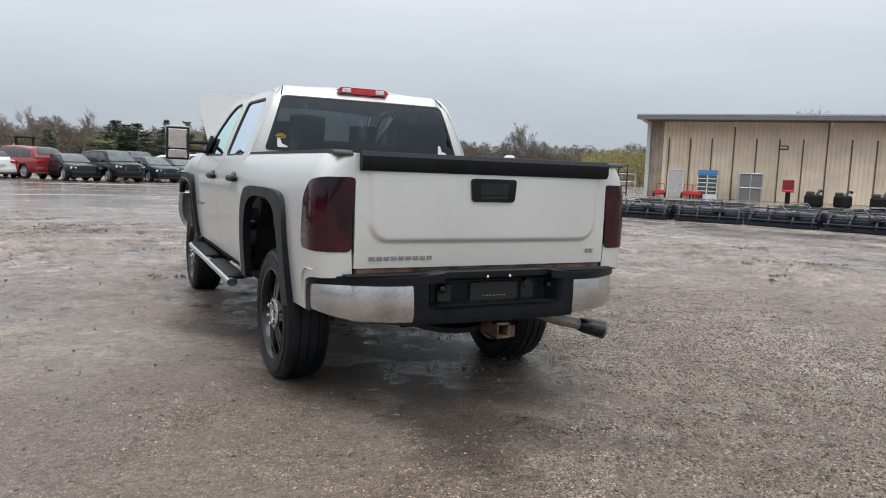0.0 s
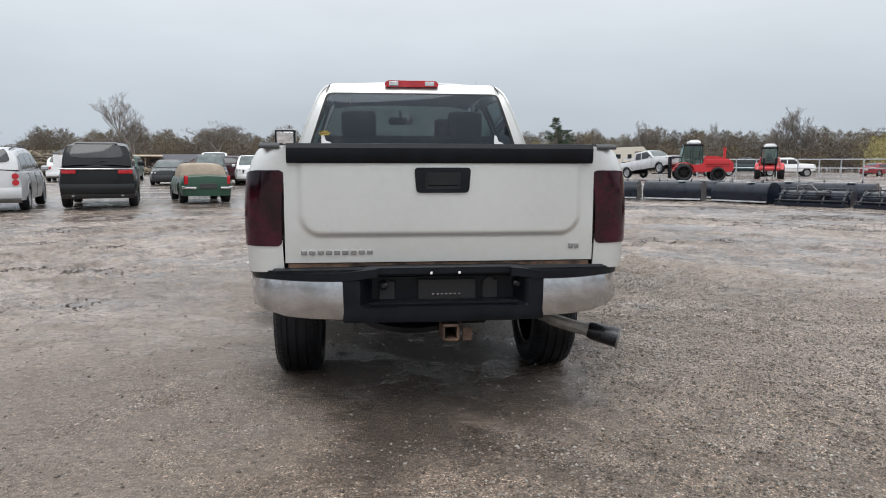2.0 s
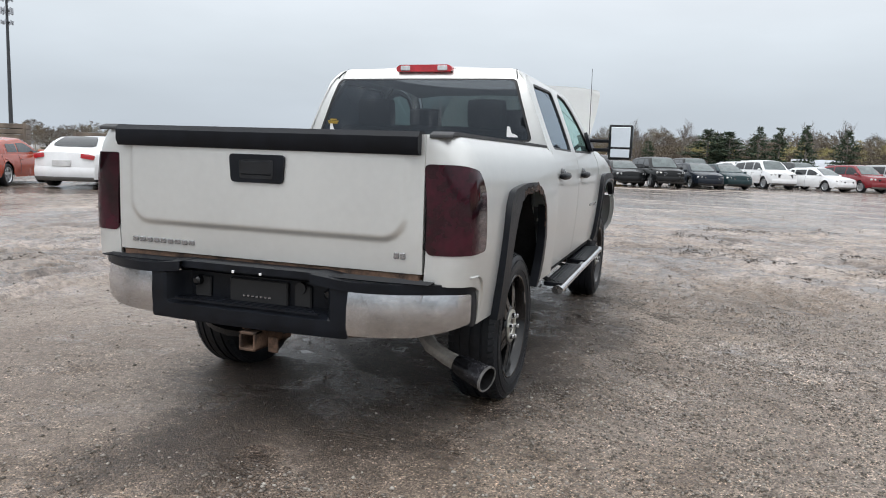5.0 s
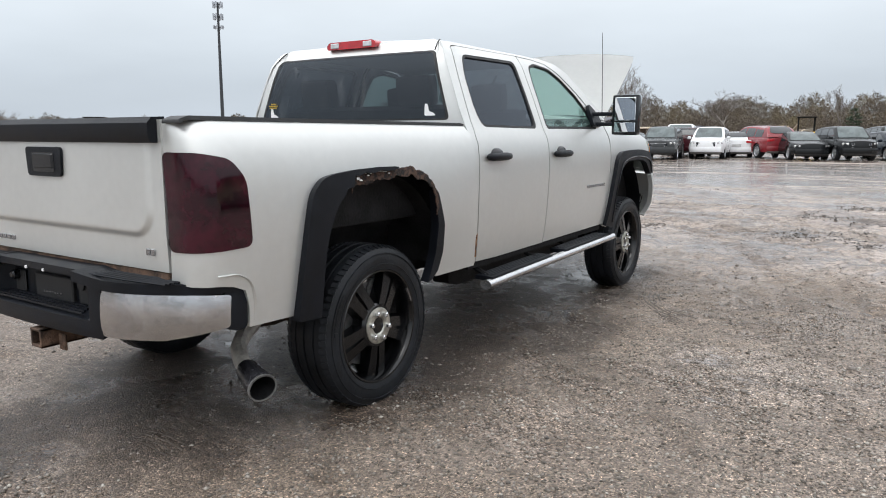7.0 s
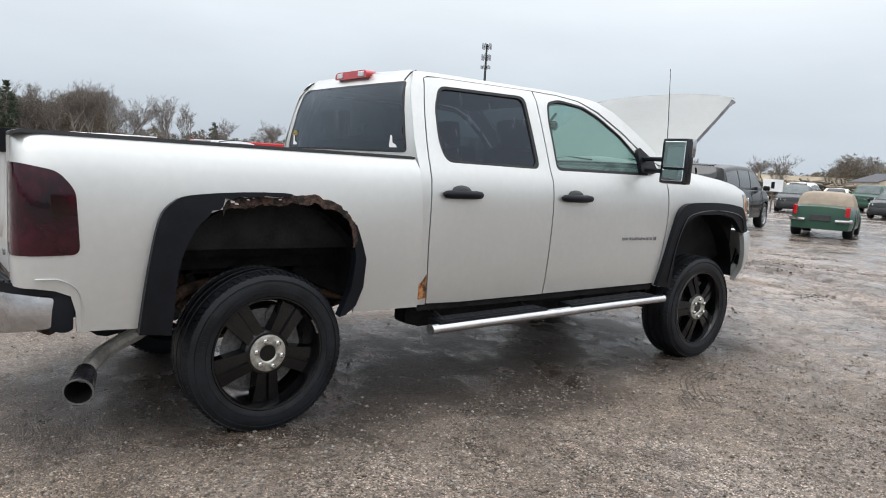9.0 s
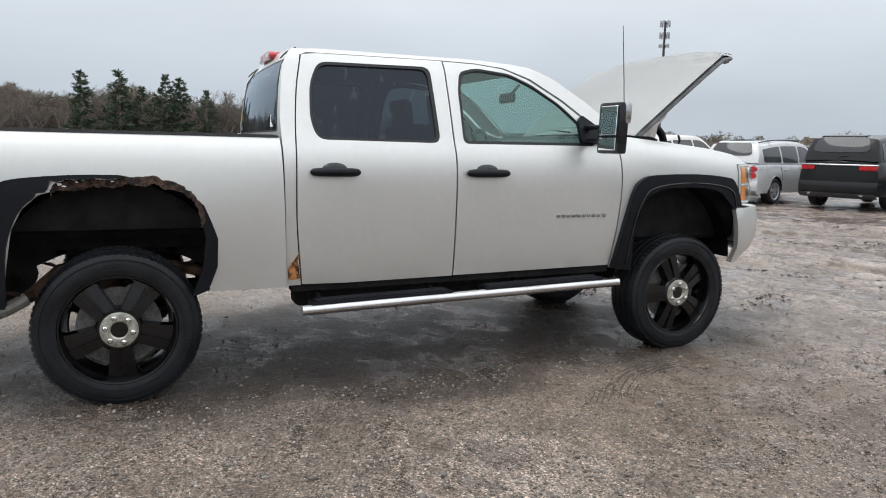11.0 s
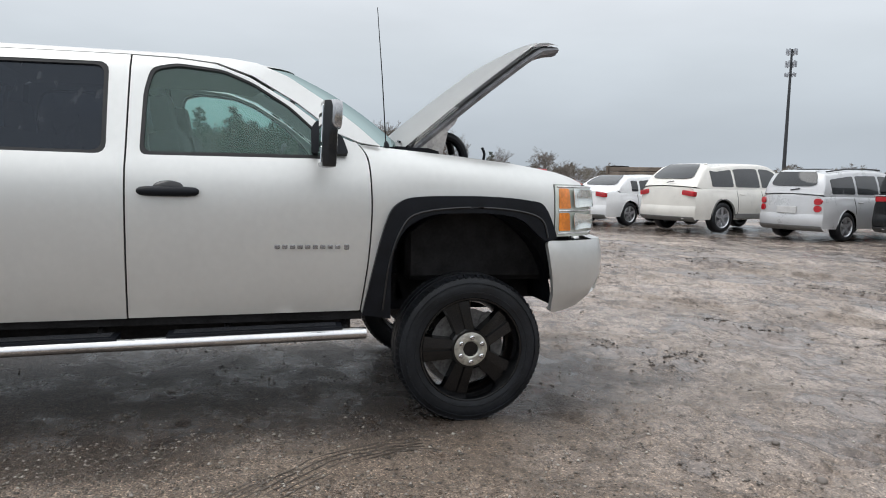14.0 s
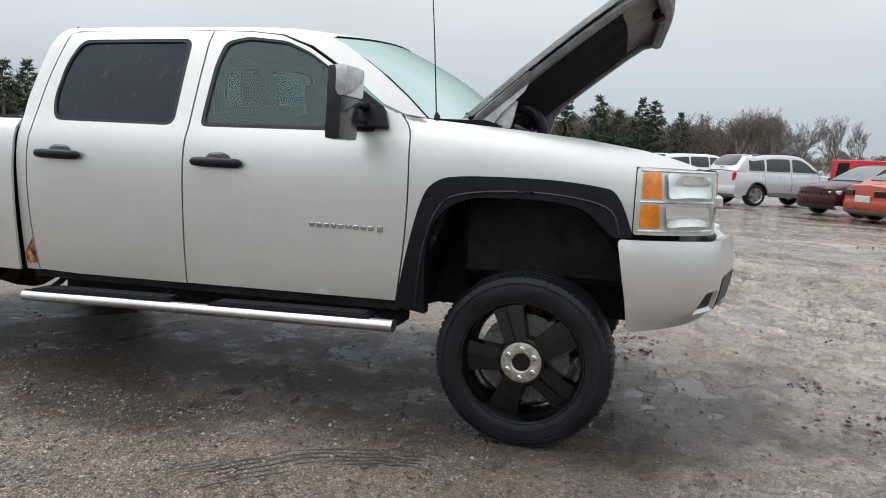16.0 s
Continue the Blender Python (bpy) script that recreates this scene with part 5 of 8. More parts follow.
def lump2(u, v, seed):
    """Smooth value noise over any two coordinates."""
    t = np.random.RandomState(seed).rand(128, 128)
    t[-1], t[:, -1] = t[0], t[:, 0]
    t[-1, -1] = t[0, 0]
    u, v = u % 127, v % 127
    i, j = u.astype(int), v.astype(int)
    fu, fv = u - i, v - j
    fu, fv = fu * fu * (3 - 2 * fu), fv * fv * (3 - 2 * fv)
    return (t[i, j] * (1 - fu) * (1 - fv) + t[i + 1, j] * fu * (1 - fv) + t[i, j + 1] * (1 - fu) * fv + t[i + 1, j + 1] * fu * fv) - .5


# mud drawn out in ridges round the truck
RR_ = np.hypot(GX - .6, GY - 1.4) + .5 * lump(1.3, 41) + .12 * lump(.4, 42)
AA_ = np.arctan2(GX - .6, -(GY - 1.4)) * 8.0
fade = np.clip(np.abs(np.arctan2(GX - .6, -(GY - 1.4))) / .12, 0, 1) * np.clip((math.pi - np.abs(np.arctan2(GX - .6, -(GY - 1.4)))) / .12, 0, 1)
ridge = np.zeros_like(GX)
for k, (pr, pa, amp) in enumerate(((.46, 1.8, .034), (.20, .9, .018), (.09, .30, .008))):
    q = 1 - 2 * np.abs(lump2(RR_ / pr + 20, AA_ / pa + 40, 60 + k) * 2)
    ridge += amp * q * np.clip(.4 + 2.4 * lump(1.1, 50 + k), 0, 1)
GZ += near * churn * fade * ridge
RIDGE = near * churn * fade * ridge
# pressed down under the truck's tyres
for tx, ty, low in ((.8, 0, -.020), (-.8, 0, -.020), (.8, 3.645, -.042), (-.8, 3.645, -.042)):
    k = np.exp(-((GX - tx) ** 2 + (GY - ty) ** 2) / .16)
    GZ = GZ * (1 - k) + (low + .008) * k
GZ -= .008
GZ += .10 * np.clip((np.hypot(GX, GY - 2) - 9) / 9, 0, 1)


def rut(x0, y0, x1, y1, bend, width, depth, cleats):
    """A tyre track pressed into the mud, with cross marks."""
    global GZ
    d = np.hypot(x1 - x0, y1 - y0)
    ux, uy = (x1 - x0) / d, (y1 - y0) / d
    a = (GX - x0) * ux + (GY - y0) * uy
    b = -(GX - x0) * uy + (GY - y0) * ux - bend * np.sin(np.pi * np.clip(a / d, 0, 1))
    on = np.exp(-(b / width) ** 4) * np.clip(a / .2, 0, 1) * np.clip((d - a) / .2, 0, 1)
    GZ = GZ - depth * on + depth * .9 * on * (np.sin(a * cleats + 9 * np.abs(b)) > .1)


rut(2.2, 4.4, -1.2, 9.5, -.5, .13, .030, 40)
rut(3.4, 6.0, -2.5, 11.5, .4, .16, .030, 36)
rut(-4.5, 1.0, -5.5, 14, .3, .2, .03, 30)
rut(-6.6, 0.0, -3.6, 14, -.4, .18, .03, 30)
rut(2.9, 3.2, 6.5, 12, .4, .16, .025, 40)
rut(-1.75, -.9, -1.25, -.55, 0, .10, .018, 60)
rut(4.2, .3, 4.9, 1.5, .1, .10, .015, 60)


def arc_rut(rx, ry, a0, a1, width, depth, seed):
    """A wheel rut that bends round the truck, with pushed-up sides."""
    global GZ
    wob = 1 + .05 * lump(2.3, seed) + .02 * lump(.7, seed + 1)
    r = np.hypot(GX / rx, (GY - 2) / ry) * wob
    b = (r - 1) * .5 * (rx + ry)
    a = np.degrees(np.arctan2(GX, GY - 2))
    on = np.clip((a - a0) / 6, 0, 1) * np.clip((a1 - a) / 6, 0, 1)
    GZ = GZ + on * depth * (-np.exp(-(b / width) ** 4) + .8 * np.exp(-((np.abs(b) - 1.35 * width) / (.35 * width)) ** 2)) * (1 + .9 * lump(.21, seed + 2) + .9 * lump(.5, seed + 3))


for k, (rx, ry, a0, a1) in enumerate(((3.6, 5.6, -175, -20), (4.2, 6.3, -160, 20), (5.3, 7.0, -170, 60), (6.1, 7.9, -120, 80), (7.2, 8.8, -175, 95), (8.1, 9.6, -90, 100), (3.0, 5.0, 15, 62), (3.9, 4.6, 30, 75), (6.6, 5.5, 60, 130), (8.2, 6.6, 50, 150), (9.4, 11.5, -120, 80))):
    arc_rut(rx, ry, a0, a1, .13 + .05 * (k % 3), .022 + .008 * (k % 2), 20 + 4 * k)
nx, ny = len(gx), len(gy)
verts = np.stack([GX, GY, GZ], -1).reshape(-1, 3)
ii, jj = np.meshgrid(np.arange(nx - 1), np.arange(ny - 1), indexing="ij")
q0 = (ii * ny + jj).ravel()
quads = np.stack([q0, q0 + ny, q0 + ny + 1, q0 + 1], -1)
gme = bpy.data.meshes.new("ground")
gme.vertices.add(len(verts))
gme.vertices.foreach_set("co", verts.ravel())
gme.loops.add(quads.size)
gme.loops.foreach_set("vertex_index", quads.ravel().astype(np.int32))
gme.polygons.add(len(quads))
gme.polygons.foreach_set("loop_start", np.arange(0, quads.size, 4, dtype=np.int32))
gme.polygons.foreach_set("loop_total", np.full(len(quads), 4, dtype=np.int32))
gme.update(calc_edges=True)
gme.shade_smooth()
gme.materials.append(M_GROUND)
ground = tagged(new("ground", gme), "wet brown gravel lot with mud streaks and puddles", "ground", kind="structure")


def ground_z(x, y):
    i, j = int(np.clip(np.searchsorted(gx, x), 0, nx - 1)), int(np.clip(np.searchsorted(gy, y), 0, ny - 1))
    return float(GZ[i, j])


# loose pebbles and clods as one lot
def scatter(name, n, sizes, region, material, label, seed):
    rng, nr = random.Random(seed), np.random.RandomState(seed)
    at = np.array([region(rng) for _ in range(n)])
    base = np.array([(1, 0, 0), (-1, 0, 0), (0, 1, 0), (0, -1, 0), (0, 0, 1), (0, 0, -1)], float)
    tri = np.array([(0, 2, 4), (2, 1, 4), (1, 3, 4), (3, 0, 4), (2, 0, 5), (1, 2, 5), (3, 1, 5), (0, 3, 5)])
    r = sizes[0] * (sizes[1] / sizes[0]) ** (nr.rand(n) ** 2.2)
    size = r[:, None] * np.stack([nr.uniform(.7, 1.3, n), nr.uniform(.6, 1.1, n), nr.uniform(.4, .8, n)], -1)
    gi = np.clip(np.searchsorted(gx, at[:, 0]), 0, nx - 1)
    gj = np.clip(np.searchsorted(gy, at[:, 1]), 0, ny - 1)
    z = GZ[gi, gj] + size[:, 2] * .3
    turn = nr.uniform(0, 6.28, n)
    P = base[None] * size[:, None, :]
    P[:, :4] *= nr.uniform(.75, 1.25, (n, 4, 1))
    c, q = np.cos(turn)[:, None], np.sin(turn)[:, None]
    V = np.stack([at[:, :1] + P[..., 0] * c - P[..., 1] * q, at[:, 1:] + P[..., 0] * q + P[..., 1] * c, z[:, None] + P[..., 2]], -1).reshape(-1, 3)
    F = (tri[None] + 6 * np.arange(n)[:, None, None]).reshape(-1, 3)
    me = bpy.data.meshes.new(name)
    me.vertices.add(len(V))
    me.vertices.foreach_set("co", V.ravel())
    me.loops.add(F.size)
    me.loops.foreach_set("vertex_index", F.ravel().astype(np.int32))
    me.polygons.add(len(F))
    me.polygons.foreach_set("loop_start", np.arange(0, F.size, 3, dtype=np.int32))
    me.polygons.foreach_set("loop_total", np.full(len(F), 3, dtype=np.int32))
    me.update(calc_edges=True)
    me.materials.append(material)
    me.shade_smooth()
    return tagged(new(name, me), label, "gravel", kind="stuff")


def island_mat(name, stops, rough=0.6, spec=0.5):
    m = bpy.data.materials.new(name)
    m.use_nodes = True
    N, L = m.node_tree.nodes, m.node_tree.links
    p = N["Principled BSDF"]
    g, r = N.new("ShaderNodeNewGeometry"), N.new("ShaderNodeValToRGB")
    e = r.color_ramp.elements
    e[0].position, e[0].color = stops[0][0], (*stops[0][1], 1)
    e[1].position, e[1].color = stops[-1][0], (*stops[-1][1], 1)
    for at, c in stops[1:-1]:
        e.new(at).color = (*c, 1)
    L.new(g.outputs["Random Per Island"], r.inputs[0])
    nz = N.new("ShaderNodeTexNoise")
    nz.inputs["Scale"].default_value = 40.0
    mx = N.new("ShaderNodeMix")
    mx.data_type, mx.blend_type = "RGBA", "MULTIPLY"
    mx.inputs[0].default_value = 0.4
    L.new(r.outputs[0], mx.inputs[6])
    L.new(nz.outputs[0], mx.inputs[7])
    L.new(mx.outputs[2], p.inputs["Base Color"])
    p.inputs["Roughness"].default_value = rough
    p.inputs["Specular IOR Level"].default_value = spec
    return m


# ribbed tyre marks pressed into the mud
M_MARK = mat("dark_wet_mud", (0.085, 0.070, 0.058), 0.5, 0, 0.3, 9, 60, 0.4, 90)


def tyre_mark(pts, ribs, pitch, seed, r=.008):
    rng = random.Random(seed)
    line = smooth_line(pts, 10)
    bm = bmesh.new()
    for k in range(ribs):
        off = (k - (ribs - 1) / 2) * pitch
        row = []
        for i, (x, y) in enumerate(line):
            a, b = line[max(i - 1, 0)], line[min(i + 1, len(line) - 1)]
            d = Vector((b[0] - a[0], b[1] - a[1])).normalized()
            px, py = x - d.y * off + rng.uniform(-.003, .003), y + d.x * off + rng.uniform(-.003, .003)
            row.append((px, py, ground_z(px, py) + .002))
        i0, i1 = rng.randint(0, 5), len(row) - rng.randint(0, 6)
        row = row[i0:i1]
        tube(bm, row, [r * rng.uniform(.5, 1.1) for _ in row], 5, True, .55)
    return tagged(part("tyre_mark", bm, M_MARK, None, "", 60), "ribbed tyre mark pressed into wet mud", "track", kind="stuff")


M_PEBBLE = island_mat("pebbles", [(0, (0.080, 0.067, 0.055)), (.45, (0.185, 0.158, 0.132)), (.80, (0.31, 0.275, 0.24)), (1, (0.56, 0.52, 0.46))], 0.42)
M_CLOD = island_mat("mud_clods", [(0, (0.055, 0.047, 0.041)), (1, (0.17, 0.145, 0.125))], 0.5)


def near_path(rng):
    # thickest beside and behind the truck's rear, thinning outward
    cx, cy, sx, sy = ((2.6, -.6, 1.5, 1.9), (.2, -3.0, 1.9, 1.2), (2.4, 2.2, 1.3, 1.6))[rng.choice((0, 0, 0, 1, 1, 2))]
    while True:
        x, y = rng.gauss(cx, sx), rng.gauss(cy, sy)
        # few lie in the mud beneath the truck
        if (abs(x) > 1.0 or y < -1.4 or rng.random() < .15) and (x > .2 or rng.random() < .45 + .1 * x):
            return (x, y)


scatter("gravel", 85000, (.0035, .013), near_path, M_PEBBLE, "loose wet gravel stones", 3)
scatter("gravel", 16000, (.004, .016), lambda r: (r.uniform(-8, 10), r.uniform(-5, 12)), M_PEBBLE, "scattered wet gravel stones", 4)
CLUMPS = [(random.Random(70 + k).gauss(1.0, 3.6), random.Random(170 + k).uniform(-1.0, 11)) for k in range(26)] + [(1.05, 3.2), (1.15, 4.05), (1.2, 3.3), (1.6, 4.6), (.9, 2.9)]


def clumped(r):
    x, y = r.choice(CLUMPS)
    return (x + r.gauss(0, .28), y + r.gauss(0, .14))


scatter("mud_clods", 2600, (.003, .015), clumped, M_CLOD, "dark crumbs of churned mud", 5)
_hi = np.argwhere(RIDGE > .024)


def on_ridge(r):
    i, j = _hi[r.randrange(len(_hi))]
    return (float(gx[i]) + r.uniform(-.03, .03), float(gy[j]) + r.uniform(-.03, .03))


scatter("mud_clods", 16000, (.005, .026), on_ridge, M_CLOD, "dark clods along the churned ridges", 6)
tyre_mark([(1.28, 3.42), (1.30, 3.18), (1.42, 2.90), (1.60, 2.68), (1.82, 2.50)], 5, .040, 2, .007)
tyre_mark([(1.80, 2.38), (1.70, 2.47), (1.59, 2.57)], 4, .030, 3, .005)
tyre_mark([(.26, -.97), (.42, -.96), (.62, -.98)], 4, .035, 4, .005)
for x, y, r in ((1.89, 2.71, .024), (2.32, 1.25, .018), (1.62, 5.07, .022), (2.91, 1.87, .022), (4.15, .30, .02), (2.0, 5.02, .028), (2.47, 1.1, .02)):
    bm = bmesh.new()
    bmesh.ops.create_icosphere(bm, subdivisions=2, radius=r)
    for v in bm.verts:
        v.co *= 1 + .35 * noise.noise(v.co * 30)
        v.co.z *= .6
    tagged(part("stone", bm, M_CLOD, None, "", 60, pose(x, y, ground_z(x, y) + r * .25)), "dark stone lying on wet gravel", "stone", "stones on the gravel")

# ---- parked cars ----
_dark = {}
M_CARGLASS = mat("dark_car_glass", (0.018, 0.021, 0.024), 0.05, 0, 0.15, 3, 20, coat=0.3, rvar=0.02)
M_CARGLASSL = mat("pale_car_glass", (0.075, 0.095, 0.095), 0.05, 0, 0.3, 2, 20, coat=0.3, rvar=0.02)
M_ALLOY = mat("alloy_wheel", (0.55, 0.56, 0.58), 0.3, 0.8, 0.1)
M_DARKALLOY = mat("dark_alloy_wheel", (0.06, 0.06, 0.065), 0.3, 0.5, 0.1)
M_CLAD = mat("grey_cladding", (0.16, 0.16, 0.155), 0.55, 0, 0.15, 9, 100, 0.1, 200)
M_PLATE = mat("blank_plate", (0.55, 0.55, 0.55), 0.5, 0, 0.1)


def shared_wheel(spokes, key):
    if key in _dark:
        return _dark[key]
    bm = bmesh.new()
    lathe(bm, [(.10, .66), (.12, .70), (.125, .85), (.11, .95), (.08, 1.0), (-.08, 1.0), (-.11, .95), (-.12, .8), (-.1, .66)], 28)
    t = bpy.data.meshes.new("tyre")
    bm.to_mesh(t)
    bm.free()
    t.materials.append(M_TYRE)
    t.shade_smooth()
    bm = bmesh.new()
    lathe(bm, [(.11, .69), (.12, .67), (.10, .62), (.02, .58), (-.09, .60)], 28)
    lathe(bm, [(.02, .2), (.09, .18), (.10, .10), (.10, 0)], 14)
    for k in range(spokes):
        box(bm, (0, 0, 0), (.04, 1.1 / spokes, .56), 0, pose(0, 0, 0, 360 * k / spokes) @ Matrix.Translation((.08, 0, .38)))
    lathe(bm, [(.0, .6), (.0, 0)], 16)
    r = bpy.data.meshes.new("rim")
    bm.to_mesh(r)
    bm.free()
    _dark[key] = (t, r)
    return _dark[key]


def car(name, label, at, col, L=4.7, W=1.85, H=1.68, wb=2.8, fo=.92, sill=.30, belt=1.02, hood=(.78, 1.0), wsb=1.25, wst=.55, rr=-1.75, blb=-2.15, deck=1.02, R=.36, roofw=.74, spokes=5, rim="alloy",
        tail="block", cladding=False, rails=False, top=None, glass_m=None, ntail=1.0, grille="bar", spare=False, group="parked cars", category="car", pillars=(.05,), boxy=.0, chrome_bumper=False, exhausts=False):
    """A parked car: y forward, base under its middle. Heights and stations in metres."""
    body_m = col
    gm = glass_m or M_CARGLASS
    yf, yr = L / 2, -L / 2
    ax_f = yf - fo
    ax_r = ax_f - wb
    c = thing(name, label, category, group, at=at)
    hw = W / 2

    def plan(y):
        e = 0.0
        if y > yf - .9:
            e = ((y - yf + .9) / .9) ** 3 * (.16 - .06 * boxy)
        if y < yr + .6:
            e = ((yr + .6 - y) / .6) ** 3 * (.09 - .05 * boxy)
        return hw * (1 - e)

    def deck_z(y):
        if y >= wsb:
            t = (y - wsb) / (yf - wsb)
            return hood[1] + (hood[0] - hood[1]) * t ** 1.8
        if y <= blb:
            t = (blb - y) / max(.05, blb - yr)
            return deck - .05 * t ** 2
        t = (y - blb) / (wsb - blb)
        return deck + (hood[1] - deck) * t if abs(deck - hood[1]) > .2 else belt + .0 * t

    def belt_z(y):
        return deck_z(y) - .03

    drop = .09 if rr < -1.2 else .03
    keys = [(blb - .001, deck), (blb + .25 * (rr - blb), deck + .42 * (H - deck)), (blb + .75 * (rr - blb), deck + .88 * (H - deck)), (rr, H - .02 - drop), ((.62 * rr + .38 * wst), H - .022), ((.2 * rr + .8 * wst), H), (wst, H - .035), (wst + .45 * (wsb - wst), hood[1] + .60 * (H - hood[1])), (wsb, hood[1] + .01)]
    fine_ = smooth_line(keys, 6)
    roof_line = ([k[0] for k in fine_], [k[1] for k in fine_])

    def roof_z(y):
        return float(np.interp(y, *roof_line))

    def arch_z(y):
        z = sill
        for a in (ax_f, ax_r):
            d = abs(y - a)
            q = R * 1.22
            if d < q:
                z = max(z, R + math.sqrt(q * q - d * d) * .98)
        if y > yf - .25:
            z = max(z, sill + .05)
        return z

    def side_x(y, z):
        t = (z - sill) / max(.1, belt_z(y) - sill)
        t = min(1.0, max(0.0, t))
        return plan(y) * (.955 + .045 * math.sin(math.pi * min(1, t * 1.1)) - .035 * max(0, t - .75) / .25)

    def house_x(y, z):
        b = deck_z(y)
        t = min(1.0, max(0.0, (z - b) / max(.05, H - b)))
        return side_x(y, b) * .985 * (1 - t) + hw * roofw * t + .03 * math.sin(math.pi * t)

    ys = sorted(set([round(v, 3) for v in list(np.linspace(yr, yf, 30)) + [a + R * 1.22 * math.cos(q) for a in (ax_f, ax_r) for q in np.linspace(0, math.pi, 13)]]))
    bm = bmesh.new()
    cols = []
    for y in ys:
        lo, hi = arch_z(y), belt_z(y)
        lo = min(lo, hi - .06)
        pts = [(side_x(y, lo + (hi - lo) * t), lo + (hi - lo) * t) for t in (0, .12, .3, .5, .7, .86, 1)]
        d = deck_z(y)
        w = pts[-1][0]
        pts += [(w * .975, d - .006), (w * .90, d + .012), (w * .6, d + .03), (0, d + .04)]
        cols.append([[bm.verts.new((sx * x, y, z)) for x, z in pts] for sx in (1, -1)])
    for a, b in zip(cols, cols[1:]):
        for k in (0, 1):
            for i in range(len(a[k]) - 1):
                bm.faces.new((a[k][i], b[k][i], b[k][i + 1], a[k][i + 1]))
    for cc in (cols[0], cols[-1]):
        side = [(v.co.x, v.co.z) for v in cc[0]]
        yy, w = cc[0][0].co.y, side[6][0]
        us = np.linspace(-1, 1, 13)
        px, pz = [q[0] for q in side[:5:-1]], [q[1] for q in side[:5:-1]]
        rows = [[bm.verts.new((u * x, yy, z)) for u in us] for x, z in side[:7]]
        rows.append([bm.verts.new((u * w, yy, float(np.interp(abs(u) * w, px, pz)))) for u in us])
        for r0, r1 in zip(rows, rows[1:]):
            for k in range(12):
                bm.faces.new((r0[k], r0[k + 1], r1[k + 1], r1[k]))
    bmesh.ops.remove_doubles(bm, verts=bm.verts, dist=.0005)
    # round the nose and tail a little
    for v in bm.verts:
        if abs(v.co.y) > L / 2 - .01:
            k = (v.co.z - sill) / (belt - sill)
            v.co.y -= math.copysign(.10 * abs(k - .42) ** 2 * (2.2 if v.co.y > 0 else 1.0), v.co.y)
    if top is None or top != "open":
        roofm = bmesh.new()
    bmesh.ops.recalc_face_normals(bm, faces=bm.faces)
    body = part("body", bm, body_m, c)
    # greenhouse
    gy_ = sorted(set(list(np.linspace(blb, rr, 7)) + list(np.linspace(rr, wst, 9)) + list(np.linspace(wst, wsb, 8))))
    bm = bmesh.new()
    cols = []
    for y in gy_:
        zr, b = roof_z(y), deck_z(y) - .01
        zr = max(zr, b + .015)
        pts = [(house_x(y, b + (zr - b) * t), b + (zr - b) * t) for t in (0, .3, .6, .85)]
        w = pts[-1][0]
        pts += [(w * .975, b + (zr - b) * .92), (w * .935, b + (zr - b) * .965), (w * .87, zr - .004), (w * .72, zr + .008), (w * .4, zr + .020), (0, zr + .024)]
        cols.append([[bm.verts.new((sx * x, y, z)) for x, z in pts] for sx in (1, -1)])
    for a, b in zip(cols, cols[1:]):
        for k in (0, 1):
            for i in range(len(a[k]) - 1):
                bm.faces.new((a[k][i], b[k][i], b[k][i + 1], a[k][i + 1]))
    bmesh.ops.remove_doubles(bm, verts=bm.verts, dist=.0005)
    bmesh.ops.recalc_face_normals(bm, faces=bm.faces)
    part("roof", bm, top or body_m, c, "faded tan cloth soft top" if top else "")
    # glass
    if top is None:
        bars = [rr - .05] + list(pillars) + [wst + .55 * (wsb - wst)]
        if rr < -1.4 and len(pillars) > 1:
            pass
        lowg = lambda y: deck_z(y) + .05
        hig = lambda y: roof_z(y) - .125
        spans = []
        ps = sorted(pillars)
        y0 = blb + .62 * (rr - blb) + .10
        for p_ in ps:
            spans.append((y0, p_ - .045))
            y0 = p_ + .045
        spans.append((y0, wst + .80 * (wsb - wst)))
        for sx in (1, -1):
            for a, b in spans:
                if b - a < .12:
                    continue
                n = 6
                lo = [(a + (b - a) * k / n, lowg(a + (b - a) * k / n)) for k in range(n + 1)]
                hi_ = [(a + (b - a) * k / n, max(hig(a + (b - a) * k / n), lowg(a) + .03)) for k in range(n + 1)]
                poly = rounded([lo[0]] + lo[1:-1] + [lo[-1]] + hi_[::-1], .05, 4)
                part("side_window", panel(poly, lambda y, z: (sx * (house_x(y, z) + .006), y, z), [], .12, sx * .012), gm, c)
        def shield(s, t):
            y = wsb + (wst - wsb) * (.06 + .86 * t)
            y2 = y - .10 * s * s * 0
            z = roof_z(y)
            w = house_x(y, z) * .90
            return (s * w * .95, y + .006, z + .034 - .012 * s * s)
        part("windshield", panel(rounded([(-1, 0), (1, 0), (.98, 1), (-.98, 1)], .10), shield, [], .16, 0), M_CARGLASSL if glass_m is None else gm, c)
        def backl(s, t):
            y = blb + (rr - blb) * (.15 + .66 * t)
            z = roof_z(y)
            return (s * house_x(y, z) * (.80 - .05 * abs(s) ** 4 * (t > .8)), y - .012, z + .030 - .012 * s * s)
        part("rear_window", panel(rounded([(-1, .06), (-.6, 0), (.6, 0), (1, .06), (.93, 1), (-.93, 1)], .16), backl, [], .16, 0), gm, c)
    # wheels and wells
    tm, rm = shared_wheel(spokes, spokes)
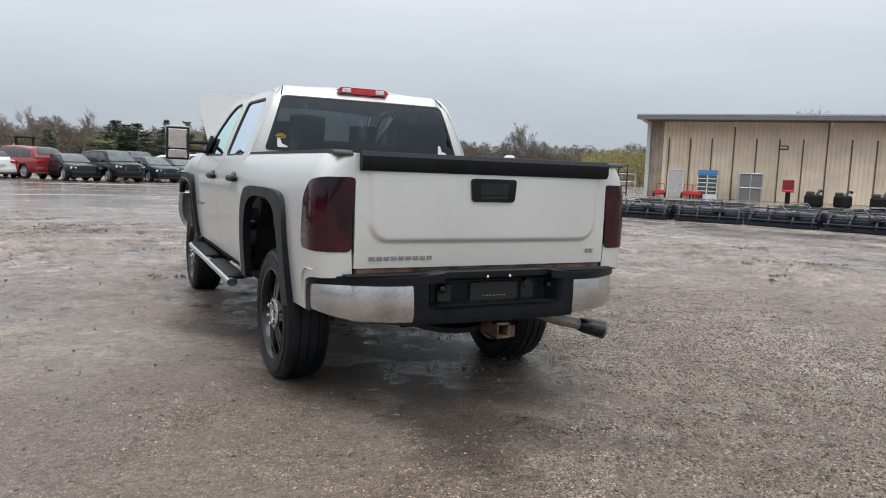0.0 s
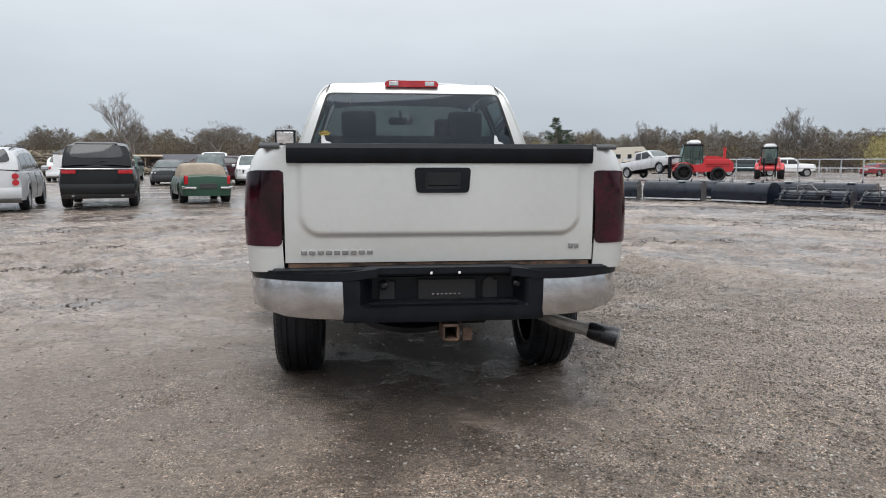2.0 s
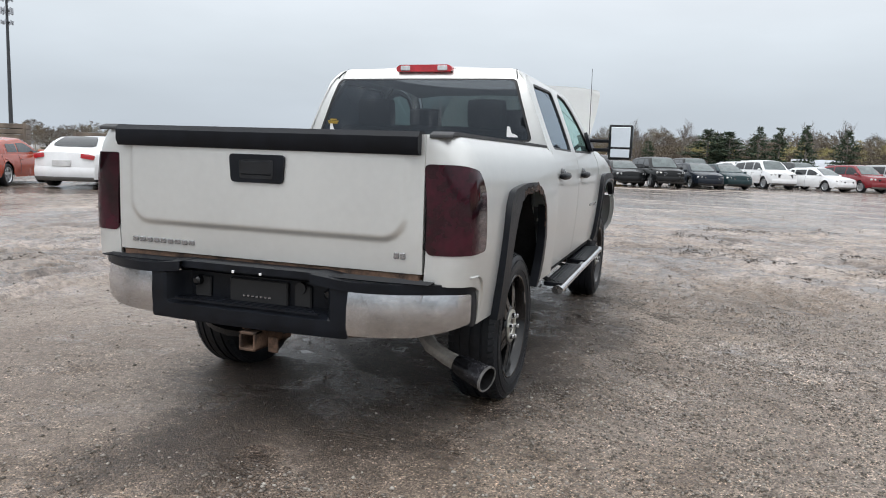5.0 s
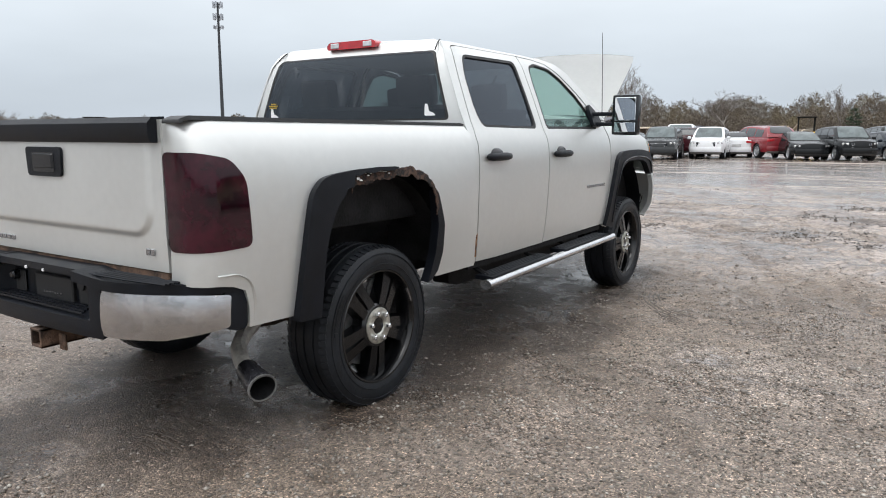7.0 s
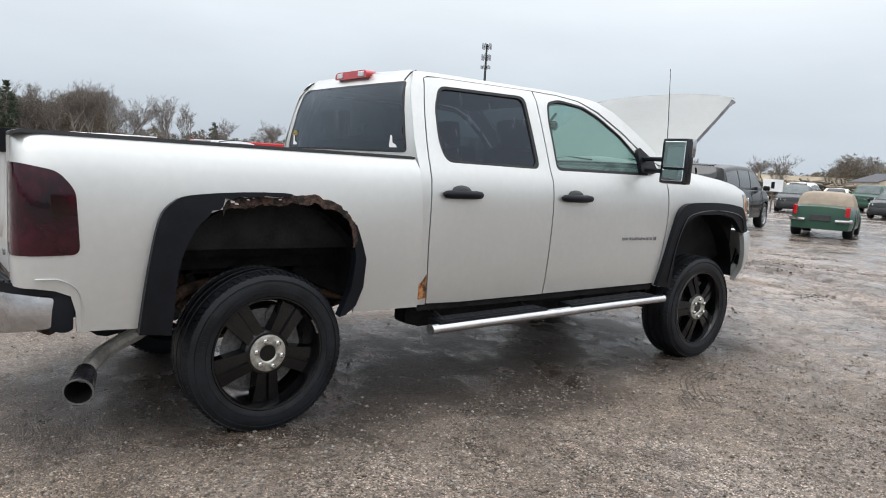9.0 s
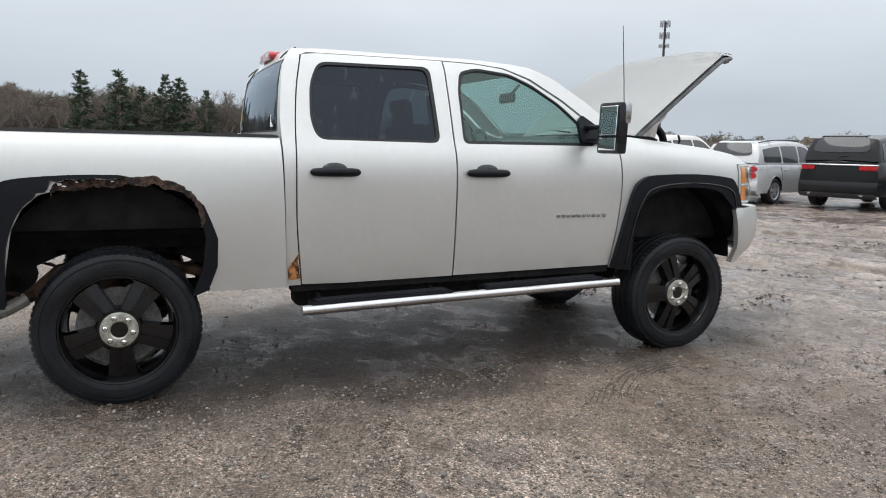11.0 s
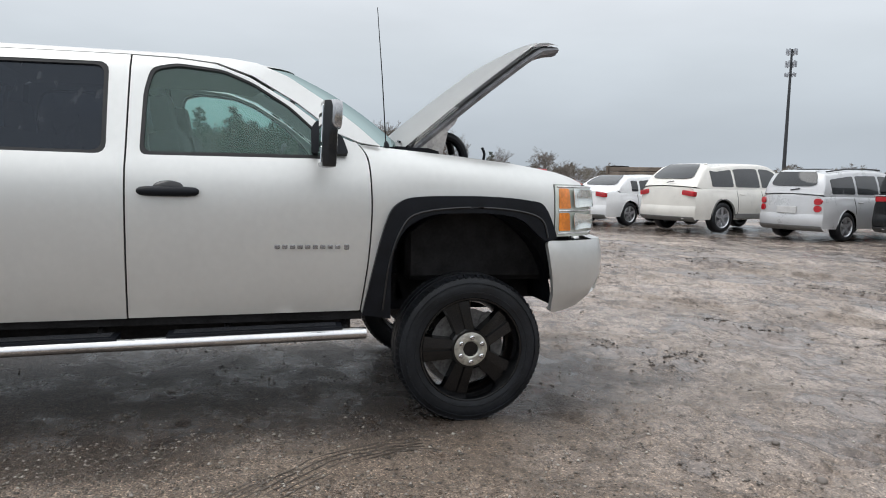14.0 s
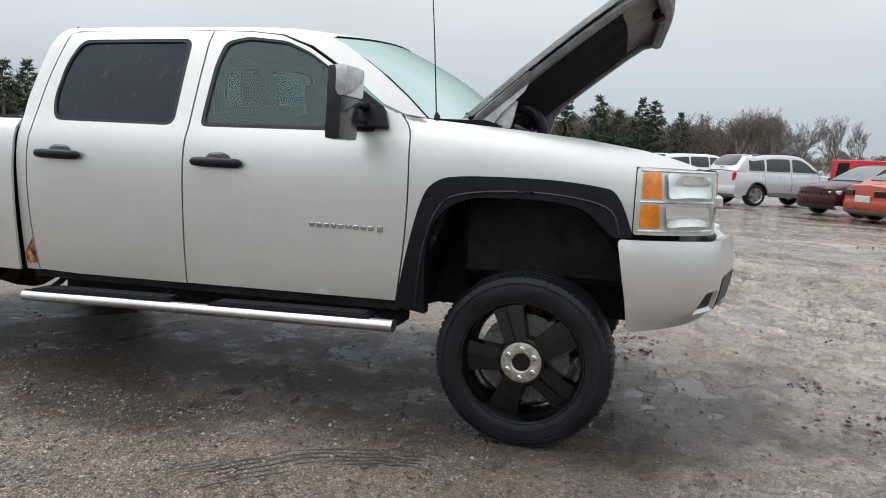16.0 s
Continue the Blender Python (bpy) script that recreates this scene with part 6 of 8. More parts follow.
    for x, y, turn in ((hw - .13, ax_f, 0), (-hw + .13, ax_f, 180), (hw - .13, ax_r, 0), (-hw + .13, ax_r, 180)):
        wheel = new("wheel")
        wheel.parent = c
        wheel.matrix_basis = pose(x, y, R, 0, 0, turn)
        tyre = link_mesh("tyre", tm, wheel, Matrix.Diagonal((1, R, R, 1)))
        rimo = link_mesh("rim", rm, wheel, Matrix.Diagonal((1, R, R, 1)))
        if not rimo.data.materials:
            rimo.data.materials.append(M_ALLOY)
        rimo.material_slots[0].link = "OBJECT"
        rimo.material_slots[0].material = {"alloy": M_ALLOY, "dark": M_DARKALLOY}[rim]
    bm = bmesh.new()
    box(bm, (0, 0, sill + .12), (W * .86, L * .90, .14), .03)
    for a in (ax_f, ax_r):
        box(bm, (0, a, R + .18), (W * .82, R * 2.5, .46), .02)
    part("underbody", bm, M_UNDER, c)
    # bumpers and lamps
    zb = sill + .18
    if chrome_bumper:
        for y in (yf + .03, yr - .03):
            for sx in ((1, -1) if y < 0 else (0,)):
                bm = bmesh.new()
                tube(bm, [(sx * .36 - (.36 if sx == 0 else 0) * 1.9, y, zb + .06), (sx * .5, y - .01, zb + .06), (sx * hw * .98 + (.68 if sx == 0 else 0), y * .985, zb + .07)], .035, 8, flat=1.3)
                part("bumper", bm, M_CHROME, c, "chrome bumper blade")
    else:
        for y, sg in ((yf, 1), (yr, -1)):
            bm = patch(lambda u, v: (u * plan(y) * 1.0, y + sg * (.045 * math.sin(math.pi * (.08 + .84 * v)) - .02), zb - .15 + .32 * v), 16, 7, (-1, 1), (0, 1))
            part("bumper", bm, body_m, c)
            bm = patch(lambda u, v: (u * plan(y) * .985, y + sg * (.04 - .16 * (1 - v) ** 2), zb - .24 + .12 * v), 16, 5, (-1, 1), (0, 1))
            part("valance", bm, M_TRIM if body_m.name.startswith(("black", "dark")) else M_CLAD, c)
    zt = deck_z(yr) if blb < yr + .5 else deck
    # dark lips round the wheel openings
    for sx in (1, -1):
        for a in (ax_f, ax_r):
            bm = bmesh.new()
            arc = [(a + R * 1.21 * math.cos(q), R + R * 1.19 * math.sin(q)) for q in np.linspace(.12, math.pi - .12, 15)]
            tube(bm, [(sx * (side_x(y, z) - .004), y, z) for y, z in arc if z > sill], .018 if not cladding else .026, 5)
            part("arch_lip", bm, M_CLAD if cladding else body_m, c)
    if rr < -1.2 and top is None:
        bm = bmesh.new()
        box(bm, (0, rr - .02, H - .05), (hw * roofw * 1.5, .20, .032), .014, pose(0, 0, 0, 10))
        part("roof_spoiler", bm, body_m, c)
        bm = bmesh.new()
        tube(bm, [(.0, blb - .0, deck + .10), (.22, blb + .02, deck + .14)], .012, 5)
        part("rear_wiper", bm, M_BLACK, c)
    for sx in (1, -1):
        if tail == "block":
            bm = bmesh.new()
            box(bm, (sx * plan(yr) * .80, yr + .02, zt - .11), (plan(yr) * .38, .12, .13), .04, pose(0, 0, 0, 0, sx * 8, -sx * 12), 2)
            part("tail_light", bm, M_RED, c)
        elif tail == "round":
            for z in (zt - .10, zt - .26):
                bm = bmesh.new()
                tube(bm, [(sx * plan(yr) * .86, yr + .05, z), (sx * plan(yr) * .86, yr - .025, z)], .075, 14)
                part("tail_light", bm, M_RED, c)
        elif tail == "tall":
            bm = bmesh.new()
            box(bm, (sx * plan(yr) * .90, yr + .03, zt - .12), (.11, .10, .28), .03)
            part("tail_light", bm, M_RED, c)
        elif tail == "strip":
            bm = bmesh.new()
            box(bm, (sx * plan(yr) * .76, yr + .01, zt - .10), (plan(yr) * .40, .10, .13), .025)
            part("tail_light", bm, M_RED, c)
            if sx > 0:
                bm = bmesh.new()
                tube(bm, [(u * plan(yr) * .99, yr - .02, zt - .035) for u in np.linspace(-1, 1, 13)], .022, 6)
                part("hatch_strip", bm, M_BADGE, c, "bright chrome hatch strip")
        elif tail == "dark":
            bm = bmesh.new()
            box(bm, (sx * plan(yr) * .66, yr + .01, zt - .16), (plan(yr) * .5, .06, .17), .02)
            part("tail_light", bm, M_TAIL, c)
        bm = bmesh.new()
        box(bm, (sx * plan(yf - .1) * .82, yf - .12, hood[0] - .07), (plan(yf) * .34, .20, .12), .03, pose(0, 0, 0, -10, 0, -sx * 14))
        part("headlight", bm, M_CLEARLENS, c)
        if not top:
            bm = bmesh.new()
            box(bm, (sx * (hw + .08), wst + .62 * (wsb - wst) + .08, belt + .06), (.20, .09, .14), .03)
            part("side_mirror", bm, body_m, c)
            for hy in ([pillars[0] + .16, pillars[0] - .80] if L > 4.3 and len(pillars) else []):
                bm = bmesh.new()
                box(bm, (sx * (side_x(hy, belt - .12) + .012), hy, belt - .14), (.03, .17, .03), .008)
                part("door_handle", bm, body_m, c)
        for dy in [pillars[0], wst + .85 * (wsb - wst)] + ([pillars[0] - 1.0] if L > 4.3 else []):
            bm = bmesh.new()
            zz = np.linspace(max(arch_z(dy), sill + .06), belt_z(dy) - .01, 5)
            tube(bm, [(sx * (side_x(dy, z) + .001), dy, z) for z in zz], .006, 4)
            part("door_gap", bm, M_RUBBER, c)
        if cladding:
            bm = bmesh.new()
            ylo, yhi = ax_r + R * 1.25, ax_f - R * 1.25
            box(bm, (sx * hw * .965, (ylo + yhi) / 2, sill + .09), (.06, yhi - ylo, .14), .02)
            part("side_cladding", bm, M_CLAD, c)
        if rails:
            bm = bmesh.new()
            ry = np.linspace(rr + .15, wst - .1, 7)
            tube(bm, [(sx * hw * roofw * .88, y, roof_z(y) + .035) for y in ry], .018, 6)
            part("roof_rail", bm, M_TRIM, c)
        if exhausts:
            bm = bmesh.new()
            tube(bm, [(sx * hw * .62, yr + .2, sill + .03), (sx * hw * .62, yr - .03, sill + .03)], .045, 10, flat=.7)
            part("exhaust_tip", bm, M_CHROME, c)
    bm = bmesh.new()
    box(bm, (0, yr - .02 + .05 * (zt > 1), zt - .30), (.50, .03, .16), .006)
    part("plate_recess", bm, M_PLATE if ntail > .5 else M_TRIM, c)
    bm = bmesh.new()
    if grille == "bar":
        box(bm, (0, yf - .03, hood[0] - .13), (W * .46, .08, .13), .02)
    elif grille == "big":
        box(bm, (0, yf - .03, hood[0] - .16), (W * .52, .08, .26), .03)
    else:
        box(bm, (0, yf - .03, hood[0] - .20), (W * .40, .08, .08), .02)
    gr = part("grille", bm, M_BLACK, c)
    if grille == "big":
        bm = bmesh.new()
        for k in range(3):
            box(bm, (0, yf + .012, hood[0] - .235 + k * .075), (W * .50, .02, .018), .004)
        part("grille_bar", bm, M_CHROME, gr)
    # the nose and tail are bowed in plan
    for ob in list(c.children):
        if ob.type != "MESH":
            continue
        for one in [ob] + list(ob.children):
            for v in one.data.vertices:
                q = min(1.1, abs(v.co.x) / hw) ** 2.6
                if v.co.y > yf - 1.1:
                    v.co.y -= (.34 - .14 * boxy) * q * min(1, (v.co.y - yf + 1.1) / 1.1)
                elif v.co.y < yr + .9:
                    v.co.y += (.20 - .10 * boxy) * q * min(1, (yr + .9 - v.co.y) / .9)
    return c


def pickup(name, label, at, col, W=2.0, L=5.8, H=1.9, group="parked cars"):
    """A far pickup: cab in front of an open bed."""
    c = car(name, label, at, col, L, W, 1.96, 3.6, .95, .52, 1.26, (1.22, 1.32), 1.25, .62, -.70, -.80, 1.30, .42, .76, 6, "alloy", "tall", grille="big", group=group, pillars=(.0,), category="truck", boxy=1.0)
    bm = bmesh.new()
    box(bm, (0, -1.9, 1.345), (1.5, 1.6, .02))
    part("bed_liner", bm, M_UNDER, c)
    return c

# ---- the parked vehicles ----
RISE = .10


def at_rear(x, y, yaw, L, fo, wb):
    """The pose of a car whose rear axle's middle stands at x, y."""
    d = wb + fo - L / 2
    a = radians(yaw)
    return pose(x - math.sin(a) * d, y + math.cos(a) * d, RISE, 0, 0, yaw)


def at_front(x, y, yaw, L, fo):
    d = L / 2 - fo
    a = radians(yaw)
    return pose(x + math.sin(a) * d, y - math.cos(a) * d, RISE, 0, 0, yaw)


P_BLACK = paint("black_car_paint", (0.010, 0.011, 0.012), 0.2)
P_SILVER = paint("silver_car_paint", (0.36, 0.37, 0.38), 0.3, 0.3)
P_LSILVER = paint("pale_silver_car_paint", (0.56, 0.57, 0.585), 0.3, 0.2)
P_CREAM = paint("cream_pearl_car_paint", (0.72, 0.70, 0.65), 0.3)
P_WHITE = paint("white_car_paint", (0.76, 0.77, 0.78), 0.3)
P_ORANGE = paint("orange_red_car_paint", (0.36, 0.050, 0.018), 0.25)
P_DRED = paint("dark_maroon_car_paint", (0.045, 0.008, 0.012), 0.22)
P_RED = paint("red_car_paint", (0.20, 0.016, 0.022), 0.25)
P_GREEN = paint("dark_green_car_paint", (0.030, 0.075, 0.052), 0.3)
P_BLUE = paint("dark_blue_car_paint", (0.012, 0.017, 0.026), 0.2)
P_TEAL = paint("dark_teal_car_paint", (0.020, 0.040, 0.045), 0.2)
P_GREY = paint("dark_grey_car_paint", (0.045, 0.048, 0.050), 0.25)
M_TAN = mat("faded_tan_cloth", (0.34, 0.28, 0.22), 0.9, 0, 0.12, 5, 120, 0.3, 200)
M_FORKRED = paint("machine_red_paint", (0.50, 0.022, 0.028), 0.35)

SUV = dict(L=5.05, W=1.93, H=1.80, wb=3.04, fo=.93, sill=.34, belt=1.15, hood=(1.0, 1.16), wsb=1.35, wst=.62, rr=-2.15, blb=-2.44, deck=1.15, R=.385, roofw=.71, boxy=.5, pillars=(.10, -1.0))
WAGON = dict(L=4.48, W=1.76, H=1.63, wb=2.63, fo=.92, sill=.28, belt=1.02, hood=(.90, 1.04), wsb=1.12, wst=.45, rr=-1.85, blb=-2.16, deck=1.04, R=.33, roofw=.68, boxy=.2, pillars=(.0, -.90))
CROSS = dict(L=4.70, W=1.86, H=1.70, wb=2.75, fo=.95, sill=.32, belt=1.06, hood=(.92, 1.07), wsb=1.28, wst=.52, rr=-1.75, blb=-2.22, deck=1.08, R=.36, roofw=.72, pillars=(.05, -.95))
BIGCROSS = dict(L=5.12, W=2.0, H=1.78, wb=3.02, fo=1.02, sill=.34, belt=1.12, hood=(.98, 1.14), wsb=1.42, wst=.62, rr=-1.62, blb=-2.46, deck=1.15, R=.39, roofw=.66, pillars=(.10, -.95))
SEDAN = dict(L=4.87, W=1.79, H=1.45, wb=2.85, fo=.98, sill=.26, belt=.93, hood=(.74, .94), wsb=1.22, wst=.35, rr=-1.05, blb=-1.85, deck=.99, R=.33, roofw=.70, pillars=(-.05, -.95))
COUPE = dict(L=4.9, W=1.90, H=1.44, wb=2.93, fo=.95, sill=.25, belt=.95, hood=(.78, .95), wsb=1.05, wst=.20, rr=-1.05, blb=-1.95, deck=1.0, R=.36, roofw=.66, pillars=(-.45,), grille="low")
FOX = dict(L=4.56, W=1.75, H=1.32, wb=2.55, fo=.93, sill=.24, belt=.88, hood=(.72, .88), wsb=1.0, wst=.22, rr=-.75, blb=-1.85, deck=.93, R=.315, roofw=.70, pillars=(-.42,), grille="low")
ROAD = dict(L=3.9, W=1.52, H=1.22, wb=2.31, fo=.72, sill=.24, belt=.80, hood=(.66, .82), wsb=.55, wst=.25, rr=-.78, blb=-.98, deck=.84, R=.30, roofw=.74, pillars=(-.2,), grille="low")


def near_car(name, label, x, y, yaw, col, kit, **more):
    k = dict(kit)
    k.update(more)
    return car(name, label, at_rear(x, y, yaw, k["L"], k["fo"], k["wb"]), col, **k)


def far_car(name, label, x, y, yaw, col, kit, **more):
    k = dict(kit)
    k.update(more)
    return car(name, label, at_front(x, y, yaw, k["L"], k["fo"]), col, **k)


near_car("sport_utility", "glossy black sport utility vehicle parked on muddy gravel", -7.65, 16.4, 15.5, P_BLACK, SUV, ntail=.2, exhausts=True, tail="strip")
near_car("wagon", "silver retro wagon with round tail lights", -9.9, 15.1, 15, P_LSILVER, WAGON, tail="round", rails=True)
near_car("crossover", "cream white crossover with grey lower cladding", -12.35, 13.45, 17, P_CREAM, BIGCROSS, cladding=True, exhausts=True, glass_m=M_CARGLASS)
near_car("sedan", "white sedan with red tail lights", -14.75, 12.2, 20, P_WHITE, SEDAN)
near_car("hatchback", "orange red older hatchback coupe with dark tail lights", -16.7, 10.5, 27, P_ORANGE, FOX, tail="dark")
far_car("sedan", "dark maroon sedan facing the lot", -18.7, 9.6, 208, P_DRED, SEDAN)
near_car("crossover", "silver compact crossover with red tail lights", -21.9, 7.3, 28, P_LSILVER, CROSS, tail="tall", rails=True, L=4.42, wb=2.58, H=1.69, rr=-1.50, blb=-2.12, belt=1.10, deck=1.12, wst=.40, wsb=1.15, pillars=(-.02, -.98), cladding=True)
near_car("sport_utility", "white sport utility vehicle at the lot's edge", -33.0, 5.5, 33, P_WHITE, SUV)
near_car("roadster", "dark green vintage roadster with tan soft top", -5.3, 18.6, 20, P_GREEN, ROAD, tail="tall", top=M_TAN, chrome_bumper=True, rim="dark", ntail=.2, spokes=10)
far_car("crossover", "white crossover with large dark grille", -6.7, 38.0, 187, P_WHITE, CROSS, grille="big")
near_car("sedan", "white sedan seen from behind", -6.0, 41.8, 12, P_WHITE, SEDAN)
near_car("sport_utility", "red sport utility vehicle in the far rank", -3.9, 41.2, 38, P_RED, BIGCROSS, tail="block")
far_car("coupe", "black muscle coupe facing the lot", -1.9, 38.8, 203, P_BLACK, COUPE, rim="alloy")
far_car("crossover", "black crossover with chrome grille", 0.2, 38.6, 205, P_BLACK, CROSS, grille="big")
far_car("sedan", "dark blue sedan with chrome grille", 2.3, 40.2, 205, P_BLUE, SEDAN, grille="big")
far_car("sedan", "dark teal sedan parked in the far rank", 3.9, 42.2, 206, P_TEAL, SEDAN, grille="big")
far_car("sport_utility", "white sport utility vehicle with slotted grille", 6.7, 46.5, 206, P_WHITE, SUV, grille="big")
far_car("sedan", "old white boxy sedan in the far rank", 10.0, 46.6, 222, P_WHITE, SEDAN, boxy=1.0)
far_car("crossover", "red compact crossover in the far rank", 12.3, 48.0, 214, P_RED, CROSS)
far_car("sport_utility", "silver grey sport utility vehicle", 15.3, 51.0, 222, P_SILVER, SUV, grille="big")
far_car("sedan", "silver sedan parked in the far rank", 17.3, 52.2, 222, P_SILVER, SEDAN)
# second rank behind
far_car("coupe", "dark grey muscle coupe facing the lot", -11.4, 38.2, 190, P_GREY, COUPE)
near_car("crossover", "white crossover seen from behind", -20.6, 47.0, 15, P_WHITE, CROSS)
far_car("sedan", "dark sedan with split chrome grille", -15.1, 35.8, 205, P_GREY, SEDAN, grille="big")
near_car("sedan", "cream white sedan among dark cars", -18.9, 48.5, 20, P_CREAM, SEDAN)
far_car("sport_utility", "dark grey boxy compact sport utility vehicle facing the lot", -8.5, 35.4, 190, P_GREY, CROSS, grille="big", boxy=.8)
near_car("sport_utility", "dark maroon sport utility vehicle in the second rank", -8.4, 40.6, 6, P_DRED, CROSS, tail="tall")
pickup("pickup", "white pickup truck with chrome grille in the second rank", pose(-10.2, 45.5, RISE, 0, 0, 190), P_WHITE)
far_car("sport_utility", "dark green boxy sport utility vehicle", -17.1, 48.7, 190, P_GREEN, SUV, grille="big", boxy=1.0)
far_car("sport_utility", "black sport utility vehicle in the second rank", 1.9, 47.0, 200, P_BLACK, SUV)
far_car("sport_utility", "dark sport utility vehicle in the second rank", 9.3, 53.0, 205, P_GREY, SUV)
far_car("crossover", "white crossover in the second rank", 5.2, 51.0, 205, P_WHITE, CROSS)
pickup("pickup", "white pickup truck among the parked cars", pose(-25.8, 42.9, RISE, 0, 0, 15), P_WHITE)
near_car("crossover", "pale blue crossover behind the near rank", -19.2, 25.5, 20, P_TEAL, CROSS)
near_car("crossover", "white crossover behind the near rank", -17.4, 26.5, 20, P_WHITE, CROSS)
# beyond the machines
pickup("pickup", "white pickup truck beyond the fence", pose(44.5, 68.0, RISE, 0, 0, -110), P_WHITE)
pickup("pickup", "teal pickup truck beyond the fence", pose(41.0, 70.0, RISE, 0, 0, -110), P_TEAL)
near_car("sedan", "red sedan beyond the fence", 36.5, 71.0, -70, P_RED, SEDAN)
near_car("sedan", "dark red sedan at the fence end", 56.0, 70.0, -70, P_RED, SEDAN)
lifted = pickup("pickup", "pale silver pickup with its nose lifted by a red machine", pose(22.58, 50.97, .42, 7, 0, -158), P_LSILVER)

# ---- red machines ----
M_CABGLASS = glass("green_cab_glass", (0.50, 0.62, 0.58), sheen=(0.7, 0.85, 0.82), mist_glare=0.12)


def telehandler(at, label):
    c = thing("telehandler", label, "machine", "red machines", at=at)
    bm = bmesh.new()
    prism(bm, rounded([(-2.3, .70), (1.7, .70), (1.7, 1.0), (1.2, 1.15), (-.30, 1.25), (-.42, 1.86), (-1.2, 1.84), (-2.0, 1.66), (-2.4, 1.40), (-2.45, .85)], .16), -.80, .80)
    for x in (-.84, .84):
        box(bm, (x, -1.35, 1.42), (.10, 1.7, .34), .04, seg=2)
        box(bm, (x, -1.35, 1.15), (.06, 1.9, .06), .02)
    part("body", bm, M_FORKRED, c)
    bm = bmesh.new()
    prism(bm, rounded([(-.30, 1.3), (1.25, 1.3), (1.20, 1.9), (1.0, 2.62), (-.25, 2.62), (-.35, 1.9)], .08), -.62, .66)
    cab = part("cab", bm, M_CABGLASS, c, "green glazed operator cab")
    bm = bmesh.new()
    box(bm, (.02, .10, 1.62), (.52, .5, .14), .04)
    box(bm, (.02, -.14, 1.95), (.50, .14, .62), .04)
    part("driver_seat", bm, M_BLACK, cab)
    bm = bmesh.new()
    for x in (-.56, .66):
        for a, b in (((-.32, 1.3), (-.27, 2.62)), ((.40, 1.3), (.40, 2.62)), ((1.24, 1.3), (1.0, 2.62)), ((-.27, 2.62), (1.0, 2.62))):
            tube(bm, [(x, *a), (x, *b)], .045, 6)
    part("cab_frame", bm, M_BLACK, cab)
    bm = bmesh.new()
    box(bm, (.02, .36, 2.66), (1.36, 1.40, .10), .03)
    part("cab_roof", bm, M_BLACK, cab)
    bm = bmesh.new()
    box(bm, (.02, .30, 2.82), (1.0, .9, .22), .06)
    box(bm, (.02, .25, 2.97), (.75, .6, .12), .04)
    part("roof_load", bm, P_WHITE, cab, "white bundle on the cab roof")
    bm = bmesh.new()
    tube(bm, [(.55, -2.0, 1.4), (.55, -2.0, 2.3), (.55, -2.0, 2.32), (.55, -2.0, 2.48)], [.09, .09, .13, .13], 10)
    part("exhaust_stack", bm, M_FORKRED, c)
    for x in (-.45, .45):
        bm = bmesh.new()
        box(bm, (x, 1.95, 1.0), (.12, .16, 1.6), .02)
        part("mast_rail", bm, M_BLACK, c)
        bm = bmesh.new()
        box(bm, (x, 2.55, .55), (.14, 1.3, .06), .01)
        part("fork", bm, M_BLACK, c)
    tm, rm = shared_wheel(6, 6)
    for x, y, r, turn in ((.95, 1.05, .62, 0), (-.95, 1.05, .62, 180), (.90, -1.35, .52, 0), (-.90, -1.35, .52, 180)):
        w = new("wheel")
        w.parent = c
        w.matrix_basis = pose(x, y, r, 0, 0, turn)
        link_mesh("tyre", tm, w, Matrix.Diagonal((1.9, r, r, 1)))
        q = link_mesh("rim", rm, w, Matrix.Diagonal((1.5, r, r, 1)))
        q.material_slots[0].link = "OBJECT"
        q.material_slots[0].material = M_UNDER
    for sx in (-1, 1):
        bm = bmesh.new()
        pts = [(1.05 + .78 * math.cos(a), .62 + .74 * math.sin(a)) for a in np.linspace(.25, 2.8, 9)]
        tube(bm, [(sx * .98, y, z) for y, z in pts], .16, 6, flat=.25)
        part("mudguard", bm, M_FORKRED, c)
    return c


telehandler(pose(24.46, 46.87, RISE, 0, 0, 72), "red rough-terrain forklift with white bundle on its cab")
telehandler(pose(35.0, 55.0, RISE, 0, 0, 150), "red rough-terrain loader parked by the fence")

# ---- rank of black steel sweeper buckets ----
M_STEEL = mat("black_painted_steel", (0.007, 0.011, 0.020), 0.30, 0.0, 0.4, 5, 50, 0.08, 30, rvar=0.12, spec=0.4)
M_EDGE = mat("bright_cutting_edge", (0.62, 0.63, 0.65), 0.4, 0.7, 0.2, 10, 60)
M_BRUSH = mat("grey_frame_steel", (0.05, 0.053, 0.058), 0.4, 0.4, 0.3, 9, 60)


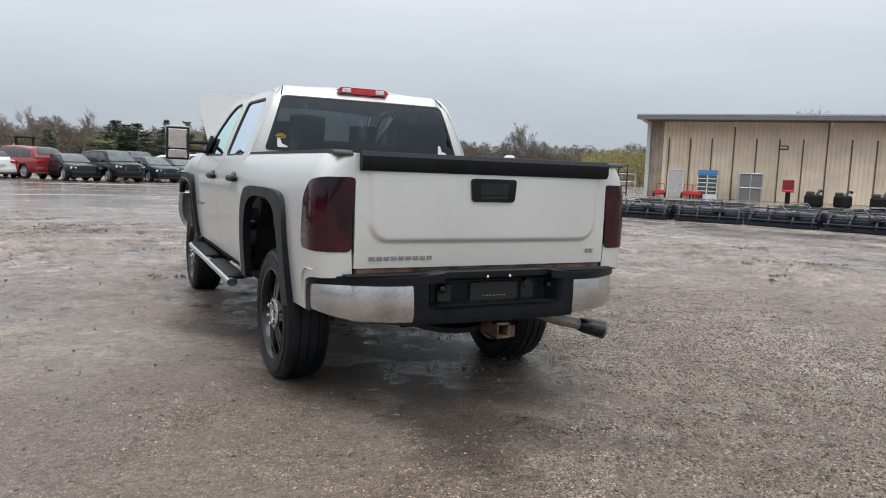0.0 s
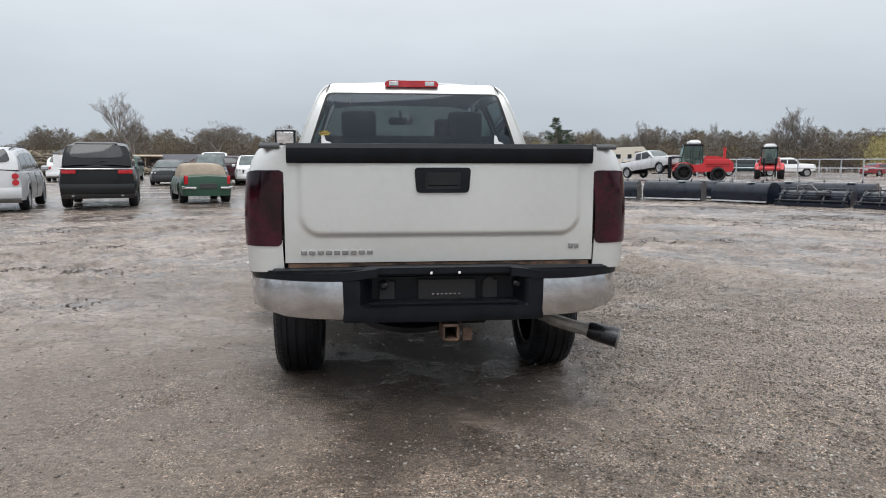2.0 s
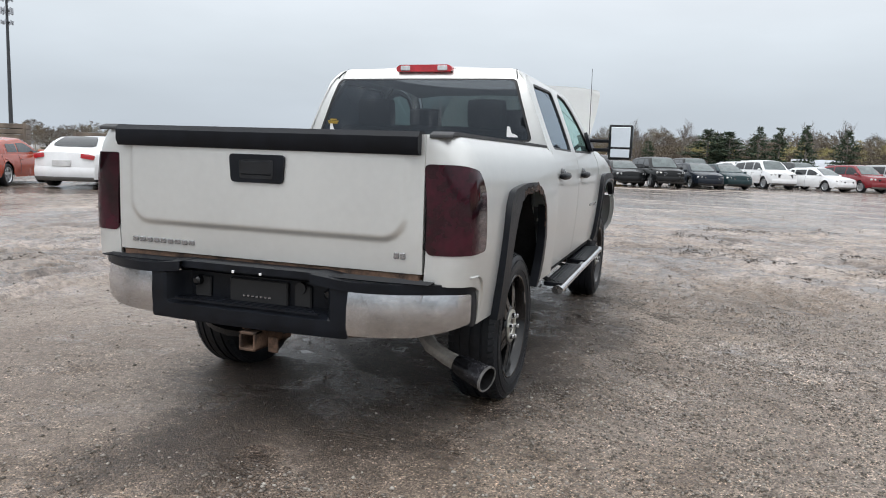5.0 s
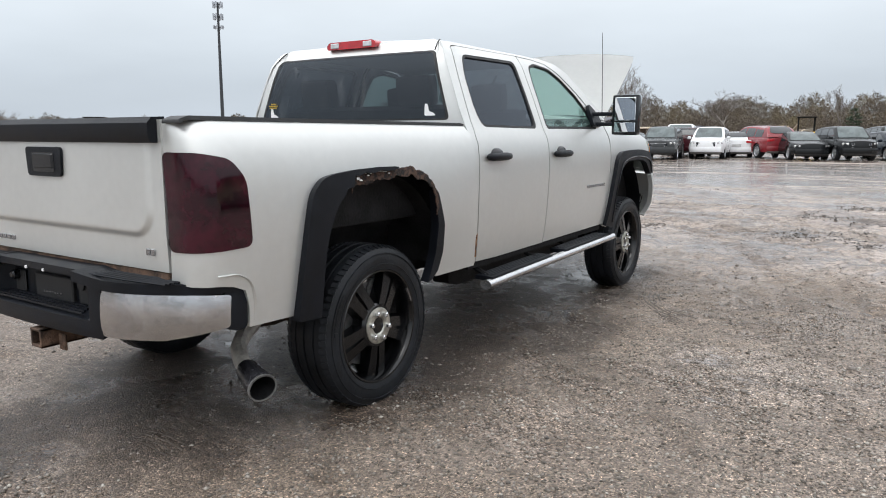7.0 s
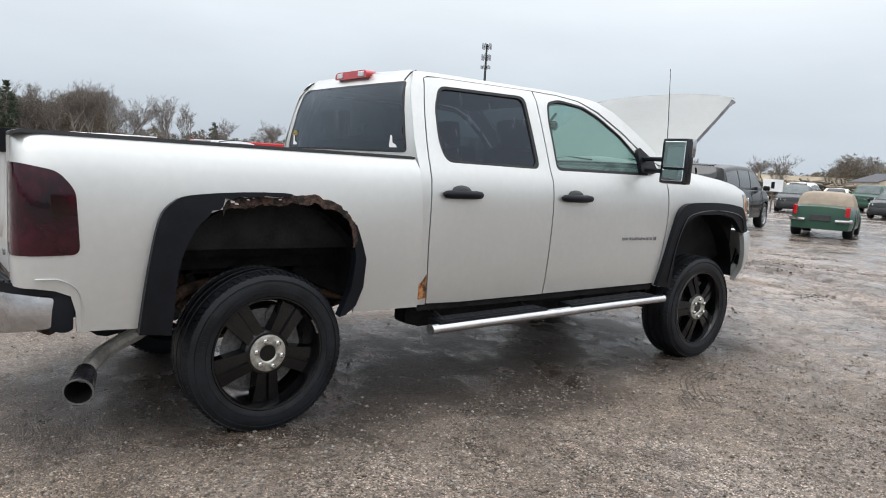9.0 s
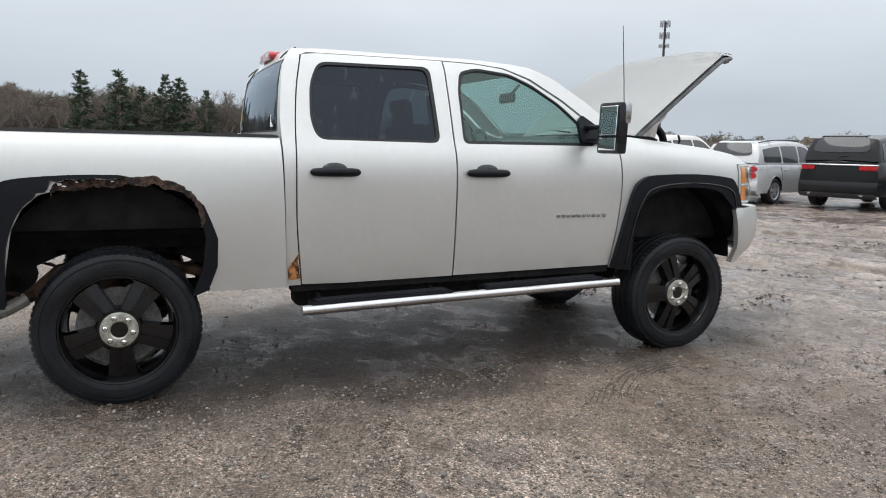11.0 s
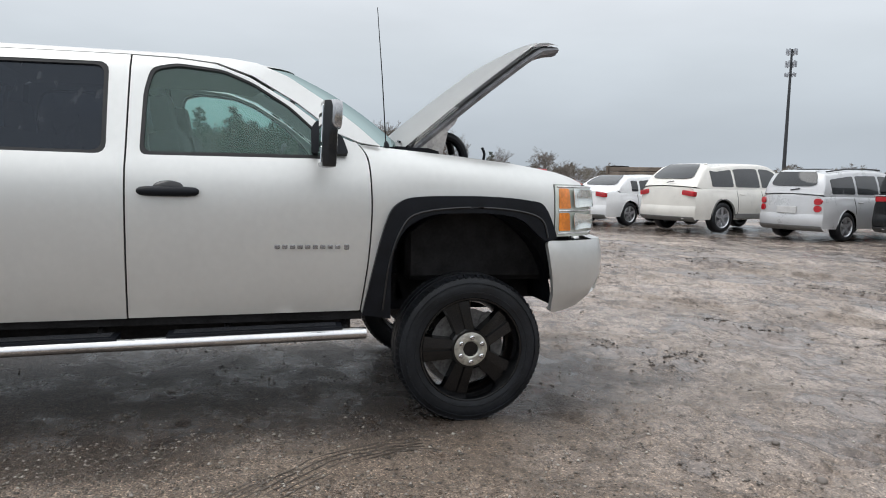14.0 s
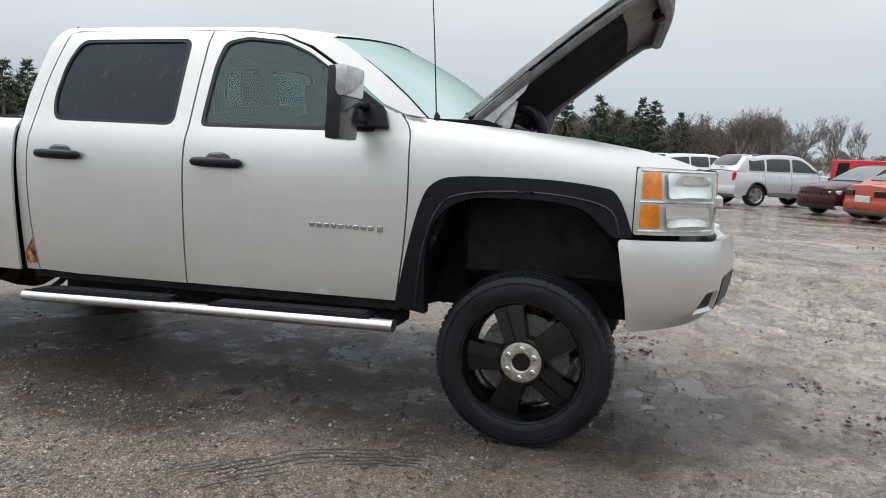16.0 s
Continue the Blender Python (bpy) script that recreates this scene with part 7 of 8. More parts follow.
def bucket(at, frames, label):
    c = thing("sweeper_bucket", label, "attachment", "rank of black attachments", at=at @ Matrix.Diagonal((1.07, 1, .66 if frames else .95, 1)))
    w = .88
    bm = bmesh.new()
    pts = [(-.42, .06)] + [(-.10 + .36 * math.cos(a), .36 + .34 * math.sin(a)) for a in np.linspace(math.pi * 1.02, .25, 12)] + [(.38, .16)]
    inn_ = [(a * .94 + .004, b * .94 + .012) for a, b in pts]
    prism(bm, pts + inn_[::-1], -w, w)
    part("hood_plate", bm, M_STEEL, c)
    for sx in (-1, 1):
        bm = bmesh.new()
        prism(bm, rounded([(-.45, .03), (.42, .03), (.42, .20), (.28, .60), (.0, .72), (-.28, .70), (-.46, .42)], .06), sx * w, sx * (w + .02))
        part("end_plate", bm, M_STEEL, c)
    bm = bmesh.new()
    box(bm, (0, -.445, .09), (w * 2, .03, .05), .004)
    part("edge_strip", bm, M_EDGE, c, "bright lower edge strip")
    bm = bmesh.new()
    tube(bm, [(-w, -.02, .22), (w, -.02, .22)], .20, 16)
    part("brush_roller", bm, M_RUBBER, c)
    bm = bmesh.new()
    box(bm, (.25, -.2, .715), (.22, .16, .012))
    part("decal", bm, M_STICKER, c)
    for x in (-.5, .5):
        bm = bmesh.new()
        ring = [(x, .0 + .05 * math.cos(a), .74 + .05 * math.sin(a)) for a in np.linspace(0, 6.28, 11)]
        tube(bm, ring, .012, 5)
        part("lifting_eye", bm, M_STEEL, c)
    if frames:
        for z, y, q in ((.12, -.86, M_STEEL), (.30, -.80, M_BRUSH), (.52, -.62, M_STEEL), (.80, -.30, M_BRUSH)):
            bm = bmesh.new()
            box(bm, (0, y, z), (w * 2.05, .07, .06), .008)
            part("cross_bar", bm, q, c)
        bm = bmesh.new()
        prism(bm, [(-.95, .05), (-.45, .10), (-.45, .14), (-.95, .20)], -w, w)
        part("tray", bm, M_STEEL, c)
        for x in (-.8, -.3, .3, .8):
            bm = bmesh.new()
            tube(bm, [(x, -.86, .10), (x, -.62, .52), (x, -.30, .80), (x, .1, .78)], .028, 6)
            part("stay", bm, M_BRUSH, c)
        bm = bmesh.new()
        tube(bm, [(-.40, -.60, .50), (-.38, -.62, .95), (-.05, -.62, 1.0), (.15, -.5, .60)], .026, 6)
        part("hose", bm, M_BADGE, c)
        bm = bmesh.new()
        box(bm, (.25, -.55, .60), (.32, .22, .16), .03)
        part("motor", bm, M_BRUSH, c)
    return c


LINE = [(7.4, 20.4), (9.1, 19.3), (10.85, 17.9), (12.0, 15.9), (13.5, 14.2), (14.6, 12.4), (15.9, 10.7), (16.7, 8.8), (17.5, 6.8), (18.2, 4.9), (18.9, 3.0)]
for k, (a, b) in enumerate(zip(LINE, LINE[1:])):
    cx, cy = (a[0] + b[0]) / 2, (a[1] + b[1]) / 2
    yaw = math.degrees(math.atan2(b[1] - a[1], b[0] - a[0]))
    n = (-(b[1] - a[1]), b[0] - a[0])
    d = math.hypot(*n)
    nx_, ny_ = n[0] / d, n[1] / d
    bucket(pose(cx + nx_ * .45, cy + ny_ * .45, RISE - .02, 0, 0, yaw), k > 2, "black steel sweeper bucket lying on wet gravel")
    if k > 0:
        bucket(pose(cx + nx_ * 2.1 + .3, cy + ny_ * 2.1, RISE - .02, 0, 0, yaw + 4), k > 3, "black steel sweeper bucket in the second rank")
    if k > 3:
        bucket(pose(cx + nx_ * 3.9 - .2, cy + ny_ * 3.9, RISE - .02, 0, 0, yaw - 3), True, "black steel sweeper bucket in the rear rank")

# ---- tan metal building ----
M_SHEET = mat("tan_ribbed_sheet", (0.80, 0.69, 0.54), 0.5, 0.1, 0.10, 0.6, 12, 0.05, 20)
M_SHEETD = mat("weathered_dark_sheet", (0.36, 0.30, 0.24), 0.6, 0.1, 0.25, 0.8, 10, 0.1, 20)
M_TRIMDARK = mat("rust_stained_seam", (0.17, 0.125, 0.092), 0.7, 0.2, 0.35, 3, 20, 0.2, 20)
M_ROOFM = mat("galvanised_roof", (0.42, 0.44, 0.47), 0.4, 0.5, 0.1, 1, 12)
M_DOORW = mat("pale_door_paint", (0.55, 0.56, 0.55), 0.5, 0, 0.08)
bx, by, bang = 36.9, 38.3, math.degrees(math.atan2(-.762, .648))
hall = thing("metal_building", "long tan ribbed metal building with overhanging grey roof", "building", at=pose(bx, by, 0, 0, 0, bang))
LEN, DEEP, EAVE = 46.0, 18.0, 5.75


def ribbed(bm, x0, x1, y, z0, z1, pitch=.30, out=-1):
    n = int((x1 - x0) / pitch)
    prof = []
    for k in range(n):
        a = x0 + k * pitch
        prof += [(a, 0), (a + pitch * .72, 0), (a + pitch * .79, .04), (a + pitch * .93, .04)]
    prof.append((x1, 0))
    lo = [bm.verts.new((a, y + out * d, z0)) for a, d in prof]
    hi = [bm.verts.new((a, y + out * d, z1)) for a, d in prof]
    for i in range(len(prof) - 1):
        bm.faces.new((lo[i], lo[i + 1], hi[i + 1], hi[i]))


bm = bmesh.new()
ribbed(bm, 1.2, LEN, 0, 0.1, EAVE)
part("front_wall", bm, M_SHEET, hall, "tan ribbed sheet wall", 25)
# dark sheet in place of the open, shaded bay under the overhang
bm = bmesh.new()
ribbed(bm, 0.3, 1.2, .02, 0.1, EAVE)
part("end_bay", bm, M_SHEETD, hall, "end bay sheet coloured dark for its shaded recess", 25)
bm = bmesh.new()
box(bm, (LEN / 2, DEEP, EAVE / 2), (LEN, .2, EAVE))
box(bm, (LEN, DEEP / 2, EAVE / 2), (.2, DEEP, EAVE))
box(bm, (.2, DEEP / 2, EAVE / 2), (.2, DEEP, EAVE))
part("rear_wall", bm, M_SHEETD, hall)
bm = bmesh.new()
box(bm, (.12, -.12, EAVE / 2), (.28, .28, EAVE), .02)
part("corner_post", bm, M_DOORW, hall)
for k in range(28):
    bm = bmesh.new()
    x = 1.63 + 1.52 * k
    tall = k % 4 == 3
    box(bm, (x, -.06, (EAVE if tall else EAVE - 1.25) / 2 + .05), (.10, .05, (EAVE if tall else EAVE - 1.25)), .01)
    part("wall_seam", bm, M_TRIMDARK, hall, "dark stained vertical wall seam")
bm = bmesh.new()
prism(bm, [(-2.6, EAVE + .05), (-2.6, EAVE + .22), (DEEP / 2, EAVE + 1.3), (DEEP + .5, EAVE + .22), (DEEP + .5, EAVE + .05)], -.5, LEN + .5)
part("roof", bm, M_ROOFM, hall)
bm = bmesh.new()
box(bm, (LEN / 2, -2.62, EAVE + .10), (LEN + 1, .06, .32), .01)
part("fascia", bm, mat("grey_fascia", (0.16, 0.17, 0.18), 0.5, 0.2, 0.15), hall)
bm = bmesh.new()
ribbed(bm, -.5, LEN + .5, -2.66, EAVE + .24, EAVE + .34, .30)
part("roof_edge", bm, M_ROOFM, hall)
bm = bmesh.new()
box(bm, (LEN / 2, -1.3, EAVE + .0), (LEN, 2.6, .04))
part("soffit", bm, M_TRIMDARK, hall)
for x in (6.25, 12.35, 24.5):
    bm = bmesh.new()
    box(bm, (x, -1.1, EAVE - .25), (.18, .5, .35), .02)
    part("flood_lamp", bm, M_STICKER, hall)
bm = bmesh.new()
box(bm, (9.5, -.10, 3.95), (.62, .06, .30), .01)
sign = part("wall_sign", bm, M_BLACK, hall, "small dark framed wall sign")
bm = bmesh.new()
box(bm, (9.5, -.14, 3.95), (.48, .02, .16))
part("sign_face", bm, M_PLATE, sign)
door = thing("steel_door", "", "")
door.parent = hall
bm = bmesh.new()
box(bm, (2.27, -.07, 1.05), (1.0, .06, 2.05), .01)
part("door_leaf", bm, M_DOORW, door)
bm = bmesh.new()
for x, z, w, h in ((1.72, 1.08, .10, 2.16), (2.82, 1.08, .10, 2.16), (2.27, 2.14, 1.2, .10)):
    box(bm, (x, -.09, z), (w, .08, h), .01)
part("door_frame", bm, M_STICKER, door)
bm = bmesh.new()
box(bm, (2.62, -.13, 1.0), (.05, .06, .14), .01)
part("door_handle", bm, M_BLACK, door)
MB = hall.matrix_basis


def by_wall(name, label, cat, x, y, builder):
    c = thing(name, label, cat, at=MB @ Matrix.Translation((x, y, 0)))
    builder(c)
    return c


def cooler(c):
    bm = bmesh.new()
    box(bm, (0, 0, 1.1), (1.4, .8, 2.1), .03)
    part("case", bm, P_WHITE, c)
    bm = bmesh.new()
    box(bm, (0, -.42, 2.0), (1.36, .05, .32), .01)
    part("header", bm, mat("sky_blue_panel", (0.05, 0.22, 0.50), 0.4), c, "sky blue header panel")
    for x in (-.34, .34):
        bm = bmesh.new()
        box(bm, (x, -.42, 1.12), (.60, .04, 1.35), .01)
        d = part("glass_door", bm, M_CARGLASSL, c)
        for k in range(4):
            bm = bmesh.new()
            box(bm, (x, -.445, .65 + .3 * k), (.56, .02, .06))
            part("shelf", bm, P_WHITE, d)


def cage(c):
    bm = bmesh.new()
    box(bm, (0, 0, 1.0), (1.5, 1.2, 1.95), .03)
    part("enclosure", bm, M_CLAD, c)
    for x in (-.74, .0, .74):
        bm = bmesh.new()
        tube(bm, [(x, -.62, .05), (x, -.62, 2.0)], .05, 6)
        part("post", bm, M_ROOFM, c)
    for z in (.05, 1.0, 2.0):
        bm = bmesh.new()
        tube(bm, [(-.74, -.62, z), (.74, -.62, z)], .05, 6)
        part("rail", bm, M_ROOFM, c)


def mower(c):
    bm = bmesh.new()
    box(bm, (0, 0, .42), (.75, .8, .35), .1)
    part("deck", bm, M_FORKRED, c)
    bm = bmesh.new()
    tube(bm, [(-.3, .3, .5), (-.28, .8, 1.05), (.28, .8, 1.05), (.3, .3, .5)], .03, 6)
    part("handle", bm, M_FORKRED, c)
    for x in (-.4, .4):
        bm = bmesh.new()
        tube(bm, [(x - .06, 0, .25), (x + .06, 0, .25)], .25, 14)
        part("wheel", bm, M_TYRE, c)


def chair(c):
    bm = bmesh.new()
    box(bm, (0, 0, .9), (.7, .6, .14), .04)
    part("seat", bm, M_FORKRED, c)
    bm = bmesh.new()
    box(bm, (0, .28, 1.25), (.7, .12, .8), .05)
    part("backrest", bm, P_RED, c)
    bm = bmesh.new()
    box(bm, (0, 0, .45), (.3, .3, .8), .03)
    part("pedestal", bm, M_UNDER, c)


by_wall("drinks_cooler", "white drinks cooler with sky blue header", "cooler", 4.6, -1.0, cooler)
by_wall("steel_cage", "grey steel machine cage", "cage", 7.5, -1.6, cage)
by_wall("tiller", "red garden tiller by the wall", "tiller", 1.3, -1.4, mower)
by_wall("tiller", "red garden tiller with two handles", "tiller", 3.3, -1.6, mower)
by_wall("tiller", "red garden tiller by the cooler", "tiller", 3.9, -1.8, mower)
by_wall("machine_seat", "red machine seat on a pedestal", "seat", 9.8, -5.0, chair)
for k in range(8):
    rng = random.Random(50 + k)
    c = thing("scrap_engine", "dark engine block among the attachments", "engine", "scrap engines", at=MB @ Matrix.Translation((11 + 1.6 * k, -8 - 3 * rng.random(), .10)))
    bm = bmesh.new()
    box(bm, (0, 0, .35), (.9, .7, .7), .1, pose(0, 0, 0, 0, 0, rng.uniform(0, 90)))
    part("block", bm, M_UNDER, c)
    bm = bmesh.new()
    tube(bm, [(.1, 0, .6), (.3, .2, .95), (.5, .1, .9)], .09, 8)
    part("pipe", bm, M_BRUSH, c)
    bm = bmesh.new()
    box(bm, (-.2, .1, .78), (.45, .35, .2), .05)
    part("cover", bm, M_BRUSH, c)

# ---- camper trailer ----
M_RV = mat("cream_trailer_skin", (0.60, 0.56, 0.48), 0.45, 0, 0.08)
M_RVB = mat("brown_trailer_stripe", (0.16, 0.12, 0.09), 0.5, 0, 0.1)
rv = thing("camper_trailer", "cream fifth-wheel camper trailer with brown stripes", "trailer", at=pose(31.5, 86.5, RISE, 0, 0, -20))
bm = bmesh.new()
prism(bm, rounded([(-4.8, .75), (3.2, .75), (3.2, 1.7), (4.6, 1.7), (4.9, 2.6), (4.3, 3.5), (-4.8, 3.15)], .15), -1.2, 1.2, "xz")
part("body", bm, M_RV, rv)
for x, w in ((-3.9, .8), (-1.9, .55), (1.2, .6), (2.6, .5), (4.0, .5)):
    bm = bmesh.new()
    box(bm, (x, -1.21, 2.25), (w, .04, .55), .02)
    part("window", bm, M_CARGLASS, rv)
bm = bmesh.new()
box(bm, (.1, -1.21, 1.85), (.75, .05, 1.9), .02)
part("door", bm, M_DOORW, rv)
bm = bmesh.new()
box(bm, (-.8, -1.21, 1.15), (7.9, .03, .35))
box(bm, (3.9, -1.21, 2.75), (1.3, .03, .25))
part("stripe", bm, M_RVB, rv)
bm = bmesh.new()
box(bm, (-1.5, -.2, 3.3), (1.2, .8, .3), .05)
part("roof_unit", bm, P_WHITE, rv)
for x in (-1.4, -.5):
    bm = bmesh.new()
    tube(bm, [(x, -1.15, .4), (x, -.9, .4)], .4, 16)
    part("wheel", bm, M_TYRE, rv)
bm = bmesh.new()
box(bm, (0, 0, .6), (8.5, 1.8, .35), .03)
for x in (-4.4, 3.0):
    tube(bm, [(x, -.9, 0), (x, -.9, .7)], .06, 6)
part("chassis", bm, M_UNDER, rv)

# ---- red enclosed trailer ----
red = thing("enclosed_trailer", "long red enclosed trailer with dark graphics", "trailer", at=pose(-59.0, 22.9, 0.1, 0, 0, 34))
bm = bmesh.new()
box(bm, (0, 0, 1.45), (9.6, 2.5, 1.7), .06)
part("body", bm, M_FORKRED, red)
for x, w, z, h in ((-3.6, 1.3, 1.45, 1.2), (-1.0, 1.4, 1.5, .8), (1.4, 3.2, 1.45, .6), (3.6, 1.2, 1.4, .9)):
    for yy in (-1.26,):
        bm = bmesh.new()
        prism(bm, rounded([(x - w / 2, z - h / 2), (x + w / 2 - .3, z - h / 2), (x + w / 2, z + h / 2), (x - w / 2 + .2, z + h / 2)], .12), yy - .02, yy, "xz")
        part("graphic", bm, M_BLACK, red, "dark painted graphic")
for x in (-.6, .5):
    bm = bmesh.new()
    tube(bm, [(x, -1.2, .38), (x, -.9, .38)], .38, 14)
    part("wheel", bm, M_TYRE, red)
bm = bmesh.new()
box(bm, (0, 0, .55), (9.6, 2.2, .2), .02)
part("chassis", bm, M_UNDER, red)
wht = thing("box_trailer", "white box trailer with open dark end", "trailer", at=pose(-63.8, 14.0, 0.1, 0, 0, 34))
bm = bmesh.new()
box(bm, (0, 0, 1.35), (5.2, 2.4, 1.8), .05)
part("body", bm, P_WHITE, wht)
bm = bmesh.new()
box(bm, (-.6, -1.22, 1.35), (1.6, .06, 1.5), .02)
part("opening", bm, M_UNDER, wht)
bm = bmesh.new()
tube(bm, [(0, -1.1, .38), (0, -.8, .38)], .38, 14)
part("wheel", bm, M_TYRE, wht)

# ---- yellow loader ----
M_YEL = paint("machine_yellow_paint", (0.50, 0.30, 0.03), 0.4)
for xx, yy, yw in ((-66.0, 38.5, 30), (-6.5, 74.6, 10)):
    c = thing("wheel_loader", "yellow wheel loader with open black roll cage", "machine", "yellow machines", at=pose(xx, yy, RISE, 0, 0, yw))
    bm = bmesh.new()
    box(bm, (0, -.6, 1.2), (1.9, 3.0, .8), .15)
    part("body", bm, M_YEL, c)
    cabp = thing("cab", "", "")
    cabp.parent = c
    for x in (-.7, .7):
        for y in (-.2, .9):
            bm = bmesh.new()
            box(bm, (x, y, 2.2), (.10, .10, 1.5), .01)
            part("cab_post", bm, M_UNDER, cabp)
    bm = bmesh.new()
    box(bm, (0, .35, 2.98), (1.7, 1.5, .12), .03)
    part("cab_roof", bm, M_UNDER, cabp)
    for x in (-.95, .95):
        for y in (-1.4, 1.3):
            bm = bmesh.new()
            tube(bm, [(x - .22, y, .65), (x + .22, y, .65)], .65, 18)
            part("wheel", bm, M_TYRE, c)

# ---- fence beyond the machines ----
fence = thing("fence", "galvanised pipe rail fence at the lot's edge", "fence")
for k in range(16):
    a = radians(20 + 1.35 * k)
    bm = bmesh.new()
    tube(bm, [(80 * math.sin(a), 80 * math.cos(a) - 5, 0), (80 * math.sin(a), 80 * math.cos(a) - 5, 1.9)], .07, 6)
    part("post", bm, M_ROOFM, fence)
for z in (1.85, 1.0):
    bm = bmesh.new()
    tube(bm, [(80 * math.sin(radians(20 + 1.35 * k)), 80 * math.cos(radians(20 + 1.35 * k)) - 5, z) for k in range(16)], .05, 5)
    part("rail", bm, M_ROOFM, fence)
rack = thing("parts_rack", "tall pipe rack beside the building corner", "rack")
for k in range(3):
    bm = bmesh.new()
    tube(bm, [(33.6 + .5 * k, 38.5 - .4 * k, 0), (33.6 + .5 * k, 38.5 - .4 * k, 2.4)], .06, 6)
    part("post", bm, M_BRUSH, rack)
for k in range(5):
    bm = bmesh.new()
    tube(bm, [(33.6, 38.5, .3 + .5 * k), (34.6, 37.7, .3 + .5 * k)], .05, 6)
    part("rung", bm, M_BRUSH, rack)

# ---- lattice of timber stacks, sheds and the mast ----
M_BOARD = mat("weathered_boards", (0.16, 0.13, 0.105), 0.8, 0, 0.35, 1.5, 20, 0.2, 20)


def crate_stack(x, y, w, h, yaw, name="board_stack", label="weathered board-sided container at the lot's edge"):
    c = thing(name, label, "container", "weathered containers", at=pose(x, y, .05, 0, 0, yaw))
    n = max(3, int(h / .35))
    for k in range(n):
        bm = bmesh.new()
        box(bm, (0, 0, (k + .5) * h / n), (w, 2.4, h / n - .05), .02)
        part("board", bm, M_BOARD, c)
    for sx in (-1, 1):
        bm = bmesh.new()
        box(bm, (sx * w / 2, -1.2, h / 2), (.2, .2, h * 1.04), .02)
        part("post", bm, M_BOARD, c)


crate_stack(-31, 46, 5.5, 2.6, 30)
crate_stack(-40, 42, 8, 2.2, 35)
crate_stack(-44, 31, 7.5, 2.5, 40)
crate_stack(-35.5, 50, 5.5, 2.0, 30)
M_SHINGLE = mat("dark_shingles", (0.075, 0.075, 0.085), 0.7, 0, 0.2, 1, 12)


def gabled(name, label, at, w, d, eave, apex, wall, doors):
    """A gable-ended building; its gable looks along -y."""
    c = thing(name, label, "building", "far sheds", at=at)
    bm = bmesh.new()
    prism(bm, [(-w / 2, 0), (w / 2, 0), (w / 2, eave), (0, apex - .12), (-w / 2, eave)], -d / 2, d / 2, "xz")
    part("wall", bm, wall, c)
    for sx in (-1, 1):
        bm = bmesh.new()
        k = (apex - eave) / (w / 2)
        prism(bm, [(0, apex), (sx * (w / 2 + .35), eave - .35 * k), (sx * (w / 2 + .35), eave - .35 * k - .14), (0, apex - .14)], -d / 2 - .3, d / 2 + .3, "xz")
        part("roof_slope", bm, M_SHINGLE, c)
    for x, dw, dh in doors:
        bm = bmesh.new()
        box(bm, (x, -d / 2 - .02, dh / 2), (dw, .08, dh), .01)
        part("shed_door", bm, M_UNDER, c)
    return c


gabled("barn", "tan gabled barn with dark doors and grey roof", pose(-44.5, 121, 0, 0, 0, 40), 7.4, 13, 3.2, 4.6, M_SHEET, ((-1.0, 1.5, 2.0), (1.6, 2.0, 2.1)))
gabled("low_shed", "low dark-roofed shed behind the cars", pose(-26, 103, 0, 0, 0, 62), 5.0, 6.5, 1.7, 2.7, M_SHEETD, ((.5, 1.2, 1.5),))
flat = thing("lean_to", "low open lean-to with pale flat roof", "building", at=pose(-31.5, 101, 0, 0, 0, 14))
bm = bmesh.new()
box(bm, (0, 0, 2.45), (6.5, 3, .22), .02)
part("roof", bm, M_SHEET, flat)
for x in (-3, -1, 1, 3):
    bm = bmesh.new()
    box(bm, (x, -1.3, 1.17), (.16, .16, 2.34), .01)
    part("post", bm, M_BOARD, flat)
bm = bmesh.new()
box(bm, (0, 1.3, 1.17), (6.3, .1, 2.34))
part("rear_wall", bm, M_BOARD, flat)
house = thing("white_house", "white house half hidden by pines", "building", at=pose(20.2, 128, 0, 0, 0, 0) @ Matrix.Scale(.55, 4))
bm = bmesh.new()
box(bm, (0, 0, 1.8), (13, 8, 3.6))
part("wall", bm, P_WHITE, house)
bm = bmesh.new()
prism(bm, [(-4.6, 3.5), (0, 5.9), (4.6, 3.5)], -7, 7)
part("roof", bm, M_ROOFM, house)
for x in (-4.5, -1.5, 2, 5):
    bm = bmesh.new()
    box(bm, (x, -4.03, 2.0), (1.1, .08, 1.3), .02)
    part("window", bm, M_CARGLASS, house)
mast = thing("cell_mast", "tall grey cell mast with antenna clusters", "mast", at=pose(-228.3, 189.2, 0) @ Matrix.Scale(1.382, 4))
bm = bmesh.new()
tube(bm, [(0, 0, 0), (0, 0, 20), (0, 0, 37.5)], [.55, .42, .28], 10)
part("pole", bm, M_BRUSH, mast)
for z in (36.8, 33.6, 30.8):
    ring = thing("antenna_ring", "", "")
    ring.parent = mast
    for k in range(6):
        a = k * math.pi / 3
        bm = bmesh.new()
        box(bm, (1.25 * math.cos(a), 1.25 * math.sin(a), z), (.35, .35, 1.7 if z > 31 else 1.0), .04)
        part("antenna_panel", bm, M_ROOFM, ring)
    bm = bmesh.new()
    for k in range(3):
        a = k * math.pi / 3
        tube(bm, [(-1.2 * math.cos(a), -1.2 * math.sin(a), z), (1.2 * math.cos(a), 1.2 * math.sin(a), z)], .08, 5)
    part("antenna_arm", bm, M_BRUSH, ring)
pole = thing("utility_pole", "wooden utility pole with crossarm", "pole", at=pose(62, 150, 0))
bm = bmesh.new()
tube(bm, [(0, 0, 0), (0, 0, 9.5)], [.17, .12], 8)
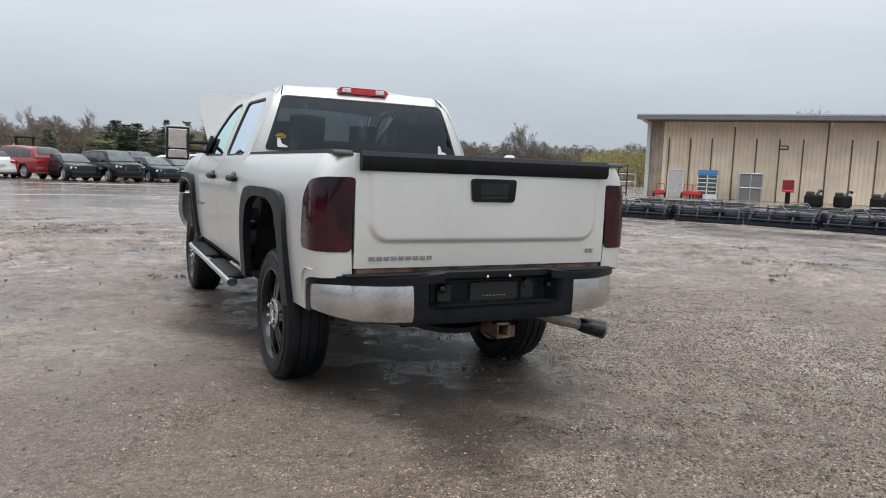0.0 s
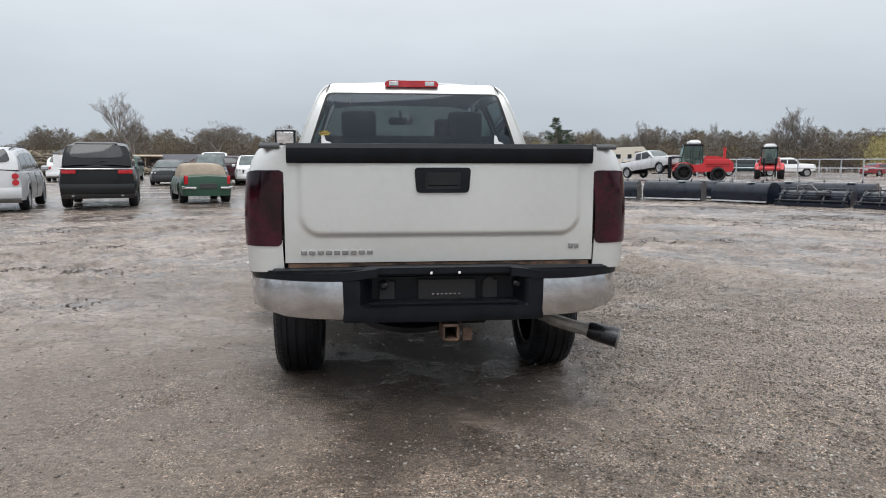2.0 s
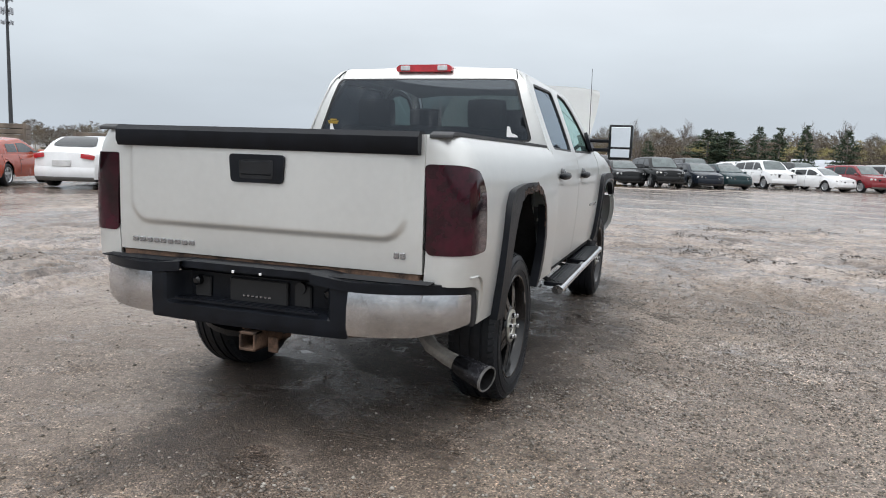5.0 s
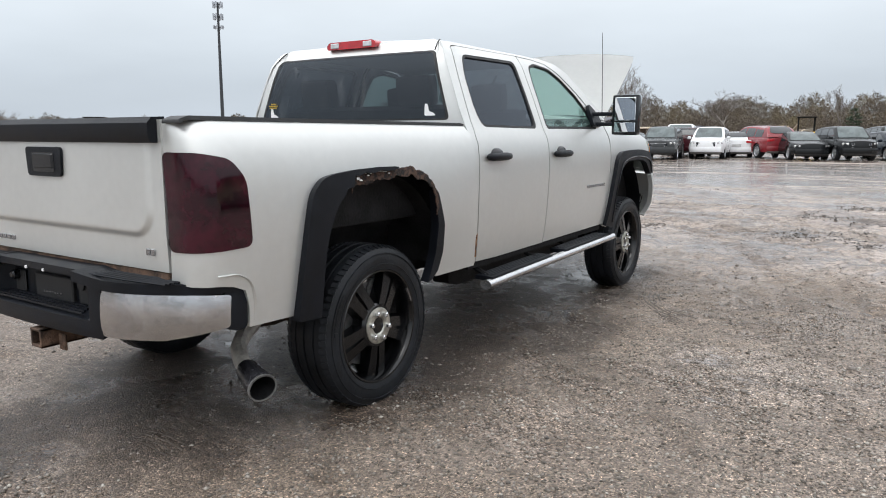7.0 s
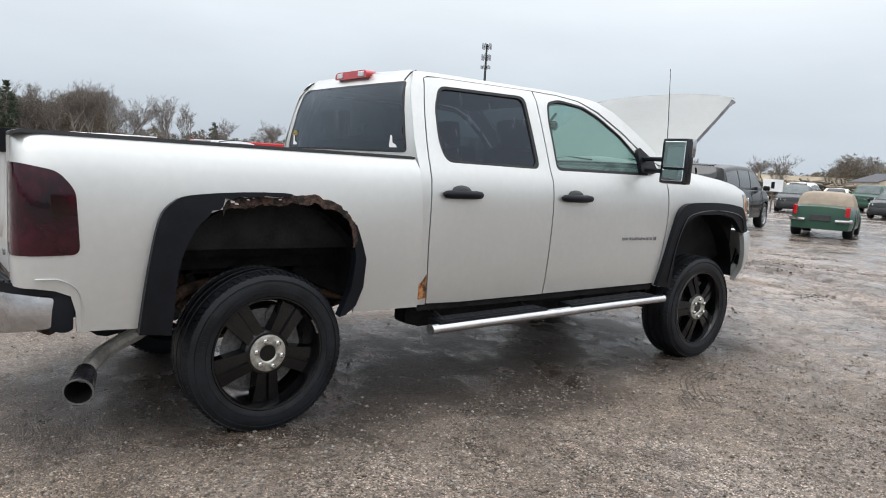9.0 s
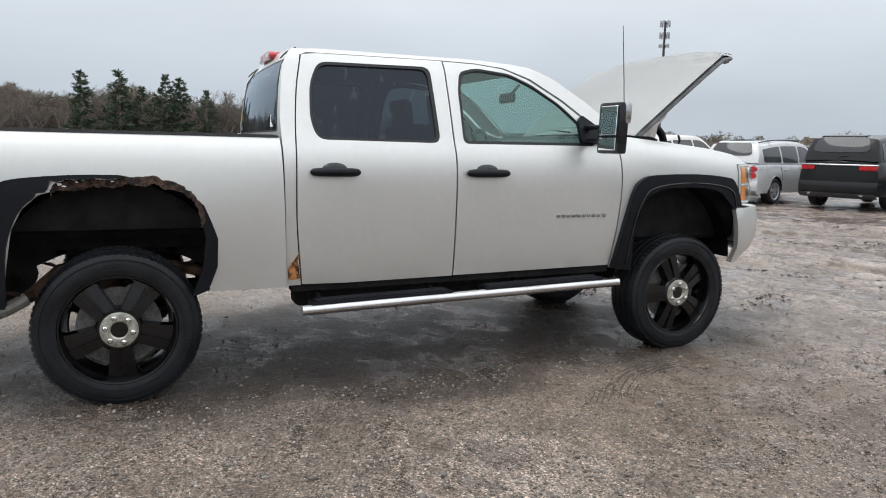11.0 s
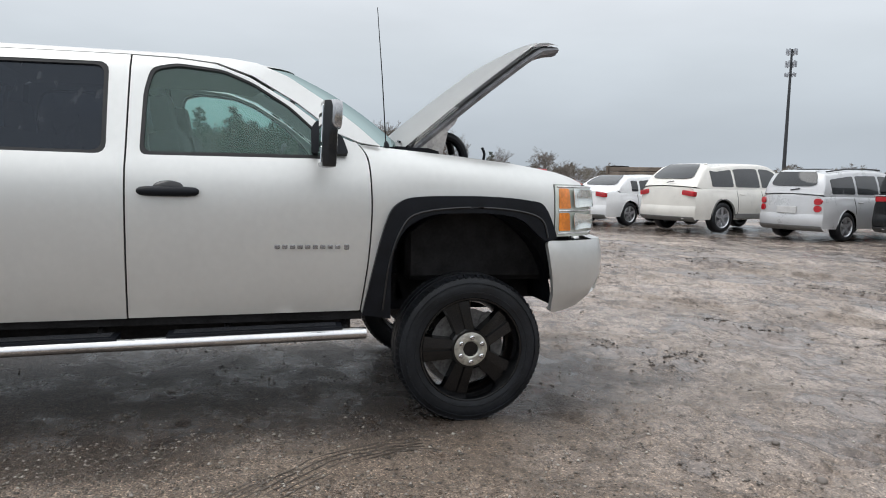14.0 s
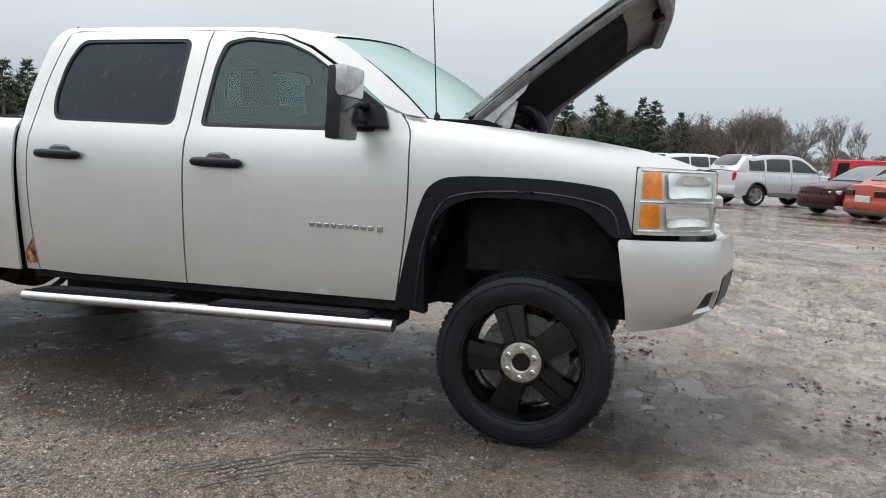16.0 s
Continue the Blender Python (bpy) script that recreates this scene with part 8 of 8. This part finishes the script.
part("post", bm, M_BOARD, pole)
bm = bmesh.new()
box(bm, (0, 0, 8.9), (2.4, .14, .16))
part("crossarm", bm, M_BOARD, pole)

board = thing("number_board", "small white board on a post", "sign", at=pose(-15.6, 34.5, .1, 0, 0, 25))
bm = bmesh.new()
tube(bm, [(0, 0, 0), (0, 0, 1.2)], .04, 6)
part("post", bm, M_BOARD, board)
bm = bmesh.new()
box(bm, (0, -.03, 1.35), (.95, .04, .62), .01)
part("panel", bm, P_WHITE, board)
bm = bmesh.new()
box(bm, (0, -.056, 1.36), (.16, .012, .34), .01)
part("mark", bm, M_BLACK, board)

# ---- trees and woods ----
M_BARK = mat("grey_brown_bark", (0.19, 0.168, 0.15), 0.9, 0, 0.3, 3, 30)
M_TWIG = island_mat("bare_twigs", [(0, (0.14, 0.12, 0.105)), (1, (0.27, 0.235, 0.205))], 0.9, 0.2)
M_NEEDLE = island_mat("pine_needles", [(0, (0.035, 0.056, 0.040)), (.6, (0.070, 0.100, 0.064)), (1, (0.13, 0.16, 0.10))], 0.8, 0.2)
M_BUD = island_mat("yellow_buds", [(0, (0.24, 0.21, 0.10)), (1, (0.46, 0.41, 0.18))], 0.9, 0.2)


def woods_mat(name, stops):
    """Hues that change from clump to clump as well as from twig to twig."""
    m = island_mat(name, stops, 0.9, 0.15)
    N, L = m.node_tree.nodes, m.node_tree.links
    r = [n for n in N if n.type == "VALTORGB"][0]
    g = [n for n in N if n.type == "NEW_GEOMETRY"][0]
    tc, nz, a, b = N.new("ShaderNodeTexCoord"), N.new("ShaderNodeTexNoise"), N.new("ShaderNodeMapRange"), N.new("ShaderNodeMath")
    nz.inputs["Scale"].default_value, nz.inputs["Detail"].default_value = 0.13, 3.0
    L.new(tc.outputs["Object"], nz.inputs["Vector"])
    a.inputs["From Min"].default_value, a.inputs["From Max"].default_value, a.inputs["To Max"].default_value = 0.28, 0.72, 0.72
    L.new(nz.outputs[0], a.inputs[0])
    b.operation = "MULTIPLY_ADD"
    b.inputs[1].default_value = 0.28
    L.new(g.outputs["Random Per Island"], b.inputs[0])
    L.new(a.outputs[0], b.inputs[2])
    L.new(b.outputs[0], r.inputs[0])
    return m


M_WOODS = woods_mat("spring_woods", [(0, (0.085, 0.095, 0.060)), (.22, (0.125, 0.108, 0.090)), (.5, (0.165, 0.138, 0.112)), (.7, (0.195, 0.158, 0.105)), (.86, (0.205, 0.175, 0.095)), (1, (0.135, 0.145, 0.075))])


def sliver(V, F, p, d, length, w, rng):
    """A thin flat twig."""
    d = d.normalized()
    a = d.cross(Vector((rng.uniform(-1, 1), rng.uniform(-1, 1), rng.uniform(-1, 1))))
    if a.length < 1e-4:
        return
    a = a.normalized() * w
    i = len(V)
    q = p + d * length
    V += [tuple(p - a), tuple(p + a), tuple(q)]
    F.append((i, i + 1, i + 2))


def bare_tree(seed, height=10.0, spread_=.5, levels=4, trunk=.16, fork=.28, twig_n=5, vase=0.5):
    """Trunk and limbs as one mesh, fine twigs as another."""
    rng = random.Random(seed)
    bm = bmesh.new()
    V, F = [], []

    def grow(p, d, length, r, level):
        n = 3
        pts, rs = [p], [r]
        q, dd = p.copy(), d.copy()
        for k in range(n):
            dd = (dd + Vector((rng.gauss(0, .12), rng.gauss(0, .12), rng.gauss(.05, .06)))).normalized()
            q = q + dd * (length / n)
            pts.append(q.copy())
            rs.append(r * (1 - .27 * (k + 1) / n))
        tube(bm, pts, rs, 6 if level < 2 else 4, False)
        if level >= levels:
            for k in range(twig_n):
                t = rng.random()
                b = pts[0].lerp(pts[-1], t)
                v = (dd + Vector((rng.gauss(0, .5), rng.gauss(0, .5), rng.gauss(.15, .4))))
                sliver(V, F, b, v, length * rng.uniform(.6, 1.3), .007 + height * .0004, rng)
                b2 = b + v.normalized() * length * .4
                for _ in range(2):
                    sliver(V, F, b2, v.normalized() + Vector((rng.gauss(0, .5), rng.gauss(0, .5), rng.gauss(.1, .4))), length * rng.uniform(.4, .9), .006 + height * .0003, rng)
            return
        kids = rng.choice((3, 3, 4)) if level else rng.choice((4, 5))
        for k in range(kids):
            t = 1.0 if k == 0 else rng.uniform(fork if level == 0 else .3, 1.0)
            i = min(n - 1, int(t * n))
            b = pts[i].lerp(pts[i + 1], t * n - i) if t < 1 else pts[-1]
            a = rng.uniform(0, 6.28)
            out = Vector((math.cos(a), math.sin(a), 0))
            nd = (dd * (1.0 - spread_ * .4) + out * spread_ * rng.uniform(.6, 1.2) + Vector((0, 0, vase * .3))).normalized()
            grow(b, nd, length * rng.uniform(.58, .78), rs[-1] * (.88 if k == 0 else .66), level + 1)

    grow(Vector((0, 0, -.1)), Vector((0, 0, 1)), height * .30, trunk * height / 10, 0)
    a = bpy.data.meshes.new("trunk")
    bm.to_mesh(a)
    bm.free()
    a.materials.append(M_BARK)
    a.shade_smooth()
    b = bpy.data.meshes.new("crown")
    b.from_pydata(V, [], F)
    b.materials.append(M_TWIG)
    return a, b


def pine_tree(seed, height=10.0, width=2.6, ragged=.35):
    rng = random.Random(seed)
    bm = bmesh.new()
    tube(bm, [(0, 0, -.1), (0, 0, height * .5), (0, 0, height * .97)], [.17 * height / 10, .11 * height / 10, .02], 7, False)
    V, F = [], []
    z = height * .12
    while z < height * .98:
        t = z / height
        r = width * (1 - t) ** .8 * rng.uniform(1 - ragged, 1.1) + .12
        for k in range(rng.randint(5, 7)):
            a = rng.uniform(0, 6.28)
            d = Vector((math.cos(a), math.sin(a), rng.uniform(-.12, .25)))
            tip = Vector((0, 0, z)) + d * r
            tube(bm, [(0, 0, z), tuple(tip)], [.03, .008], 4, False)
            m_ = max(10, int(52 * r / width))
            for j in range(m_):
                s = rng.uniform(.25, 1.05)
                p = Vector((0, 0, z)) + d * r * s + Vector((rng.gauss(0, .12), rng.gauss(0, .12), rng.gauss(0, .08)))
                v = d * .6 + Vector((rng.gauss(0, .5), rng.gauss(0, .5), rng.gauss(.15, .35)))
                sliver(V, F, p, v, rng.uniform(.25, .60), rng.uniform(.06, .13), rng)
        z += height * rng.uniform(.030, .062)
    a = bpy.data.meshes.new("trunk")
    bm.to_mesh(a)
    bm.free()
    a.materials.append(M_BARK)
    b = bpy.data.meshes.new("crown")
    b.from_pydata(V, [], F)
    b.materials.append(M_NEEDLE)
    return a, b


def plant(name, label, pair, bearing, dist, scale, turn=0, group="trees round the lot", squash=1.0):
    a = radians(bearing)
    c = thing(name, label, "tree", group, at=pose(1.5 + dist * math.sin(a), -2.0 + dist * math.cos(a), .0, 0, 0, turn) @ Matrix.Diagonal((scale * squash, scale * squash, scale, 1)))
    for n, me in zip(("trunk", "crown"), pair):
        link_mesh(n, me, c)
    return c


T_TALL = bare_tree(11, 10, .46, 5, .15, .12, 2)
T_ROUND = bare_tree(23, 10, .72, 5, .18, .30, 3, .25)
T_SLIM = bare_tree(31, 10, .32, 4, .11, .3, 5)
T_WIDE = bare_tree(47, 10, .58, 5, .15, .15, 2)
T_BARE2 = bare_tree(59, 10, .5, 4, .13, .35, 5)
PINE_A, PINE_B, PINE_C = pine_tree(3, 10, 3.0, .5), pine_tree(8, 10, 3.8, .6), pine_tree(15, 10, 2.6, .45)

BARE = "bare leafless deciduous tree against the grey sky"
PINE = "dark green ragged pine tree"
# bearing, top elevation in degrees, distance
for pair, bearing, elev, dist, squash in (
        (T_TALL, -17.9, 4.8, 124, 1.0), (T_ROUND, -11.6, 3.15, 119, 1.2), (T_SLIM, -1.3, 3.3, 135, .9), (T_SLIM, -4.2, 3.2, 130, 1.0), (T_TALL, 7.5, 3.3, 140, .8), (T_SLIM, 9.2, 3.4, 150, .9),
        (T_WIDE, 21.8, 3.2, 150, .8), (T_BARE2, 26.5, 2.9, 160, 1.0), (T_TALL, 31.6, 3.9, 150, 1.0), (T_WIDE, 33.0, 3.5, 150, .9), (T_ROUND, 53.0, 5.4, 120, 1.0),
        (T_ROUND, -28.8, 2.1, 150, 1.1), (T_WIDE, -27.4, 2.3, 140, 1.1), (T_TALL, -24.3, 2.0, 170, 1.0), (T_SLIM, -33, 1.7, 170, 1.2), (T_WIDE, -37.5, 1.7, 170, 1.2),
        (T_ROUND, -66.2, 2.5, 128, 1.2), (T_WIDE, -64.5, 1.6, 140, 1.4), (T_TALL, -70.1, 2.5, 128, 1.0), (T_SLIM, -71.8, 3.35, 111, .9), (T_TALL, -73.5, 3.7, 111, 1.1), (T_WIDE, -75.9, 3.6, 109, 1.1), (T_TALL, -77.6, 4.3, 109, 1.0), (T_ROUND, -79.4, 4.4, 106, 1.0),
        (T_ROUND, -78.6, 4.1, 108, .9), (T_WIDE, -81.1, 3.75, 106, 1.1), (T_BARE2, -82.2, 3.7, 108, 1.2), (T_WIDE, -83.1, 3.8, 106, 1.1), (T_TALL, -85.0, 3.7, 108, 1.1), (T_SLIM, -87.6, 3.6, 110, 1.2), (T_WIDE, -91.4, 3.6, 106, 1.0), (T_SLIM, -94.2, 3.3, 108, 1.2), (T_BARE2, -96.5, 3.2, 112, 1.2),
        (T_TALL, -99.8, 4.4, 101, 1.0), (T_TALL, -101.5, 4.9, 101, 1.0), (T_WIDE, -102.0, 4.4, 103, 1.0), (T_WIDE, -105.5, 4.2, 108, 1.2), (T_TALL, -98.2, 3.4, 112, 1.2), (T_TALL, -132.8, 4.6, 98, 1.1)):
    h = 1.3 + dist * math.tan(radians(elev))
    top = .90 * max(v.co.z for v in pair[1].vertices)
    plant("bare_tree", BARE, pair, bearing, dist, h / top, bearing * 37, squash=squash)
for pair, bearing, elev, dist, squash in (
        (PINE_B, .8, 2.85, 120, 2.1), (PINE_B, 2.3, 2.7, 122, 2.1), (PINE_A, 1.6, 2.75, 124, 2.0), (PINE_A, 5.7, 3.25, 120, 1.0), (PINE_C, 7.4, 3.3, 122, .9), (PINE_B, 14.7, 3.7, 118, 1.2), (PINE_A, 15.6, 2.9, 122, 1.2), (PINE_B, 4.3, 3.1, 125, 1.1), (PINE_B, 10.0, 2.9, 125, 1.2), (PINE_A, -3.5, 2.0, 125, 1.2),
        (PINE_C, -70.4, 2.3, 130, 1.1), (PINE_A, -92.6, 5.3, 101, .9), (PINE_C, -90.1, 5.3, 101, 1.1), (PINE_B, -88.6, 4.1, 102, 1.1), (PINE_B, -86.9, 5.05, 103, .9), (PINE_A, -85.9, 5.1, 103, 1.0), (PINE_B, -84.0, 4.0, 103, .9), (PINE_A, -102.8, 4.8, 100, .9), (PINE_C, -104.4, 4.2, 104, 1.1),
        (PINE_B, -133.5, 5.4, 95, 1.1), (PINE_A, -135.0, 5.6, 92, 1.1), (PINE_C, -136.2, 5.3, 95, 1.2), (PINE_B, -137.6, 5.2, 96, 1.1), (PINE_A, -131.8, 4.4, 98, 1.1)):
    h = 1.3 + dist * math.tan(radians(elev))
    plant("pine_tree", PINE, pair, bearing, dist, h / 10, bearing * 53, squash=squash)


def woods(name, label, b0, b1, dist, elev, n, seed, material, depth=30, fill=1.0):
    """A far belt of leafless wood: many upright twig clumps."""
    rng = random.Random(seed)
    V, F = [], []
    for _ in range(n):
        b = radians(rng.uniform(b0, b1))
        d = dist + depth * rng.random()
        x, y = 1.5 + d * math.sin(b), -2 + d * math.cos(b)
        wob = .75 + .35 * noise.noise(Vector((math.degrees(b) * .55, seed * 3.1, 0))) + .12 * noise.noise(Vector((math.degrees(b) * 2.3, seed, 5)))
        h = (1.3 + d * math.tan(radians(elev))) * (wob + .25) * rng.uniform(.72, 1.1)
        i = len(V)
        V += [(x - .05, y, 0), (x + .05, y, 0), (x, y, h * .8)]
        F.append((i, i + 1, i + 2))
        for k in range(170):
            t = rng.random() ** .7
            z = h * (.12 + .8 * t)
            r = h * .17 * math.sin(math.pi * min(1, .12 + t * .9)) + .2
            p = Vector((x + rng.gauss(0, r), y + rng.gauss(0, r), z))
            sliver(V, F, p, Vector((rng.gauss(0, .6), rng.gauss(0, .6), rng.uniform(.1, 1))), h * rng.uniform(.04, .11), rng.uniform(.025, .06) * fill, rng)
    me = bpy.data.meshes.new(name)
    me.from_pydata(V, [], F)
    me.materials.append(material)
    return tagged(new(name, me), label, "woods", kind="stuff")


woods("far_woods", "brown and ochre belt of leafless spring woods", -24, 62, 165, 2.45, 2400, 1, M_WOODS)
woods("far_woods", "brown brush at the edge of the lot", -22, 64, 135, 1.35, 1500, 2, M_WOODS, 20, 1.6)
woods("yellow_brush", "yellow-green budding willows", 37, 46, 110, 2.3, 110, 3, M_BUD, 15)
woods("yellow_brush", "yellow-green budding brush", -1, 16, 140, 1.9, 120, 4, M_BUD, 15)
woods("far_woods", "dense leafless woods behind the lot", -112, -78, 122, 3.3, 1500, 5, M_WOODS, 30)
woods("far_woods", "low brown brush along the far edge", -78, -22, 190, 1.35, 900, 6, M_WOODS, 30, 1.3)
woods("far_woods", "brown belt of woods at the lot's far side", -142, -112, 120, 3.0, 500, 8, M_WOODS, 30, 1.2)
woods("far_woods", "brown belt of woods behind the camera", 62, 218, 170, 2.2, 900, 7, M_WOODS, 30, 1.6)


# piles of logs and rubble along the back of the lot
M_LOG = island_mat("cut_logs", [(0, (0.07, 0.062, 0.052)), (.6, (0.20, 0.175, 0.14)), (1, (0.44, 0.36, 0.26))], 0.85, 0.2)


def pile(name, label, x0, y0, x1, y1, h, n, seed, r=(.12, .3)):
    rng = random.Random(seed)
    bm = bmesh.new()
    for _ in range(n):
        t = rng.random()
        u = rng.random()
        z = h * (1 - u) * math.sin(math.pi * (.08 + .84 * t)) * rng.random() ** .5
        x, y = x0 + (x1 - x0) * t + rng.gauss(0, .8), y0 + (y1 - y0) * t + rng.gauss(0, 1.2)
        rr_ = rng.uniform(*r)
        d = Vector((rng.gauss(0, 1), rng.gauss(0, 1), rng.gauss(0, .15))).normalized() * rng.uniform(.5, 1.4)
        p = Vector((x, y, z + rr_))
        tube(bm, [p - d, p + d], rr_, 7)
    return tagged(part(name, bm, M_LOG, None, "", 40), label, "logs", kind="stuff")


pile("log_pile", "long low heap of split firewood behind the cars", -41, 70, -24, 78, 2.3, 1700, 2, (.05, .14))
pile("log_pile", "heap of pale split logs", -13, 78, -5, 80, 2.4, 500, 3, (.07, .18))
pile("log_pile", "long heap of cut logs beyond the cars", -66, 58, -42, 68, 2.2, 1200, 4, (.06, .15))
hill = bmesh.new()
for i in range(1):
    n = 20
    ring = [hill.verts.new((-70 + 42 * math.cos(a), 165 + 16 * math.sin(a), -.5)) for a in (2 * math.pi * k / n for k in range(n))]
    ring2 = [hill.verts.new((-70 + 22 * math.cos(a), 165 + 7 * math.sin(a), 4.2)) for a in (2 * math.pi * k / n for k in range(n))]
    for k in range(n):
        hill.faces.new((ring[k], ring[(k + 1) % n], ring2[(k + 1) % n], ring2[k]))
    hill.faces.new(ring2)
tagged(part("earth_bank", hill, mat("bare_tan_earth", (0.30, 0.25, 0.18), 0.9, 0, 0.2, .3, 6), None, "", 60), "bare tan earth bank at the horizon", "bank", kind="structure")
